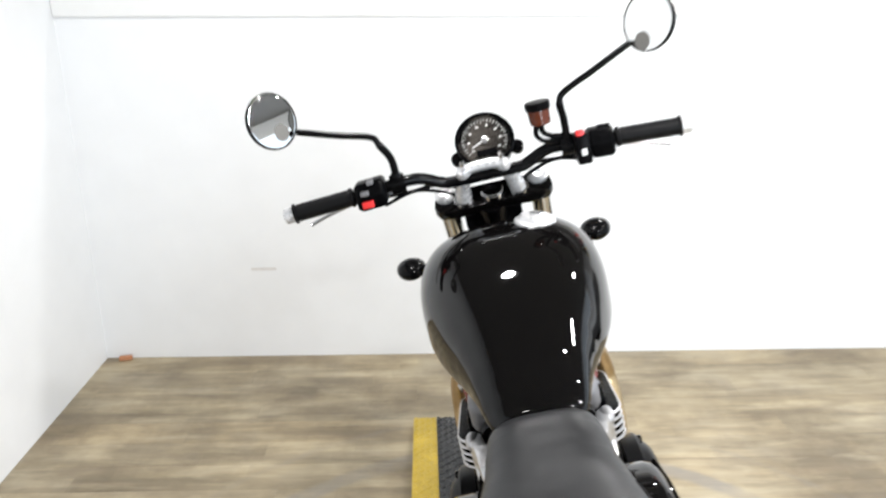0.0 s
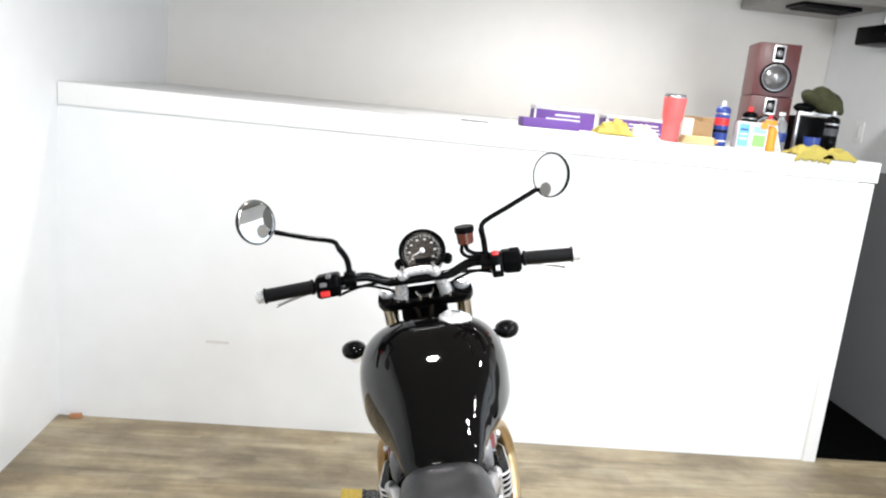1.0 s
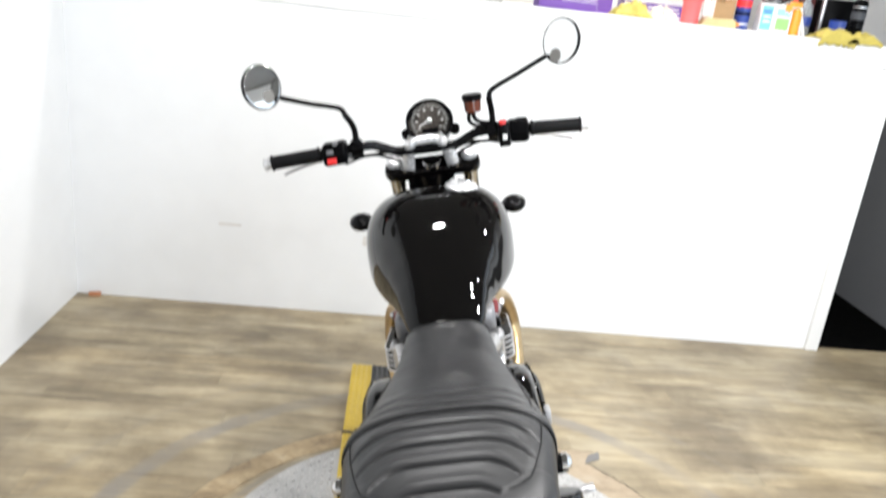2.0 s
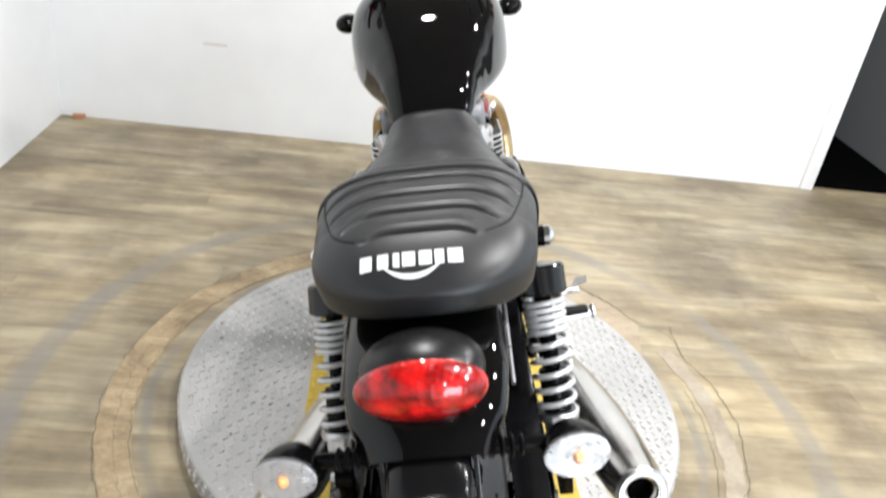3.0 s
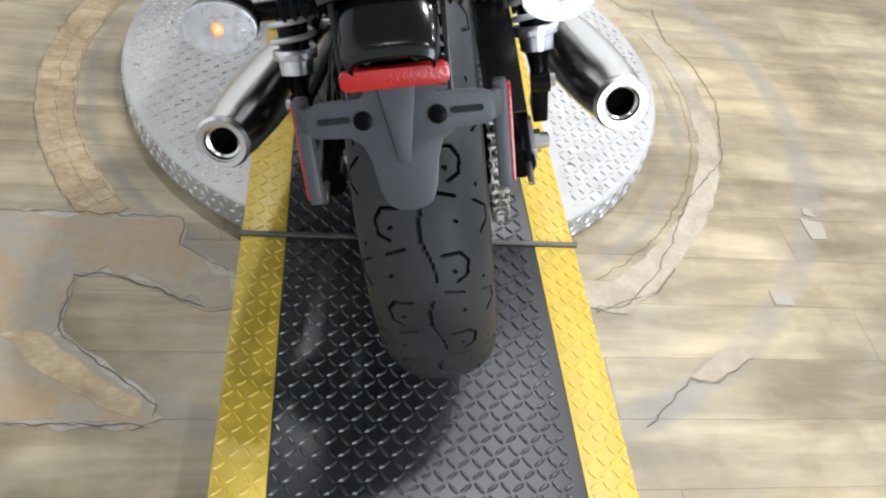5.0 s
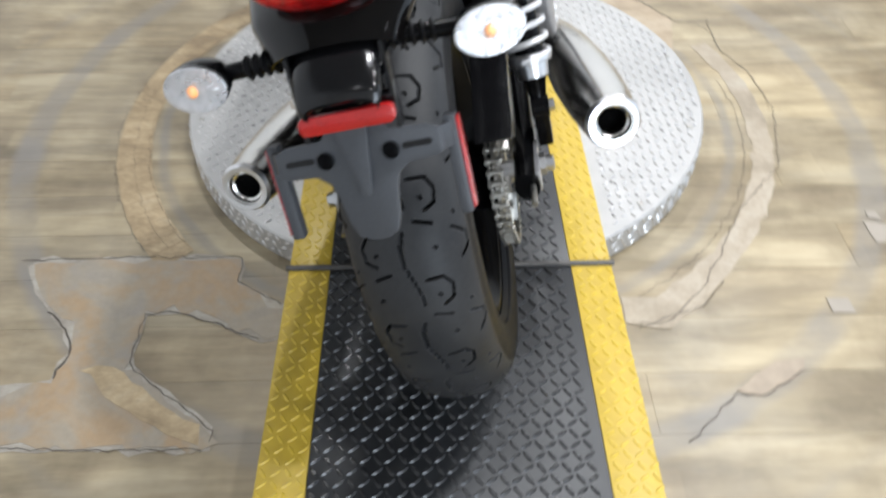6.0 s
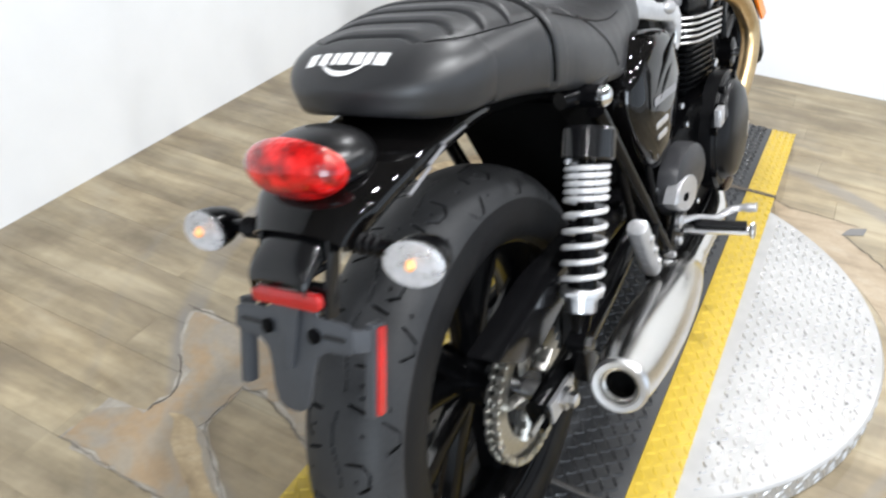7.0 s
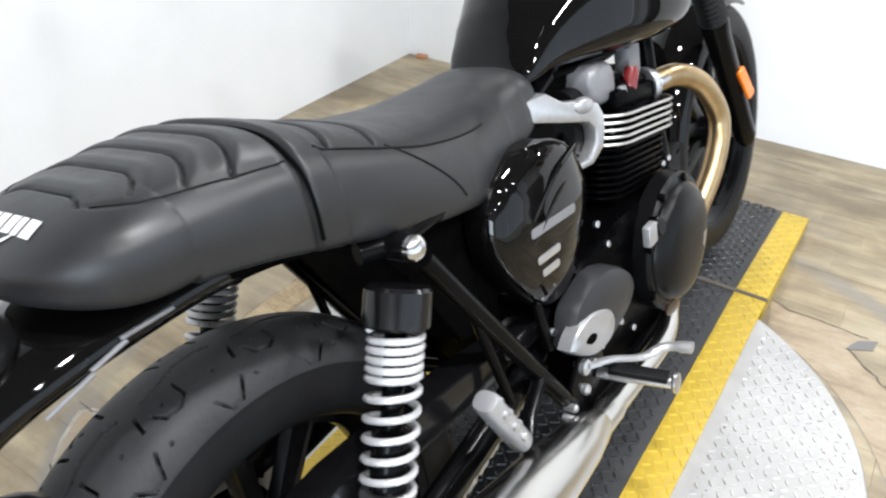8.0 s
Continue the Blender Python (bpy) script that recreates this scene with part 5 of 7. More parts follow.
# mirrors
for s, c, bend in ((-1, Vector((-0.357, 1.0, 1.24)), Vector((-0.18, 1.02, 1.161))), (1, Vector((0.337, 1.0, 1.257)), Vector((0.163, 1.02, 1.161)))):
    base = Vector((s * 0.166, 1.034, 1.075))
    face = Vector((s * -1.15, -1, 0.27 + 0.11 * s)).normalized()
    joint = c + Vector((-s * 0.034, 0.018, -0.032))
    stem = [base, base + Vector((0, -0.004, 0.04)), bend + Vector((0, 0, -0.012)), bend + Vector((s * 0.012, 0, 0.006)), bend.lerp(joint, 0.5), joint]
    mir = part("mirror", G().tube(curve(stem), [0.0075] * 17 + [0.0062] * 24, 12), SATIN, bike, "round bar mirror on a black stem")
    part("mirror_shell", G().lathe([(0, 0.0515), (0.004, 0.0525), (0.01, 0.05), (0.018, 0.036), (0.022, 0.016)], c, -face, 48), SATIN, mir, "black mirror shell")
    part("mirror_rim", G().tube([c + face * 0.001 + 0.0512 * (math.cos(t) * face.orthogonal().normalized() + math.sin(t) * face.cross(face.orthogonal().normalized())) for t in [2 * math.pi * k / 48 for k in range(49)]], 0.0018, 8), PLASTIC, mir)
    part("mirror_glass", G().lathe([(0.0012, 0.0505), (0.002, 0.0495), (0.00204, 0.047), (0.00228, 0.03), (0.0024, 0.012), (0.00242, 0.001)], c, face, 64), MIRROR, mir, "round mirror glass")
    part("mount_spot", G().lathe([(0.002, 0.0165), (0.003, 0.016)], c + Vector((-s * 0.016, 0, -0.027 - 0.004 * s)) - face * (Vector((-s * 0.016, 0, -0.027 - 0.004 * s)).dot(face)), face, 24), surface("grey_film", (0.14, 0.135, 0.125), 0.4, 0, 0.1, 60, 0.0), mir, "grey round mount spot")
    part("stem_nut", G().lathe([(-0.01, 0.011), (0.012, 0.011)], base, (0, 0, 1), 6), SATIN, mir)
# instrument
SPD, sdir = Vector((0.014, 1.115, 1.092)), Vector((0, -0.82, 0.57)).normalized()
spd = part("speedometer", G().lathe([(-0.07, 0.03), (-0.05, 0.052), (-0.01, 0.059), (0.006, 0.06), (0.009, 0.0575), (0.009, 0.054), (0.003, 0.0525)], SPD, sdir, 56), SATIN, bike, "round analogue speedometer")
fm = spot(SPD + sdir * 0.0035, sdir, (1, 0, 0))
part("dial", G().lathe([(-0.001, 0.0525), (0.0, 0.0525)], SPD + sdir * 0.003, sdir, 48), DIALFACE, spd, "brown-grey dial face")
DIALMARK = surface("dial_print", (0.62, 0.61, 0.59), 0.5, 0, 0.05, 90, 0.0)
ticks = G()
for k in range(29):
    a = radians(215 - 250 * k / 28)
    r0 = 0.041 if k % 2 else 0.038
    ticks.box((0, 0, 0), (0.046 - r0, 0.0011, 0.0004), fm @ pose(0, 0, 0.0012) @ pose(0, 0, 0, 0, 0, math.degrees(a)) @ pose((0.046 + r0) / 2, 0, 0))
    if k % 4 == 0:
        ticks.box((0, 0, 0), (0.0055, 0.0034, 0.0004), fm @ pose(0.032 * math.cos(a), 0.032 * math.sin(a), 0.0012))
tagged(part("dial_mark", ticks, DIALMARK, spd, "white scale marks and unreadable figures as bars"), kind="stuff")
part("needle", G().prism([(-0.004, -0.0016), (0.03, -0.0006), (0.03, 0.0006), (-0.004, 0.0016)], fm @ pose(0, 0, 0.003) @ pose(0, 0, 0, 0, 0, 205), 0.001), WHITEBADGE, spd, "white needle")
part("needle_hub", G().lathe([(0.001, 0.0065), (0.006, 0.0065), (0.007, 0.004)], SPD + sdir * 0.003, sdir, 20), ALLOY, spd)
part("display_window", G().prism(rounded(0.04, 0.013, 0.002), fm @ pose(0, -0.026, 0.0012), 0.0006), PLASTIC, spd, "blank display window")
for s in (-1, 1):
    part("dial_ear", G().lathe([(0, 0.014), (0.012, 0.014), (0.014, 0.008)], SPD + Vector((s * 0.06, 0.0, -0.028)), sdir, 16), SATIN, spd)
part("dial_bracket", G().box((0, 1.13, 1.035), (0.1, 0.02, 0.05)), SATIN, spd, bevel=0.004)
part("steering_stem_cover", G().box((0, 1.14, 0.92), (0.12, 0.06, 0.1)), SATIN, bike, "black wiring cover", bevel=0.01)

# frame
def mirrored(points, s):
    return [(s * x, y, z) for x, y, z in points]


for s in (-1, 1):
    part("frame_rail", G().tube(curve(mirrored([(0.125, 0.16, 0.715), (0.14, 0.22, 0.71), (0.12, 0.4, 0.705), (0.06, 0.65, 0.72), (0.035, 1.05, 0.86)], s)), 0.0125, 12), SATIN, bike, "satin black frame tube")
    part("frame_rail", G().tube(mirrored([(0.145, 0.235, 0.672), (0.16, 0.36, 0.46), (0.168, 0.475, 0.275)], s), 0.0135, 12), SATIN, bike, "satin black frame tube")
    part("frame_rail", G().tube(curve(mirrored([(0.05, 1.06, 0.85), (0.1, 0.99, 0.62), (0.13, 0.98, 0.3), (0.14, 0.9, 0.215), (0.15, 0.6, 0.21), (0.16, 0.48, 0.27)], s)), 0.0145, 12), SATIN, bike, "satin black cradle tube")
    part("frame_rail", G().tube(mirrored([(0.13, 0.44, 0.6), (0.15, 0.455, 0.4)], s), 0.008, 10), SATIN, bike)
    part("frame_rail", G().tube(mirrored([(0.15, 0.3, 0.55), (0.158, 0.33, 0.4)], s), 0.0075, 10), SATIN, bike)
    part("shock_lug", G().tube(mirrored([(0.1, 0.2, 0.715), (0.15, 0.197, 0.711)], s), 0.014, 12), SATIN, bike)
    part("foot_plate", G().prism([(0.46, 0.25), (0.56, 0.27), (0.56, 0.34), (0.5, 0.38), (0.455, 0.33)], Matrix.Translation((s * 0.17, 0, 0)) @ Matrix(((0, 0, s, 0), (1, 0, 0, 0), (0, 1, 0, 0), (0, 0, 0, 1))), 0.008), SATIN, bike, "black footrest plate", bevel=0.002)
    peg = part("footrest", G().tube([(s * 0.18, 0.535, 0.308), (s * 0.3, 0.549, 0.312)], 0.011, 12, flat=0.75), ALLOY, bike, "alloy footrest with a black rubber top")
    part("rubber_pad", G().box((0, 0, 0), (0.092, 0.024, 0.01), Matrix.Translation((s * 0.245, 0.543, 0.321)) @ pose(0, 0, 0, 0, 0, s * 6.5)), GRIP, peg, "black rubber pad", bevel=0.003)
    part("peg_tip", G().lathe([(0, 0.011), (0.004, 0.016), (0.008, 0.016), (0.01, 0.01)], (s * 0.296, 0.5485, 0.313), (s, 0.1, 0.03), 16), ALLOY, peg)
    m = spot(Vector((s * 0.196, 0.232, 0.487)), Vector((0, 0.075, -0.15)))
    pp = part("pillion_footrest", G().prism(rounded(0.034, 0.03, 0.013), m, 0.125), PAINTED, bike, "folded silver pillion footrest", bevel=0.006)
    for k in range(4):
        part("peg_groove", G().lathe([(0.012 + 0.02 * k, 0.0165), (0.016 + 0.02 * k, 0.0165)], m @ Vector((0, 0, 0.015)), m.to_3x3() @ Vector((0, 0, 1)), 16), PAINTED, pp)
    for k in range(3):
        part("peg_stud", G().lathe([(0, 0.006), (0.003, 0.0055), (0.004, 0.003)], m @ Vector((0, -0.015, 0.03 + 0.033 * k)), m.to_3x3() @ Vector((0, -1, 0)), 10), CAST, pp)
        part("peg_stud", G().lathe([(0, 0.006), (0.003, 0.0055), (0.004, 0.003)], m @ Vector((s * 0.017, 0, 0.03 + 0.033 * k)), m.to_3x3() @ Vector((s, 0, 0)), 10), CAST, pp)
    part("peg_pivot", G().lathe([(-0.012, 0.008), (0.012, 0.008), (0.014, 0.005)], (s * 0.197, 0.3, 0.339), (s, 0, 0.2), 14), CAST, pp, "bright pivot bolt")
    for y, z, r in ((0.494, 0.348, 0.013), (0.518, 0.339, 0.008), (0.487, 0.311, 0.009), (0.446, 0.305, 0.007), (0.438, 0.291, 0.006)):
        part("plate_bolt", G().lathe([(-0.012, r), (0.006, r), (0.009, r * 0.6)], (s * 0.18, y, z), (s, 0, 0), 14), CAST, bike, "bright bolt of the footrest plate")
    part("pillion_hanger", G().tube(mirrored([(0.165, 0.4, 0.4), (0.175, 0.34, 0.37), (0.19, 0.305, 0.345), (0.198, 0.3, 0.335)], s), 0.011, 10, flat=0.6), SATIN, bike)
PEDAL = [(0.182, 0.5, 0.345), (0.2, 0.545, 0.332), (0.222, 0.607, 0.3), (0.245, 0.645, 0.3), (0.288, 0.652, 0.305)]
part("brake_pedal", G().tube(curve(PEDAL), [0.0085] * 20 + [0.01] * 8 + [0.0125] * 5, 10, flat=0.6), PAINTED, bike, "silver brake pedal")
part("gear_pedal", G().tube(curve([(-0.18, 0.52, 0.32), (-0.2, 0.6, 0.31), (-0.22, 0.66, 0.31), (-0.27, 0.68, 0.312)]), 0.0085, 10, flat=0.7), PAINTED, bike, "silver gear pedal")
part("side_stand", G().tube([(-0.14, 0.58, 0.23), (-0.21, 0.53, 0.15), (-0.27, 0.49, 0.072)], 0.0115, 12), SATIN, bike, "black side stand leg carrying the leaning machine")

# engine
COVER = surface("satin_black_cover", (0.004, 0.004, 0.0045), 0.32, 0, 0.2, 140, 0.06, ior=1.27)
DARKCOVER = surface("dark_grey_cover", (0.022, 0.022, 0.024), 0.4, 0, 0.15, 140, 0.06, ior=1.35)
g = G().loft([[(x, y, z) for y, z in ((0.5, 0.3), (0.53, 0.23), (0.92, 0.215), (0.985, 0.27), (0.99, 0.42), (0.93, 0.47), (0.7, 0.49), (0.52, 0.46))] for x in (-0.15, 0.15)])
engine = part("crankcase", g, ENGINE, bike, "black engine crankcase", bevel=0.018)
for s in (-1, 1):
    cover = part("engine_cover", G().lathe([(0, 0.13), (0.03, 0.13), (0.036, 0.125), (0.037, 0.113), (0.047, 0.109), (0.057, 0.097), (0.063, 0.078), (0.067, 0.05), (0.068, 0.015)], (s * 0.146, 0.875, 0.368), (s, 0, 0), 56), COVER, engine, "round satin black engine cover")
    for k in range(8):
        a = radians(22 + 45 * k)
        part("cover_bolt", G().lathe([(0, 0.0085), (0.012, 0.0085), (0.013, 0.006)], (s * 0.176, 0.865 + 0.122 * math.cos(a), 0.368 + 0.122 * math.sin(a)), (s, 0, 0), 8), SATIN, cover)
    part("cover_badge", G().prism([(-0.016, 0.014), (0.016, 0.014), (0.0, -0.016)], spot(Vector((s * 0.2115, 0.925, 0.35)), (s, 0, 0), (0, 1, 0)), 0.0015), ALLOY, cover, "small plain triangle badge")
    m = Matrix(((0, 0, s, s * 0.148), (1, 0, 0, 0), (0, 1, 0, 0), (0, 0, 0, 1)))
    oval = curve([(y, z, 0) for y, z in ((0.468, 0.396), (0.495, 0.452), (0.58, 0.466), (0.65, 0.437), (0.687, 0.39), (0.658, 0.356), (0.576, 0.34), (0.515, 0.347), (0.468, 0.396))], 5)[:-1]
    pod = part("sprocket_cover", G().loft([[m @ Vector((0.58 + (p.x - 0.58) * f, 0.4 + (p.y - 0.4) * f, h)) for p in oval] for f, h in ((1.0, 0), (1.0, 0.024), (0.95, 0.034), (0.8, 0.039), (0.3, 0.041))]), DARKCOVER, engine, "dark grey oval sprocket cover")
    leaf = curve([(y, z, 0) for y, z in ((0.446, 0.41), (0.47, 0.427), (0.518, 0.43), (0.57, 0.408), (0.588, 0.382), (0.58, 0.361), (0.556, 0.354), (0.515, 0.36), (0.472, 0.386), (0.446, 0.41))], 4)[:-1]
    plate = part("cover_plate", G().loft([[m @ Vector((0.52 + (p.x - 0.52) * f, 0.393 + (p.y - 0.393) * f, h)) for p in leaf] for f, h in ((1, 0.02), (1, 0.041), (0.94, 0.044), (0.35, 0.045))]), PAINTED, pod, "silver leaf-shaped plate")
    part("plate_hole", G().loft([[m @ Vector((0.505 + (p.x - 0.52) * f, 0.395 + (p.y - 0.393) * f, h)) for p in leaf] for f, h in ((0.24, 0.044), (0.24, 0.0456))]), HOLE, plate)
part("oil_filler", G().box((0.203, 0.712, 0.468), (0.014, 0.03, 0.036)), PAINTED, engine, "bright square oil filler", bevel=0.003)
part("filler_knob", G().lathe([(0, 0.018), (0.014, 0.018), (0.018, 0.014)], (0.188, 0.755, 0.458), (1, 0, 0.2), 12), SATIN, engine)
for x, y, z in ((0.15, 0.63, 0.52), (0.15, 0.66, 0.47), (0.152, 0.7, 0.345), (0.152, 0.675, 0.31), (0.152, 0.72, 0.27), (0.14, 0.92, 0.5), (0.13, 0.97, 0.49), (0.152, 0.6, 0.31), (0.12, 0.77, 0.62), (0.146, 0.47, 0.42)):
    for s in (-1, 1):
        part("engine_bolt", G().lathe([(0, 0.006), (0.006, 0.006), (0.007, 0.004)], (s * x, y, z), (s, -0.2, 0.2), 8), ALLOY, engine)
part("sight_glass", G().lathe([(0, 0.016), (0.006, 0.016), (0.007, 0.01)], (0.202, 0.775, 0.29), (1, -0.3, -0.2), 20), surface("oil_glass", (0.03, 0.018, 0.012), 0.15, 0, 0.1, 60, 0.0, coat=0.6), engine, "brown oil sight glass")
CYL = Matrix.Translation((0, 0.866, 0.558)) @ pose(0, 0, 0, -11)
barrel = part("cylinder_block", G().box((0, 0, -0.01), (0.25, 0.18, 0.17), CYL), ENGINE, bike, "black cylinder block", bevel=0.012)
FIN = rounded(0.292, 0.264, 0.05)
for k in range(13):
    z = -0.075 + 0.0118 * k
    bright = k >= 8
    f = 1.0 if bright else 0.92
    fin = part("cooling_fin", G().prism([(x * f, y * f) for x, y in FIN], CYL @ pose(0, 0, z), 0.005), ENGINE, barrel, "black cooling fin", bevel=0.0012)
    if bright:
        rim = [CYL @ Vector((x * 1.003, y * 1.003, z + 0.0025)) for x, y in FIN]
        part("polished_edge", G().tube(rim + [rim[0]], 0.0028, 8), CAST, fin, "polished fin edge")
head = part("cylinder_head", G().box((0, 0.0, 0.088), (0.25, 0.19, 0.034), CYL), ENGINE, bike, "black cylinder head", bevel=0.01)
part("cam_cover", G().loft([[CYL @ Vector((x * w, y * w, z)) for x, y in rounded(0.25, 0.17, 0.03)] for w, z in ((0.9, 0.1), (0.9, 0.112), (0.8, 0.122))]), ENGINE, head, "black cam cover", bevel=0.003)
for s in (-1, 1):
    part("exhaust_clamp", G().lathe([(0, 0.034), (0.01, 0.034), (0.014, 0.028), (0.022, 0.028)], (s * 0.098, 0.958, 0.633), (s * 0.38, 1, -0.03), 24), CAST, head, "bright exhaust clamp")
    for e in (-1, 1):
        part("clamp_stud", G().lathe([(0, 0.007), (0.02, 0.007), (0.021, 0.004)], (s * 0.1 + e * 0.034, 0.957, 0.65 - e * s * 0.008), (s * 0.3, 1, 0.1), 8), CAST, head)
    part("coil_cap", G().lathe([(0, 0.010), (0.02, 0.012), (0.03, 0.009)], (s * 0.112, 0.835, 0.645), (0, 0.1, 1), 16), GREYCAST, head, "grey bolt cap")
    part("sensor_box", G().box((s * 0.085, 0.93, 0.69), (0.03, 0.05, 0.06)), GREYCAST, head, "grey plastic sensor cover", bevel=0.008)
    body = part("throttle_body", G().loft([[(s * x, 0.785 + y * f, 0.695 + z * f - 0.12 * y) for y, z in rounded(0.085, 0.07, 0.026)] for x, f in ((0.06, 1.0), (0.1, 1.0), (0.107, 0.93), (0.112, 0.75))]), GREYCAST, bike, "grey throttle body cap")
    part("injector_plug", G().lathe([(0, 0.012), (0.03, 0.014), (0.04, 0.01)], (s * 0.112, 0.872, 0.656), (s * 0.05, 0.25, 1), 14), surface("maroon_plastic", (0.16, 0.015, 0.015), 0.25, 0, 0.1, 60, 0.0, coat=0.4), body, "maroon connector")
    part("intake_rubber", G().lathe([(0, 0.03), (0.04, 0.027), (0.08, 0.03)], (s * 0.07, 0.7, 0.68), (0, 1, -0.1), 20), GRIP, body)
    # silver throttle cover with its open loop
    m = Matrix(((s * 0.16, 0, s, s * (0.108 - 0.16 * 0.72)), (1, 0, 0, 0), (0, 1, 0, 0), (0, 0, 0, 1)))
    top = [(0.54, 0.716), (0.552, 0.741), (0.612, 0.737), (0.648, 0.712), (0.7, 0.697), (0.732, 0.682), (0.745, 0.658), (0.744, 0.632), (0.736, 0.606), (0.706, 0.588), (0.655, 0.592), (0.647, 0.604), (0.7, 0.602), (0.718, 0.622), (0.718, 0.645), (0.704, 0.66), (0.64, 0.681), (0.615, 0.69)]
    tc = part("throttle_cover", G().prism(top, m @ pose(0, 0, -0.01), 0.024), CAST, bike, "silver cast throttle cover", bevel=0.005)
    part("cover_boss", G().ball(m @ Vector((0.7, 0.688, 0.008)), (0.012, 0.03, 0.014), pose(0, 0, 0, -14), 20, 12), PAINTED, tc)
    part("cover_fill", G().prism([(0.62, 0.688), (0.645, 0.682), (0.706, 0.662), (0.72, 0.645), (0.72, 0.622), (0.701, 0.6), (0.645, 0.603)], m @ pose(0, 0, -0.014), 0.006), SATIN, tc)
    part("cover_rib", G().prism([(0.655, 0.655), (0.668, 0.655), (0.682, 0.612), (0.67, 0.612)], m @ pose(0, 0, -0.009), 0.008), ENGINE, tc, bevel=0.002)
    # side panel
    m = Matrix(((0, 0, s, s * 0.108), (1, 0, 0, 0), (0, 1, 0, 0), (0, 0, 0, 1)))
    shape = curve([(0.4, 0.69, 0), (0.48, 0.705, 0), (0.57, 0.685, 0), (0.613, 0.62, 0), (0.6, 0.555, 0), (0.555, 0.49, 0), (0.505, 0.462, 0), (0.455, 0.47, 0), (0.4, 0.53, 0), (0.365, 0.6, 0), (0.37, 0.66, 0), (0.4, 0.69, 0)], 4)[:-1]
    cy, czz = 0.49, 0.585
    panel = part("side_panel", G().loft([[m @ Vector((cy + (p.x - cy) * f, czz + (p.y - czz) * f, h)) for p in shape] for f, h in ((1.0, 0.0), (1.0, 0.03), (0.97, 0.042), (0.88, 0.052), (0.6, 0.06), (0.2, 0.062))]), GLOSS, bike, "gloss black side panel")
    for k, (y, z) in enumerate(((0.459, 0.562), (0.461, 0.539))):
        part("panel_slot", G().prism(rounded(0.056 - 0.014 * k, 0.012, 0.005), spot(m @ Vector((y, z, 0.0595 - 0.001 * k)), (s, -0.06, -0.05), (0, 1, -0.05)), 0.0032), CAST, panel, "small silver slot badge", bevel=0.001)
    part("panel_script", G().prism(rounded(0.12, 0.014, 0.005), spot(m @ Vector((0.482, 0.602, 0.0612)), (s, 0, 0.0), (0, 1, -0.12)), 0.0012), GREYCAST, panel, "grey script strip as a plain bar")
    for k, (dy, dz) in enumerate(((0.0, 0.03), (0.005, 0.062))):
        part("panel_crease", G().tube(curve([m @ Vector((0.43 + dy, 0.56 + dz, 0.0572)), m @ Vector((0.5 + dy, 0.602 + dz, 0.06)), m @ Vector((0.575 + dy, 0.63 + dz * 0.7, 0.049))]), 0.004, 8), GLOSS, panel)
# both boxes coloured near-black for the shade behind the side panels
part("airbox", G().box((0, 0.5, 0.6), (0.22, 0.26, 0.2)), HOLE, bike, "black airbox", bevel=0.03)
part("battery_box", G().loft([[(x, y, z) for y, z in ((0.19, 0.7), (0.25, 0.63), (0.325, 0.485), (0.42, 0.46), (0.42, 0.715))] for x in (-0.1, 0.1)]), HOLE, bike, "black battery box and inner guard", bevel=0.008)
part("radiator", G().box((0, 1.035, 0.52), (0.11, 0.03, 0.26)), PLASTIC, bike, "slim black radiator", bevel=0.004)
part("horn", G().lathe([(0, 0.02), (0.015, 0.042), (0.03, 0.045)], (0.03, 1.06, 0.74), (0, 1, 0), 24), SATIN, bike, "black horn")
# exhaust
for s in (-1, 1):
    hp = curve(mirrored([(0.104, 0.975, 0.632), (0.128, 1.045, 0.628), (0.152, 1.112, 0.585), (0.168, 1.155, 0.5), (0.168, 1.112, 0.415), (0.152, 1.04, 0.335), (0.132, 0.97, 0.255), (0.145, 0.9, 0.205)], s), 8)
    part("header_pipe", G().tube(hp, 0.0215, 18), GOLDPIPE, bike, "gold heat-tinted header pipe")
    lp = curve(mirrored([(0.145, 0.9, 0.205), (0.175, 0.8, 0.2), (0.188, 0.62, 0.225), (0.205, 0.46, 0.262)], s), 8)
    part("link_pipe", G().tube(lp, [0.0205] * 20 + [0.024] * 5, 18), STEEL, bike, "stainless link pipe")
    a, b = Vector((s * 0.203, 0.475, 0.26)), Vector((s * 0.264, -0.055, 0.426))
    ax = b - a
    n = ax.length
    prof = [(0, 0.023), (0.02, 0.029), (0.09, 0.038), (0.2, 0.0455), (0.33, 0.0485), (0.43, 0.046), (n - 0.045, 0.0405), (n - 0.012, 0.0365), (n - 0.004, 0.037), (n, 0.0345), (n - 0.001, 0.0245), (n - 0.006, 0.023), (n - 0.008, 0.0195), (n - 0.06, 0.0185)]
    sil = part("silencer", G().lathe(prof, a, ax, 48, caps=False), STEEL, bike, "brushed stainless tapered silencer")
    part("tip_ring", G().lathe([(n - 0.003, 0.025), (n + 0.0015, 0.027), (n + 0.002, 0.0335), (n - 0.004, 0.0373)], a, ax, 48, caps=False), ALLOY, sil, "bright end ring")
    part("outlet", G().lathe([(n - 0.03, 0.0192), (n - 0.026, 0.002)], a, ax, 24), HOLE, sil, "sooty outlet")
    part("silencer_strap", G().tube([(s * 0.2, 0.3, 0.34), (s * 0.225, 0.28, 0.315)], 0.01, 8, flat=0.5), SATIN, sil)

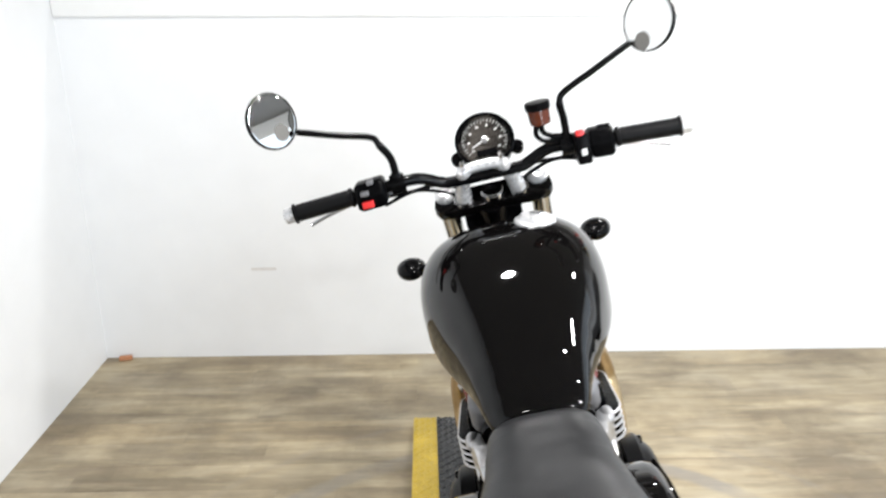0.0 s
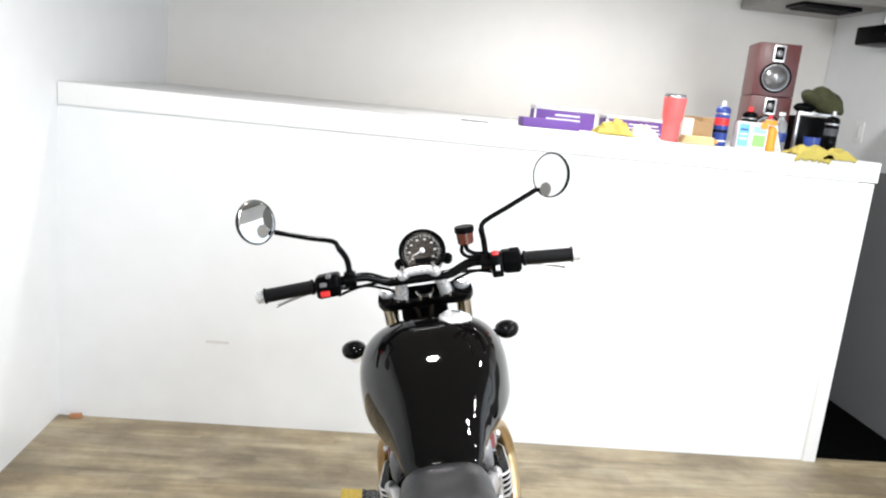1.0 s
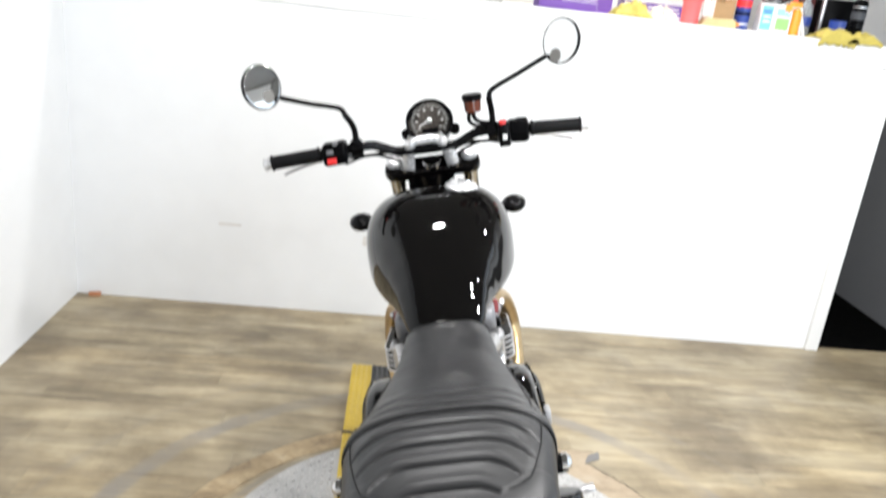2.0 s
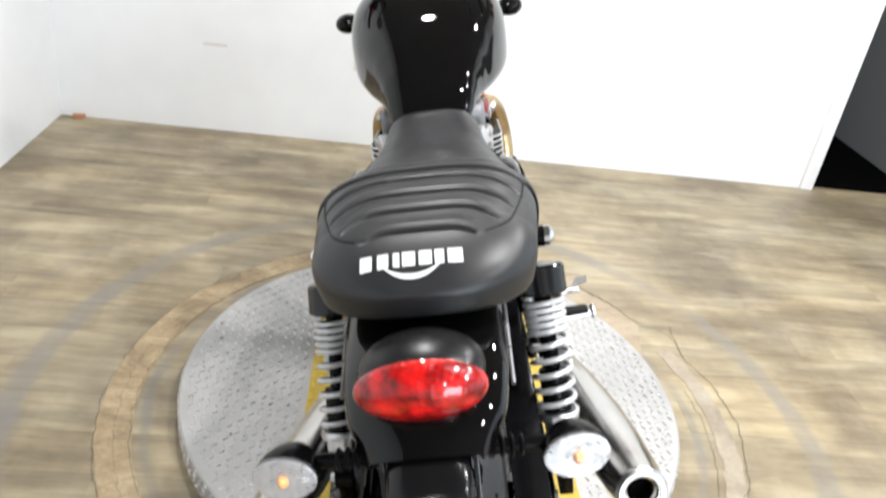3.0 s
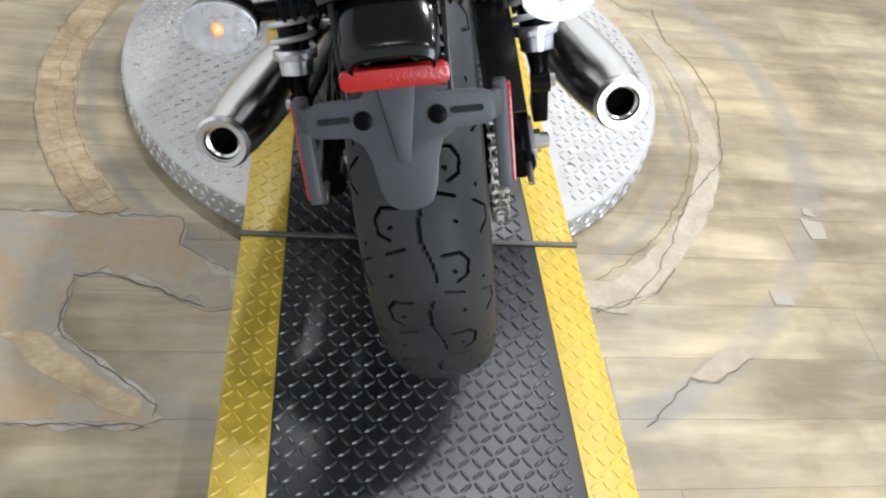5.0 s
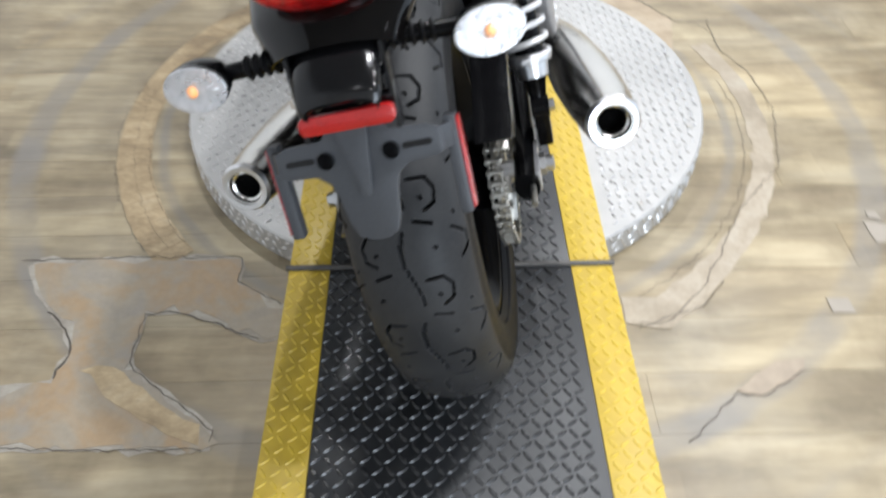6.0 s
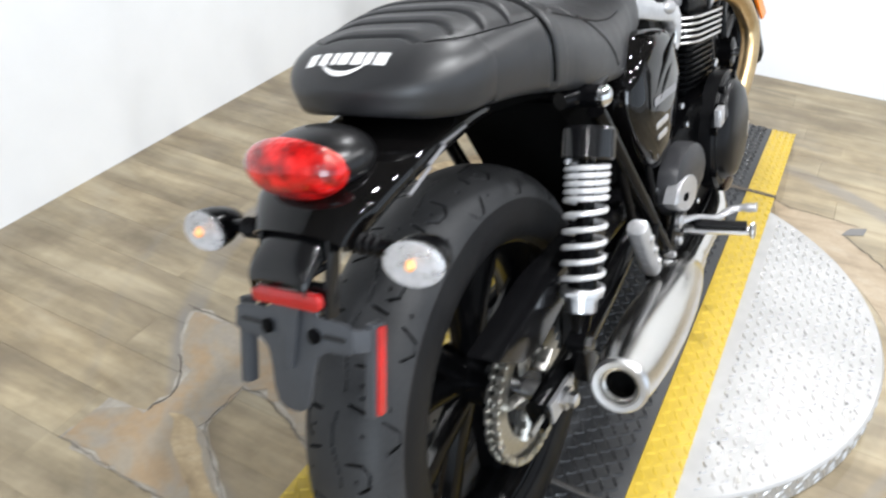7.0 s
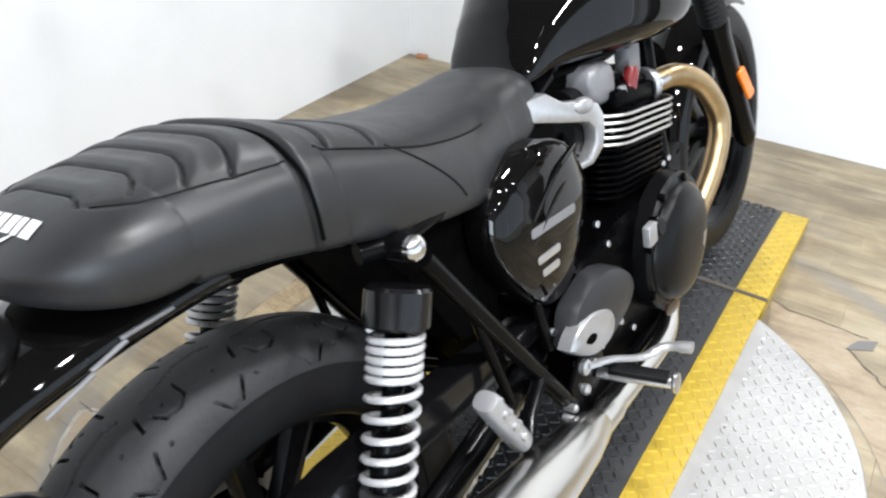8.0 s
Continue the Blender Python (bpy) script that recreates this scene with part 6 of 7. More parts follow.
# ---- things on the ledge ----
LEDGE = 1.44
CORAL = surface("coral_powder_coat", (0.85, 0.13, 0.13), 0.45, 0, 0.05, 200, 0.05)
PURPLE = surface("purple_card", (0.12, 0.045, 0.27), 0.5, 0, 0.15, 40, 0.02)
CLOTH = surface("yellow_microfibre", (0.45, 0.37, 0.085), 0.9, 0, 0.2, 200, 0.3)
CARD = surface("brown_cardboard", (0.38, 0.24, 0.12), 0.8, 0, 0.12, 60, 0.1)
WHITECARD = surface("white_card", (0.75, 0.75, 0.75), 0.6, 0, 0.05, 40, 0.02)
BLUE = surface("blue_plastic", (0.02, 0.05, 0.26), 0.35, 0, 0.15, 60, 0.02)
GREEN = surface("green_print", (0.25, 0.5, 0.15), 0.5, 0, 0.1, 40, 0.0)
VENEER = surface("dark_red_veneer", (0.09, 0.018, 0.018), 0.35, 0, 0.3, 30, 0.05, stretch=(6, 6, 1))
OLIVE = surface("olive_fabric", (0.04, 0.041, 0.014), 0.9, 0, 0.6, 60, 0.4)
ORANGE = surface("orange_plastic", (0.8, 0.3, 0.02), 0.45, 0, 0.1, 60, 0.0)
BOTTLE = clear("clear_bottle", (0.85, 0.9, 0.92), 0.08, 1.35, 0.8)


def at_ledge(x, y, turn=0):
    return pose(x, y, LEDGE + 0.001, 0, 0, turn)


t = thing("tumbler", "coral steel tumbler with a clear lid on the white ledge", "tumbler", at_ledge(1.0, 2.46))
part("cup", G().lathe([(0, 0.034), (0.003, 0.037), (0.085, 0.039), (0.1, 0.045), (0.185, 0.05), (0.19, 0.049)], (0, 0, 0), (0, 0, 1), 40), CORAL, t)
part("rim", G().lathe([(0.19, 0.0485), (0.197, 0.0485), (0.2, 0.047)], (0, 0, 0), (0, 0, 1), 40), ALLOY, t, "bare steel rim")
part("lid", G().lathe([(0.2, 0.046), (0.206, 0.044), (0.207, 0.02)], (0, 0, 0), (0, 0, 1), 32), BOTTLE, t, "clear lid")


def spray_can(x, y, h, r, body, band, cap_mat, label):
    c = thing("spray_can", label, "spray can", at_ledge(x, y), "cans on the ledge")
    part("can_body", G().lathe([(0, r * 0.92), (0.004, r), (h * 0.8, r), (h * 0.84, r * 0.93), (h * 0.88, r * 0.6)], (0, 0, 0), (0, 0, 1), 28), body, c)
    part("label_band", G().lathe([(h * 0.46, r * 1.012), (h * 0.62, r * 1.012)], (0, 0, 0), (0, 0, 1), 28, caps=False), band, c, "printed band")
    for k, (lo, hi) in enumerate(((0.1, 0.13), (0.3, 0.36), (0.7, 0.73))):
        part("label_line", G().lathe([(h * lo, r * 1.01), (h * hi, r * 1.01)], (0, 0, 0), (0, 0, 1), 28, caps=False), (WHITECARD, SATIN, ALLOY)[k], c)
    part("nozzle", G().lathe([(h * 0.87, r * 0.5), (h * 0.9, r * 0.32), (h, r * 0.3)], (0, 0, 0), (0, 0, 1), 16), cap_mat, c)


spray_can(1.245, 2.5, 0.2, 0.032, BLUE, REDSW, WHITECARD, "blue and red aerosol can with a white nozzle")
spray_can(1.765, 2.5, 0.205, 0.03, PLASTIC, BRACKET, ALLOY, "black and silver aerosol can")
spray_can(1.43, 2.62, 0.19, 0.034, PLASTIC, REDSW, REDSW, "black bottle with a red cap")
spray_can(1.5, 2.56, 0.16, 0.028, BOTTLE, REDSW, REDSW, "small clear bottle with a red trigger")
b = thing("water_bottle", "clear plastic water bottle", "bottle", at_ledge(1.565, 2.58))
part("bottle_body", G().lathe([(0, 0.028), (0.004, 0.031), (0.1, 0.031), (0.13, 0.026), (0.15, 0.012), (0.165, 0.011)], (0, 0, 0), (0, 0, 1), 28), BOTTLE, b)
part("bottle_label", G().lathe([(0.045, 0.0316), (0.085, 0.0316)], (0, 0, 0), (0, 0, 1), 28, caps=False), BLUE, b, "blue label")
part("bottle_cap", G().lathe([(0.163, 0.014), (0.178, 0.014)], (0, 0, 0), (0, 0, 1), 20), WHITECARD, b, "white cap")
b = thing("wipes_box", "blue, white and green printed wipes box", "box", at_ledge(1.365, 2.46, -6))
part("carton", G().box((0, 0, 0.06), (0.13, 0.075, 0.12)), WHITECARD, b, bevel=0.002)
part("blue_panel", G().box((-0.04, -0.0385, 0.06), (0.045, 0.002, 0.1)), surface("light_blue_print", (0.15, 0.45, 0.75), 0.5, 0, 0.1, 40, 0.0), b)
part("green_panel", G().box((0.03, -0.0385, 0.04), (0.055, 0.002, 0.05)), GREEN, b)
part("blue_panel", G().box((0.03, -0.0385, 0.088), (0.06, 0.002, 0.03)), surface("pale_blue_print", (0.3, 0.55, 0.8), 0.5, 0, 0.1, 40, 0.0), b)
part("yellow_star", G().prism([((0.024 if k % 2 else 0.013) * math.cos(0.4488 * k), (0.024 if k % 2 else 0.013) * math.sin(0.4488 * k)) for k in range(14)], pose(0.045, -0.0395, 0.108, 90, 0, 0), 0.0015), ORANGE, b, "orange printed star")
for k in range(3):
    part("text_bar", G().box((-0.04, -0.0402, 0.085 - 0.02 * k), (0.032, 0.001, 0.007)), WHITECARD if k else BLUE, b)
b = thing("open_carton", "open brown cardboard carton", "box", at_ledge(1.145, 2.52, 12))
for c, s in (((0, 0.04, 0.06), (0.1, 0.004, 0.12)), ((0.05, 0, 0.06), (0.004, 0.08, 0.12)), ((-0.05, 0, 0.055), (0.004, 0.08, 0.11)), ((0, -0.04, 0.05), (0.1, 0.004, 0.1))):
    part("carton_panel", G().box(c, s), CARD if c[0] >= 0 else WHITECARD, b, bevel=0.001)


def crumpled(name, x, y, w, d, h, mat, label, seed, drop=0.0, category="cloth"):
    """A heap of cloth; drop: how far its front hangs over the ledge."""
    g, n = G(), 22
    rows = []
    for j in range(n + 1):
        row = []
        for i in range(n + 1):
            u, v = i / n - 0.5, j / n - 0.5
            edge = max(0.0, 1 - (2 * abs(u)) ** 3) * max(0.0, 1 - (2 * abs(v)) ** 3)
            p = Vector((u * w + 0.02 * noise.noise(Vector((u * 5, v * 5, seed))), v * d + 0.02 * noise.noise(Vector((u * 5, v * 5, seed + 9))), 0))
            p.z = 0.004 + h * edge * (0.55 + 0.9 * abs(noise.noise(Vector((u * 4, v * 4, seed + 3)))))
            if drop and p.y < -d * 0.2:
                over = -d * 0.2 - p.y
                p.y = -d * 0.2 - min(over, 0.012)
                p.z -= max(0.0, over - 0.01) * drop * (0.6 + 0.8 * abs(noise.noise(Vector((u * 7, 2.0, seed)))))
            row.append(p)
        rows.append(row)
    g.loft(rows, caps=False, closed=False)
    ob = part(name, g, mat, None, angle=70, m=at_ledge(x, y))
    tagged(ob, label, category)
    ob.modifiers.new("thick", "SOLIDIFY").thickness = 0.003


crumpled("polishing_cloth", 0.76, 2.53, 0.17, 0.13, 0.075, CLOTH, "crumpled yellow microfibre cloth", 1.0)
crumpled("polishing_cloth", 0.9, 2.52, 0.12, 0.1, 0.06, surface("pale_cloth", (0.6, 0.55, 0.45), 0.9, 0, 0.2, 160, 0.3), "crumpled pale beige polishing cloth", 4.0)
f = thing("folded_cloth", "folded pale yellow cloth with an orange hem", "cloth", at_ledge(1.11, 2.43, -5))
for k in range(3):
    part("fold", G().prism([(x, y) for x, y in rounded(0.15 - 0.008 * k, 0.085 - 0.004 * k, 0.012)], pose(0.003 * k, 0.002 * k, 0.001 + 0.0115 * k), 0.011), surface("pale_yellow_microfibre", (0.62, 0.52, 0.27), 0.9, 0, 0.15, 200, 0.3), f, bevel=0.004)
part("hem", G().tube([(0.078, -0.04, 0.018), (0.08, 0.0, 0.02), (0.078, 0.04, 0.018)], 0.007, 8), ORANGE, f, "orange stitched hem")
crumpled("polishing_cloth", 1.62, 2.384, 0.17, 0.18, 0.06, CLOTH, "yellow cloth hanging over the ledge", 11.0, 0.75)
crumpled("polishing_cloth", 1.74, 2.378, 0.15, 0.15, 0.04, CLOTH, "yellow cloth hanging over the ledge", 15.0, 0.45)
b = thing("spray_bottle", "orange and yellow spray bottle", "bottle", at_ledge(1.455, 2.44))
part("bottle_body", G().lathe([(0, 0.022), (0.09, 0.024), (0.11, 0.012)], (0, 0, 0), (0, 0, 1), 20), ORANGE, b)
part("trigger", G().box((-0.01, 0, 0.125), (0.05, 0.018, 0.022)), ORANGE, b, bevel=0.004)
for x, y, tilt in ((1.49, 2.44, 14), (1.505, 2.435, 20)):
    solid("paint_brush", G().tube([(0, 0, 0), (0, 0, 0.09)], 0.006, 8).tube([(0, 0, 0.09), (0, 0, 0.12)], 0.008, 8), WHITECARD, "small white-handled detailing brush", "brush", pose(x, y, LEDGE + 0.003, 0, -tilt, 0))
solid("plastic_tub", G().lathe([(0, 0.03), (0.075, 0.036), (0.08, 0.036), (0.08, 0.032)], (0, 0, 0), (0, 0, 1), 28), BLUE, "small blue plastic tub", "tub", at_ledge(1.665, 2.47))
for x, w, h, y in ((0.6, 0.3, 0.1, 2.86), (0.985, 0.36, 0.085, 2.86)):
    b = thing("flat_carton", "long clear-lidded carton with a purple and white print", "box", at_ledge(x, y, -3), "purple cartons")
    part("carton", G().box((0, 0, h * 0.4), (w, 0.16, h * 0.8)), PURPLE, b, bevel=0.002)
    part("clear_lid", G().box((0, 0, h * 0.91), (w * 1.01, 0.165, h * 0.18)), surface("pale_clear_lid", (0.6, 0.59, 0.63), 0.15, 0, 0.1, 40, 0.02), b, "pale clear plastic lid", bevel=0.004)
    for k in range(3):
        part("printed_stripe", G().box((-w * 0.1 + 0.02 * k, -0.0812, h * (0.2 + 0.2 * k)), (w * (0.7 - 0.15 * k), 0.0015, h * 0.08)), WHITECARD, b, "pale printed stripe")
    for e in (-1, 1):
        part("end_flap", G().box((e * w * 0.49, -0.0815, h * 0.4), (w * 0.03, 0.002, h * 0.76)), WHITECARD, b, "white end flap")
solid("purple_sheet", G().box((0, 0, 0.02), (0.26, 0.12, 0.04)), PURPLE, "low flat purple card carton", "box", at_ledge(0.48, 2.6, 2), bevel=0.002)
solid("pen", G().tube([(-0.06, 0, 0.004), (0.06, 0, 0.004)], 0.003, 8), GREYCAST, "grey pen lying on the ledge", "pen", at_ledge(0.12, 2.42))


CONE = surface("grey_cone", (0.22, 0.22, 0.225), 0.3, 0.7, 0.15, 130, 0.05)


def speaker(z, label):
    s = thing("loudspeaker", label, "speaker", pose(1.63, 2.9, z, 0, 0, -14), "stacked speakers")
    part("cabinet", G().box((0, 0, 0.127), (0.195, 0.24, 0.25)), VENEER, s, bevel=0.004)
    part("woofer", G().lathe([(0, 0.07), (0.006, 0.07), (0.007, 0.06), (0.0, 0.054), (0.006, 0.048), (0.018, 0.038), (0.026, 0.022), (0.029, 0.002)], (0, -0.121, 0.09), (0, -1, 0), 36), CONE, s, "grey woofer cone")
    part("woofer_ring", G().tube([(0.068 * math.cos(2 * math.pi * k / 32), -0.127, 0.09 + 0.068 * math.sin(2 * math.pi * k / 32)) for k in range(33)], 0.005, 8), PLASTIC, s, "black cone surround")
    part("tweeter_plate", G().prism(rounded(0.055, 0.078, 0.006), pose(0, -0.1205, 0.205, 90, 0, 0), 0.004), ALLOY, s, "silver tweeter plate", bevel=0.001)
    part("tweeter_panel", G().prism(rounded(0.04, 0.062, 0.004), pose(0, -0.1245, 0.205, 90, 0, 0), 0.002), PLASTIC, s, "black tweeter panel")
    part("tweeter", G().lathe([(0.006, 0.016), (0.008, 0.013), (0.009, 0.006), (0.01, 0.001)], (0, -0.1205, 0.205), (0, -1, 0), 20), CONE, s, "grey tweeter dome")


speaker(LEDGE + 0.001, "dark red wooden bookshelf speaker, lower of two")
speaker(LEDGE + 0.253, "dark red wooden bookshelf speaker, upper of two")
r = thing("stereo_rack", "black stereo unit in a silver frame", "stereo", at_ledge(1.78, 2.72, -10))
part("rack_body", G().box((0, 0, 0.09), (0.16, 0.18, 0.17)), PLASTIC, r, bevel=0.004)
for x in (-0.085, 0.085):
    part("rack_side", G().box((x, -0.08, 0.092), (0.012, 0.03, 0.184)), ALLOY, r, bevel=0.002)
part("rack_top", G().box((0, -0.08, 0.187), (0.18, 0.03, 0.012)), ALLOY, r, bevel=0.002)
bag = G().ball((0, 0, 0.055), (0.12, 0.08, 0.055), pose(0, 0, 0, 0, 20, 0), 48, 28)
bag.v = [tuple(Vector((x * (1 + 0.5 * k), y * (1 + 0.5 * k), max(0.0, z * (1 + 0.9 * k))))) for x, y, z, k in ((*p, 0.4 * noise.noise(Vector(p) * 13) + 0.08 * noise.noise(Vector(p) * 40)) for p in bag.v)]
solid("cloth_bag", bag, OLIVE, "olive and black fabric bag on the stereo", "bag", pose(1.82, 2.7, LEDGE + 0.195))
solid("beanie_hat", G().ball((0, 0, 0.02), (0.05, 0.05, 0.025), None, 20, 10), PLASTIC, "small black knitted hat on the stereo", "hat", pose(1.73, 2.7, LEDGE + 0.194))
p = thing("light_switch", "white wall switch plate", "switch", pose(2.5, 3.43, 1.57, 0, 0, -90))
part("plate", G().box((0, -0.004, 0), (0.08, 0.008, 0.12)), TRIM, p, bevel=0.002)
part("rocker", G().box((0, -0.009, 0), (0.03, 0.005, 0.06)), WHITECARD, p, bevel=0.001)
pr = thing("projector", "black box projector hanging from the ceiling", "projector", pose(2.44, 3.3, 2.1))
part("projector_body", G().box((0, 0, 0), (0.17, 0.26, 0.1)), PLASTIC, pr, bevel=0.012)
part("projector_lens", G().lathe([(0, 0.04), (0.03, 0.04), (0.03, 0.03), (0.02, 0.02)], (-0.04, -0.13, 0), (0, -1, 0), 24), GLOSS, pr, "dark lens")
part("projector_mount", G().tube([(0, 0.0, 0.06), (0, 0, CEIL - 2.09)], 0.02, 12), ALLOY, pr)
v = thing("ceiling_vent", "dark slotted ceiling vent", "vent", pose(2.13, 3.42, 2.24))
part("vent_frame", G().box((0, 0, -0.012), (0.34, 0.2, 0.022)), SATIN, v, bevel=0.004)
for k in range(5):
    part("slat", G().box((0, -0.08 + 0.04 * k, -0.026), (0.3, 0.012, 0.006)), PLASTIC, v)
solid("ceiling_duct", G().box((2.16, 3.55, 2.33), (0.6, 0.66, 0.18)), surface("duct_grey", (0.3, 0.29, 0.27), 0.5, 0.3, 0.1, 20, 0.02), "grey boxed ceiling duct", "duct", bevel=0.006)
solid("wood_prop", G().box((2.0, 2.75, 0.096), (0.03, 0.3, 0.18)), surface("dark_brown_board", (0.1, 0.07, 0.045), 0.7, 0, 0.2, 30, 0.1), "short dark brown board", "board", bevel=0.003)
for lx, ly, share in LAMPS:
    d = thing("ceiling_light", "round white surface-mounted ceiling light", "ceiling light", pose(lx, ly, CEIL), "ceiling lights")
    part("housing", G().lathe([(0, 0.075), (-0.03, 0.075), (-0.036, 0.07), (-0.036, 0.062), (-0.03, 0.06)], (0, 0, 0), (0, 0, 1), 36, caps=False), TRIM, d)
    part("diffuser", G().lathe([(-0.03, 0.06), (-0.031, 0.055)], (0, 0, 0), (0, 0, 1), 36), LAMPGLASS, d, "lit diffuser")
# frame for the added fill light on the right, out of view
w = thing("unseen_window", "wide white shopfront window frame, unseen, added to light the right side", "window", pose(RIGHT, -0.48, 1.27), kind="structure")
for c, d in (((0.05, 0, 0.975), (0.06, 5.48, 0.05)), ((0.05, 0, -0.975), (0.06, 5.48, 0.05)), ((0.05, -2.715, 0), (0.06, 0.05, 1.9)), ((0.05, 2.715, 0), (0.06, 0.05, 1.9)), ((0.05, -0.9, 0), (0.05, 0.04, 1.9)), ((0.05, 0.9, 0), (0.05, 0.04, 1.9))):
    part("window_frame", G().box(c, d), TRIM, w, bevel=0.003)
w = thing("door_1", "white framed glazed double door letting daylight in", "door", pose(1.6, REAR, 0.98), kind="structure")
for c, d in (((0, -0.05, 0.87), (1.55, 0.06, 0.06)), ((0, -0.05, -0.87), (1.55, 0.06, 0.06)), ((-0.75, -0.05, 0), (0.05, 0.06, 1.68)), ((0.75, -0.05, 0), (0.05, 0.06, 1.68)), ((0, -0.05, 0), (0.06, 0.05, 1.68))):
    part("door_frame", G().box(c, d), TRIM, w, bevel=0.003)
# marks low on the back wall
for x, z, wd, h in ((-0.92, 0.385, 0.1, 0.012), (-0.3, 0.36, 0.05, 0.05)):
    solid("wall_scuff", G().prism([(px * (1 + 0.2 * math.sin(7 * px * 40)), py) for px, py in rounded(wd, h, min(wd, h) * 0.4)], pose(x, BACK - 0.0006, z, 90, 0, 0), 0.0006), surface("wall_scuff_grey", (0.66, 0.64, 0.62), 0.7, 0, 0.1, 60, 0.0), "faint grey scuff on the white wall", "scuff", kind="structure")
solid("corner_chip", G().box((0, 0, 0.008), (0.05, 0.02, 0.016)), surface("terracotta_chip", (0.45, 0.2, 0.1), 0.8, 0, 0.2, 60, 0.1), "small brown chip in the corner of the floor", "debris", pose(-1.5, 2.34, 0.001, 0, 0, 12), bevel=0.003)

# ---- floor: bare patches, cracks and planks ----
def flat_patch(name, outline, z, thick, mat, label, jag=0.006, seed=0.0):
    """A flat sheet whose outline is roughened."""
    pts = []
    for (x0, y0), (x1, y1) in zip(outline, outline[1:] + outline[:1]):
        n = max(1, int(math.hypot(x1 - x0, y1 - y0) / 0.025))
        for k in range(n):
            t = k / n
            x, y = x0 + (x1 - x0) * t, y0 + (y1 - y0) * t
            pts.append((x + jag * noise.noise(Vector((x * 30, y * 30, seed))), y + jag * noise.noise(Vector((x * 30, y * 30, seed + 5)))))
    return solid(name, G().prism(pts, pose(0, 0, z), thick), mat, label, "floor patch", kind="structure")


def grown(outline, d):
    """The outline pushed out by d."""
    n = len(outline)
    turn = sum(outline[i][0] * outline[(i + 1) % n][1] - outline[(i + 1) % n][0] * outline[i][1] for i in range(n))
    out = []
    for i, (x, y) in enumerate(outline):
        (xa, ya), (xb, yb) = outline[i - 1], outline[(i + 1) % n]
        dx, dy = xb - xa, yb - ya
        k = (1 if turn > 0 else -1) / max(1e-6, math.hypot(dx, dy))
        out.append((x + d * dy * k, y - d * dx * k))
    return out


def arc(r, a0, a1, n=40):
    return [(DISC.x + r * math.cos(radians(a0 + (a1 - a0) * k / n)), DISC.y + r * math.sin(radians(a0 + (a1 - a0) * k / n))) for k in range(n + 1)]


PEEL = stained("peeled_subfloor", ((0.27, 0.245, 0.215), (0.325, 0.28, 0.215), (0.36, 0.255, 0.15), (0.325, 0.27, 0.2)), 1.0, 5.0, 0.3)
PLYJOINT = surface("ply_joint", (0.3, 0.22, 0.13), 0.8, 0, 0.2, 60, 0.0)
BAND = stained("bare_ply_band", ((0.22, 0.16, 0.095), (0.38, 0.285, 0.165), (0.47, 0.36, 0.215), (0.53, 0.43, 0.285)))
FAINT = stained("pale_worn_band", ((0.27, 0.225, 0.165), (0.34, 0.287, 0.215), (0.38, 0.325, 0.25), (0.41, 0.365, 0.295)), 1.0, 9.0, 0.4)
flat_patch("bare_band", arc(0.815, 108, 222) + arc(0.735, 222, 108), 0.0008, 0.0008, BAND, "curved band of bare plywood worn through the laminate", 0.004, 1)
flat_patch("bare_band", arc(0.812, -62, 22) + arc(0.76, 22, -62), 0.0008, 0.0004, FAINT, "curved band of worn pale laminate", 0.01, 2)
TORN = [(-0.876, 0.096), (-0.83, 0.116), (-0.66, 0.114), (-0.503, 0.112), (-0.434, 0.112), (-0.431, 0.042), (-0.33, -0.029), (-0.32, -0.1), (-0.36, -0.112), (-0.47, -0.06), (-0.55, -0.034), (-0.6, -0.039), (-0.603, -0.085), (-0.599, -0.165), (-0.56, -0.196), (-0.491, -0.244), (-0.423, -0.301), (-0.419, -0.34), (-0.525, -0.339), (-0.708, -0.333), (-0.832, -0.327), (-0.829, -0.278), (-0.825, -0.206), (-0.733, -0.192), (-0.72, -0.12), (-0.77, -0.046), (-0.807, -0.02), (-0.835, 0.02)]
flat_patch("bare_patch", [(0.314, 1.37), (0.36, 1.349), (0.5, 1.347), (0.56, 1.337), (0.52, 1.27), (0.57, 1.22), (0.625, 1.165), (0.69, 1.06)] + arc(0.7, 22, 62, 12), 0.0006, 0.0005, stained("tan_worn_board", ((0.25, 0.195, 0.135), (0.36, 0.285, 0.195), (0.4, 0.32, 0.225), (0.42, 0.355, 0.265)), 2.4, 5.0, 0.4), "patch of tan worn board inside a crack", 0.003, 12)
RIM = stained("torn_rim", ((0.27, 0.24, 0.2), (0.36, 0.325, 0.275), (0.41, 0.375, 0.32), (0.45, 0.42, 0.37)))
flat_patch("torn_edge", grown(TORN, 0.004), 0.0008, 0.0004, RIM, "pale torn edge of the laminate", 0.014, 8)
flat_patch("bare_patch", grown(TORN, -0.006), 0.0014, 0.0008, PEEL, "patch of bare brown subfloor where laminate is torn away", 0.026, 3)
flat_patch("bare_splinter", [(-0.685, -0.165), (-0.63, -0.165), (-0.54, -0.235), (-0.45, -0.295), (-0.44, -0.33), (-0.5, -0.31), (-0.6, -0.25)], 0.0024, 0.0006, BAND, "pale splintered tongue of bare plywood", 0.012, 9)
flat_patch("bare_patch", [(0.512, -0.244), (0.55, -0.21), (0.6, -0.179), (0.657, -0.18), (0.65, -0.2), (0.59, -0.235), (0.547, -0.256)], 0.0014, 0.0006, surface("torn_laminate", (0.33, 0.27, 0.205), 0.7, 0, 0.2, 40, 0.1), "small torn piece of laminate", 0.01, 4)
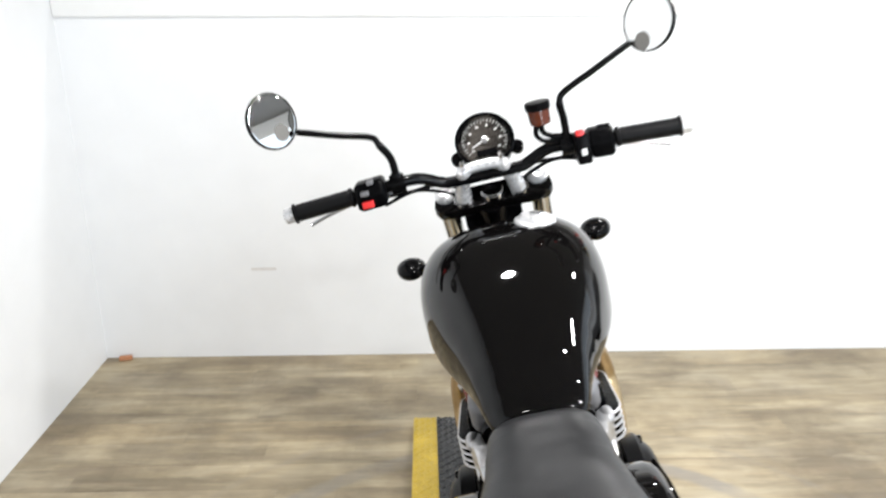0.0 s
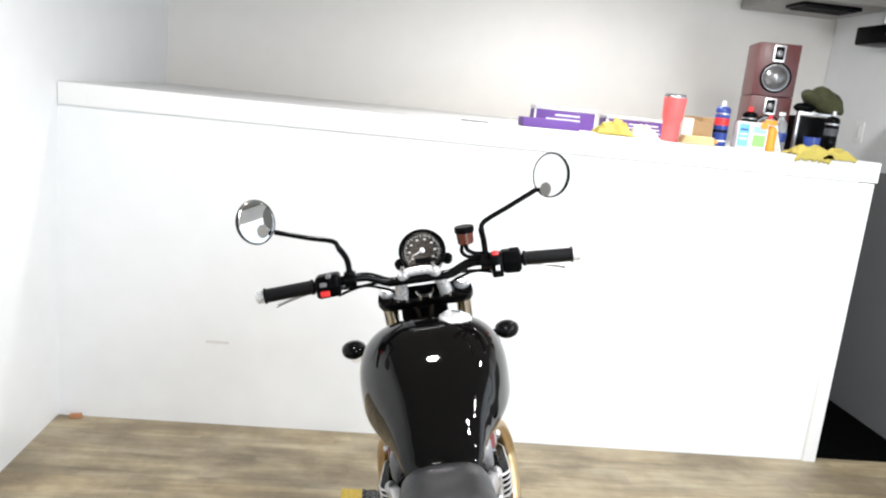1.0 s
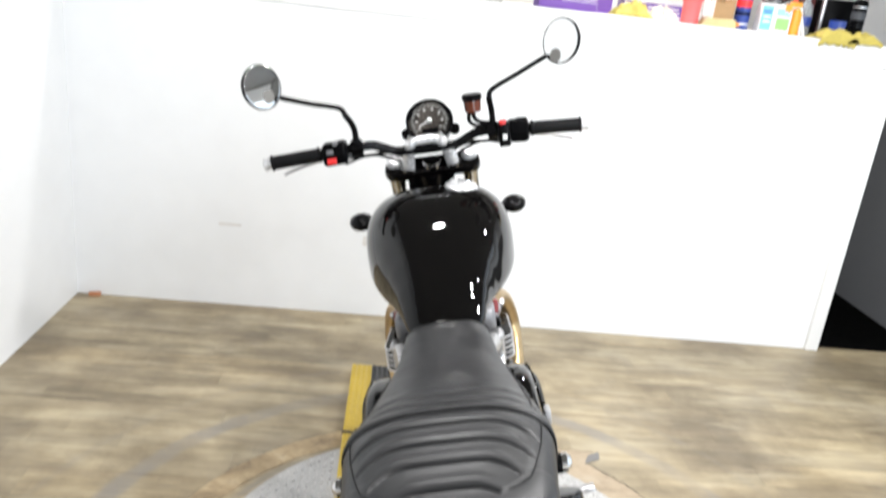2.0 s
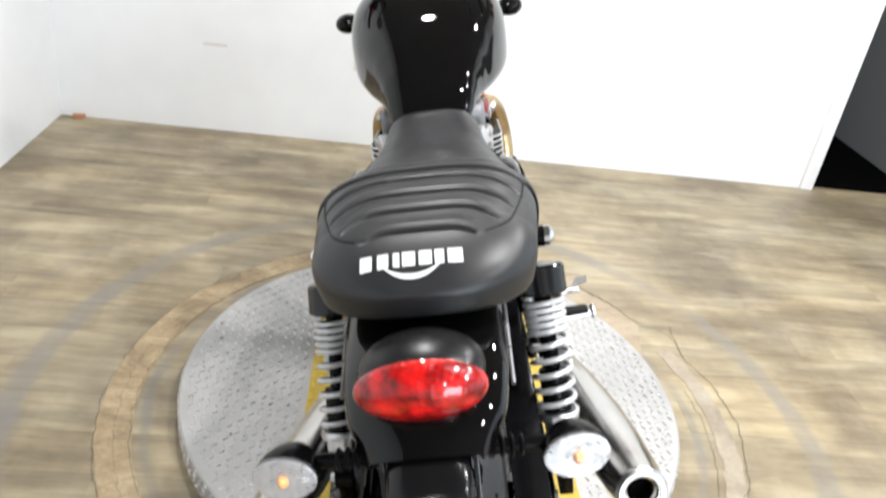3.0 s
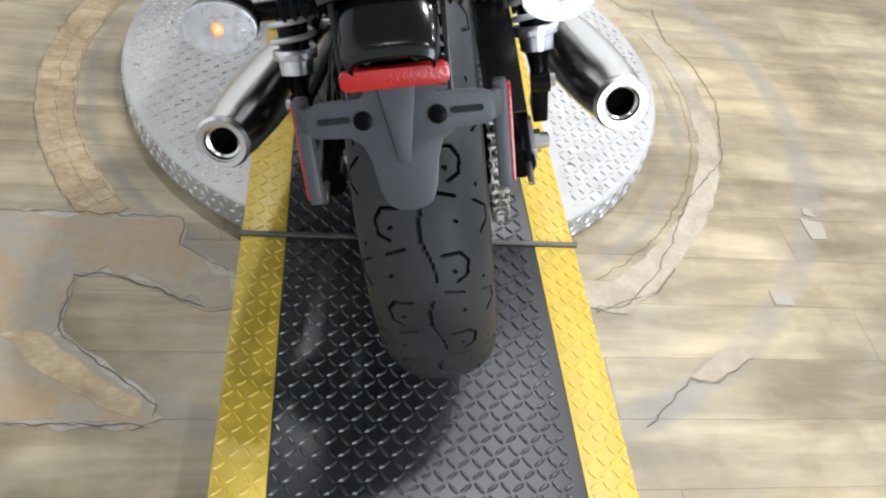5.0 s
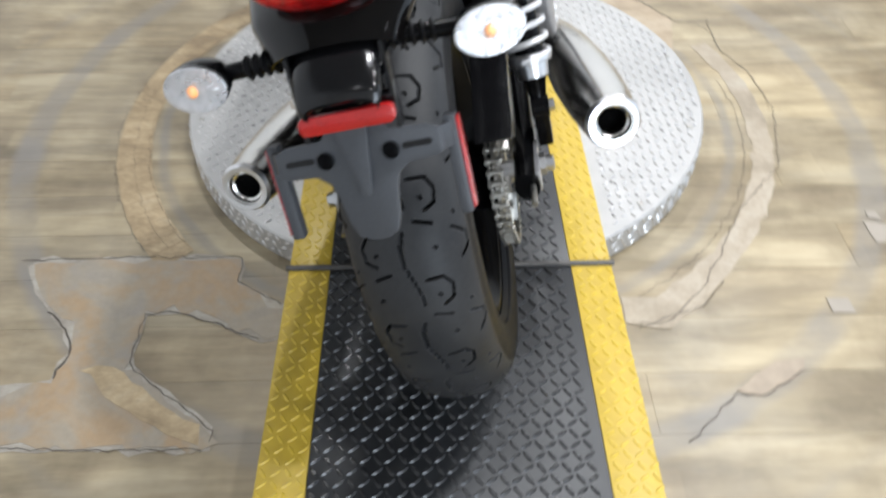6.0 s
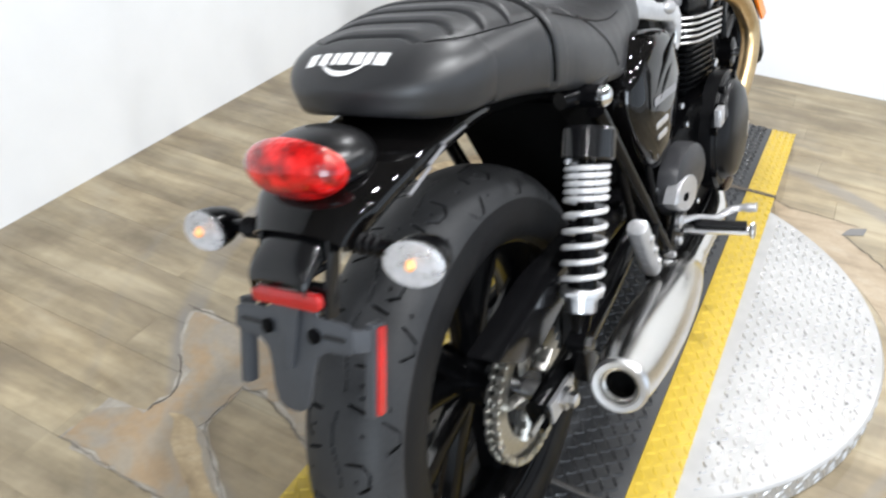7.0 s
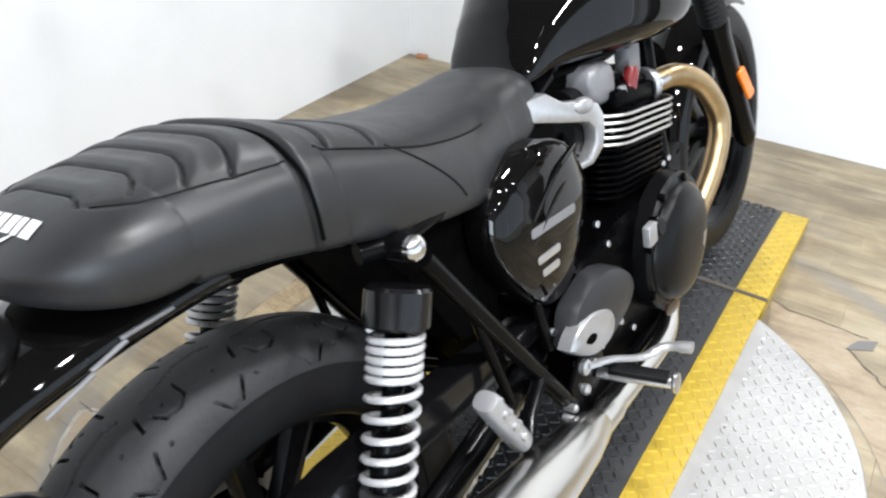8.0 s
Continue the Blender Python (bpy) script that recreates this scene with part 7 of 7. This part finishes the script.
flat_patch("bare_patch", [(0.34, -0.09), (0.42, -0.1), (0.5, -0.04), (0.56, 0.03), (0.53, 0.05), (0.42, -0.02), (0.34, -0.02)], 0.0014, 0.0006, FAINT, "patch of worn pale laminate", 0.01, 5)
for x, y, w, h in ((0.935, 0.15, 0.045, 0.06), (0.938, 0.206, 0.028, 0.025), (0.772, -0.05, 0.045, 0.04)):
    flat_patch("laminate_chip", [(x - w / 2, y - h / 2), (x + w / 2, y - h / 2), (x + w / 2, y + h / 2), (x - w / 2, y + h / 2)], 0.0014, 0.001, surface("pale_chip", (0.3, 0.265, 0.22), 0.6, 0, 0.1, 40, 0.05), "pale chip lifted from the laminate", 0.01, 6)


for k in range(42):
    a = 110.5 + 2.65 * k + 0.5 * math.sin(5 * k)
    r0, r1 = 0.737, 0.813
    p, q = (Vector((DISC.x + r * math.cos(radians(a)), DISC.y + r * math.sin(radians(a)), 0.0022)) for r in (r0, r1))
    solid("band_joint", G().tube([p, q], 0.0008, 6, flat=0.2), PLYJOINT, "thin dark joint across the bare band", "joint", kind="structure")


def crack(points, width, seed, z=0.0026):
    pts = []
    for (x0, y0), (x1, y1) in zip(points, points[1:]):
        n = max(2, int(math.hypot(x1 - x0, y1 - y0) / 0.012))
        for k in range(n):
            x, y = x0 + (x1 - x0) * k / n, y0 + (y1 - y0) * k / n
            pts.append((x + 0.008 * noise.noise(Vector((x * 45, y * 45, seed))), y + 0.008 * noise.noise(Vector((x * 45, y * 45, seed + 3))), z))
    ws = [0.6 * width * (0.45 + 0.9 * abs(noise.noise(Vector((p[0] * 60, p[1] * 60, seed))))) for p in pts]
    solid("floor_crack", G().tube(pts, ws, 6, flat=0.25), CRACK, "dark ragged crack in the laminate", "crack", kind="structure")


crack([(-0.9, 0.112), (-0.66, 0.114), (-0.503, 0.112), (-0.434, 0.112), (-0.431, 0.042), (-0.33, -0.029)], 0.0022, 1)
crack([(-0.6, -0.165), (-0.603, -0.085), (-0.6, -0.039), (-0.55, -0.034), (-0.47, -0.06), (-0.36, -0.112)], 0.003, 2)
crack([(-0.84, -0.327), (-0.708, -0.333), (-0.525, -0.339), (-0.42, -0.34)], 0.0025, 3)
crack([(-0.735, -0.192), (-0.72, -0.12), (-0.77, -0.046), (-0.81, -0.02)], 0.005, 4)
crack([(-0.6, -0.165), (-0.56, -0.196), (-0.491, -0.244), (-0.42, -0.302), (-0.418, -0.34)], 0.0022, 5)
crack([(0.792, 1.067), (0.785, 0.9), (0.835, 0.78), (0.848, 0.61), (0.79, 0.382), (0.655, 0.234), (0.577, 0.108), (0.521, 0.017), (0.432, -0.075), (0.345, -0.1)], 0.0024, 6)
crack(arc(0.742, -60, 10, 16), 0.0016, 7)
crack([(0.312, 1.375), (0.36, 1.352), (0.43, 1.352), (0.5, 1.35), (0.572, 1.34)], 0.0036, 8)
crack([(0.52, 1.274), (0.57, 1.222), (0.625, 1.168), (0.698, 1.05)], 0.0046, 9)
crack([(0.698, 1.05), (0.76, 1.03), (0.8, 0.96)], 0.0018, 10)
crack([(0.4, -0.345), (0.512, -0.246), (0.547, -0.256), (0.6, -0.23), (0.66, -0.19)], 0.0026, 11)
crack([(0.36, -0.09), (0.5, -0.045), (0.565, 0.03)], 0.002, 12)
crack(arc(0.74, 120, 222, 20), 0.0012, 13)
crack(arc(0.775, 112, 220, 24), 0.0009, 15)
crack(arc(0.83, 92, 116, 10), 0.0034, 16)
crack(arc(0.735, 96, 112, 8), 0.002, 17)
crack(arc(0.818, 110, 218, 20), 0.0012, 14)
flat_patch("laminate_chip", [(0.512, 1.27), (0.535, 1.322), (0.578, 1.345), (0.572, 1.3)], 0.0014, 0.001, surface("grey_chip", (0.17, 0.165, 0.16), 0.7, 0, 0.1, 40, 0.05), "grey triangular chip in the laminate", 0.003, 7)

floor = tagged(new("floor"), "worn oak-look laminate planks", "floor", kind="structure")
PW, PL, GAP = 0.128, 1.21, 0.0004
plank_meshes = {}


def plank_mesh(length):
    key = round(length, 3)
    if key not in plank_meshes:
        me = G().box((0, 0, -0.006), (length - GAP, PW - GAP, 0.012)).mesh("plank", 0.00025, segments=1)
        me.materials.append(FLOOR)
        plank_meshes[key] = me
    return plank_meshes[key]


row = 0
y = BACK - PW / 2
while y > REAR:
    x = LEFT - (row * 0.47 % 1.0) * PL
    while x < RIGHT:
        a, b = max(x, LEFT), min(x + PL, RIGHT)
        if b - a > 0.004:
            ob = new("plank", plank_mesh(b - a))
            ob.parent = floor
            ob.location = ((a + b) / 2, y, 0)
        x += PL
    y -= PW
    row += 1
y = BACK + PW / 2
while y < FAR:
    ob = new("plank", plank_mesh(RIGHT - 1.93))
    ob.parent = floor
    ob.location = ((RIGHT + 1.93) / 2, y, 0)
    y += PW
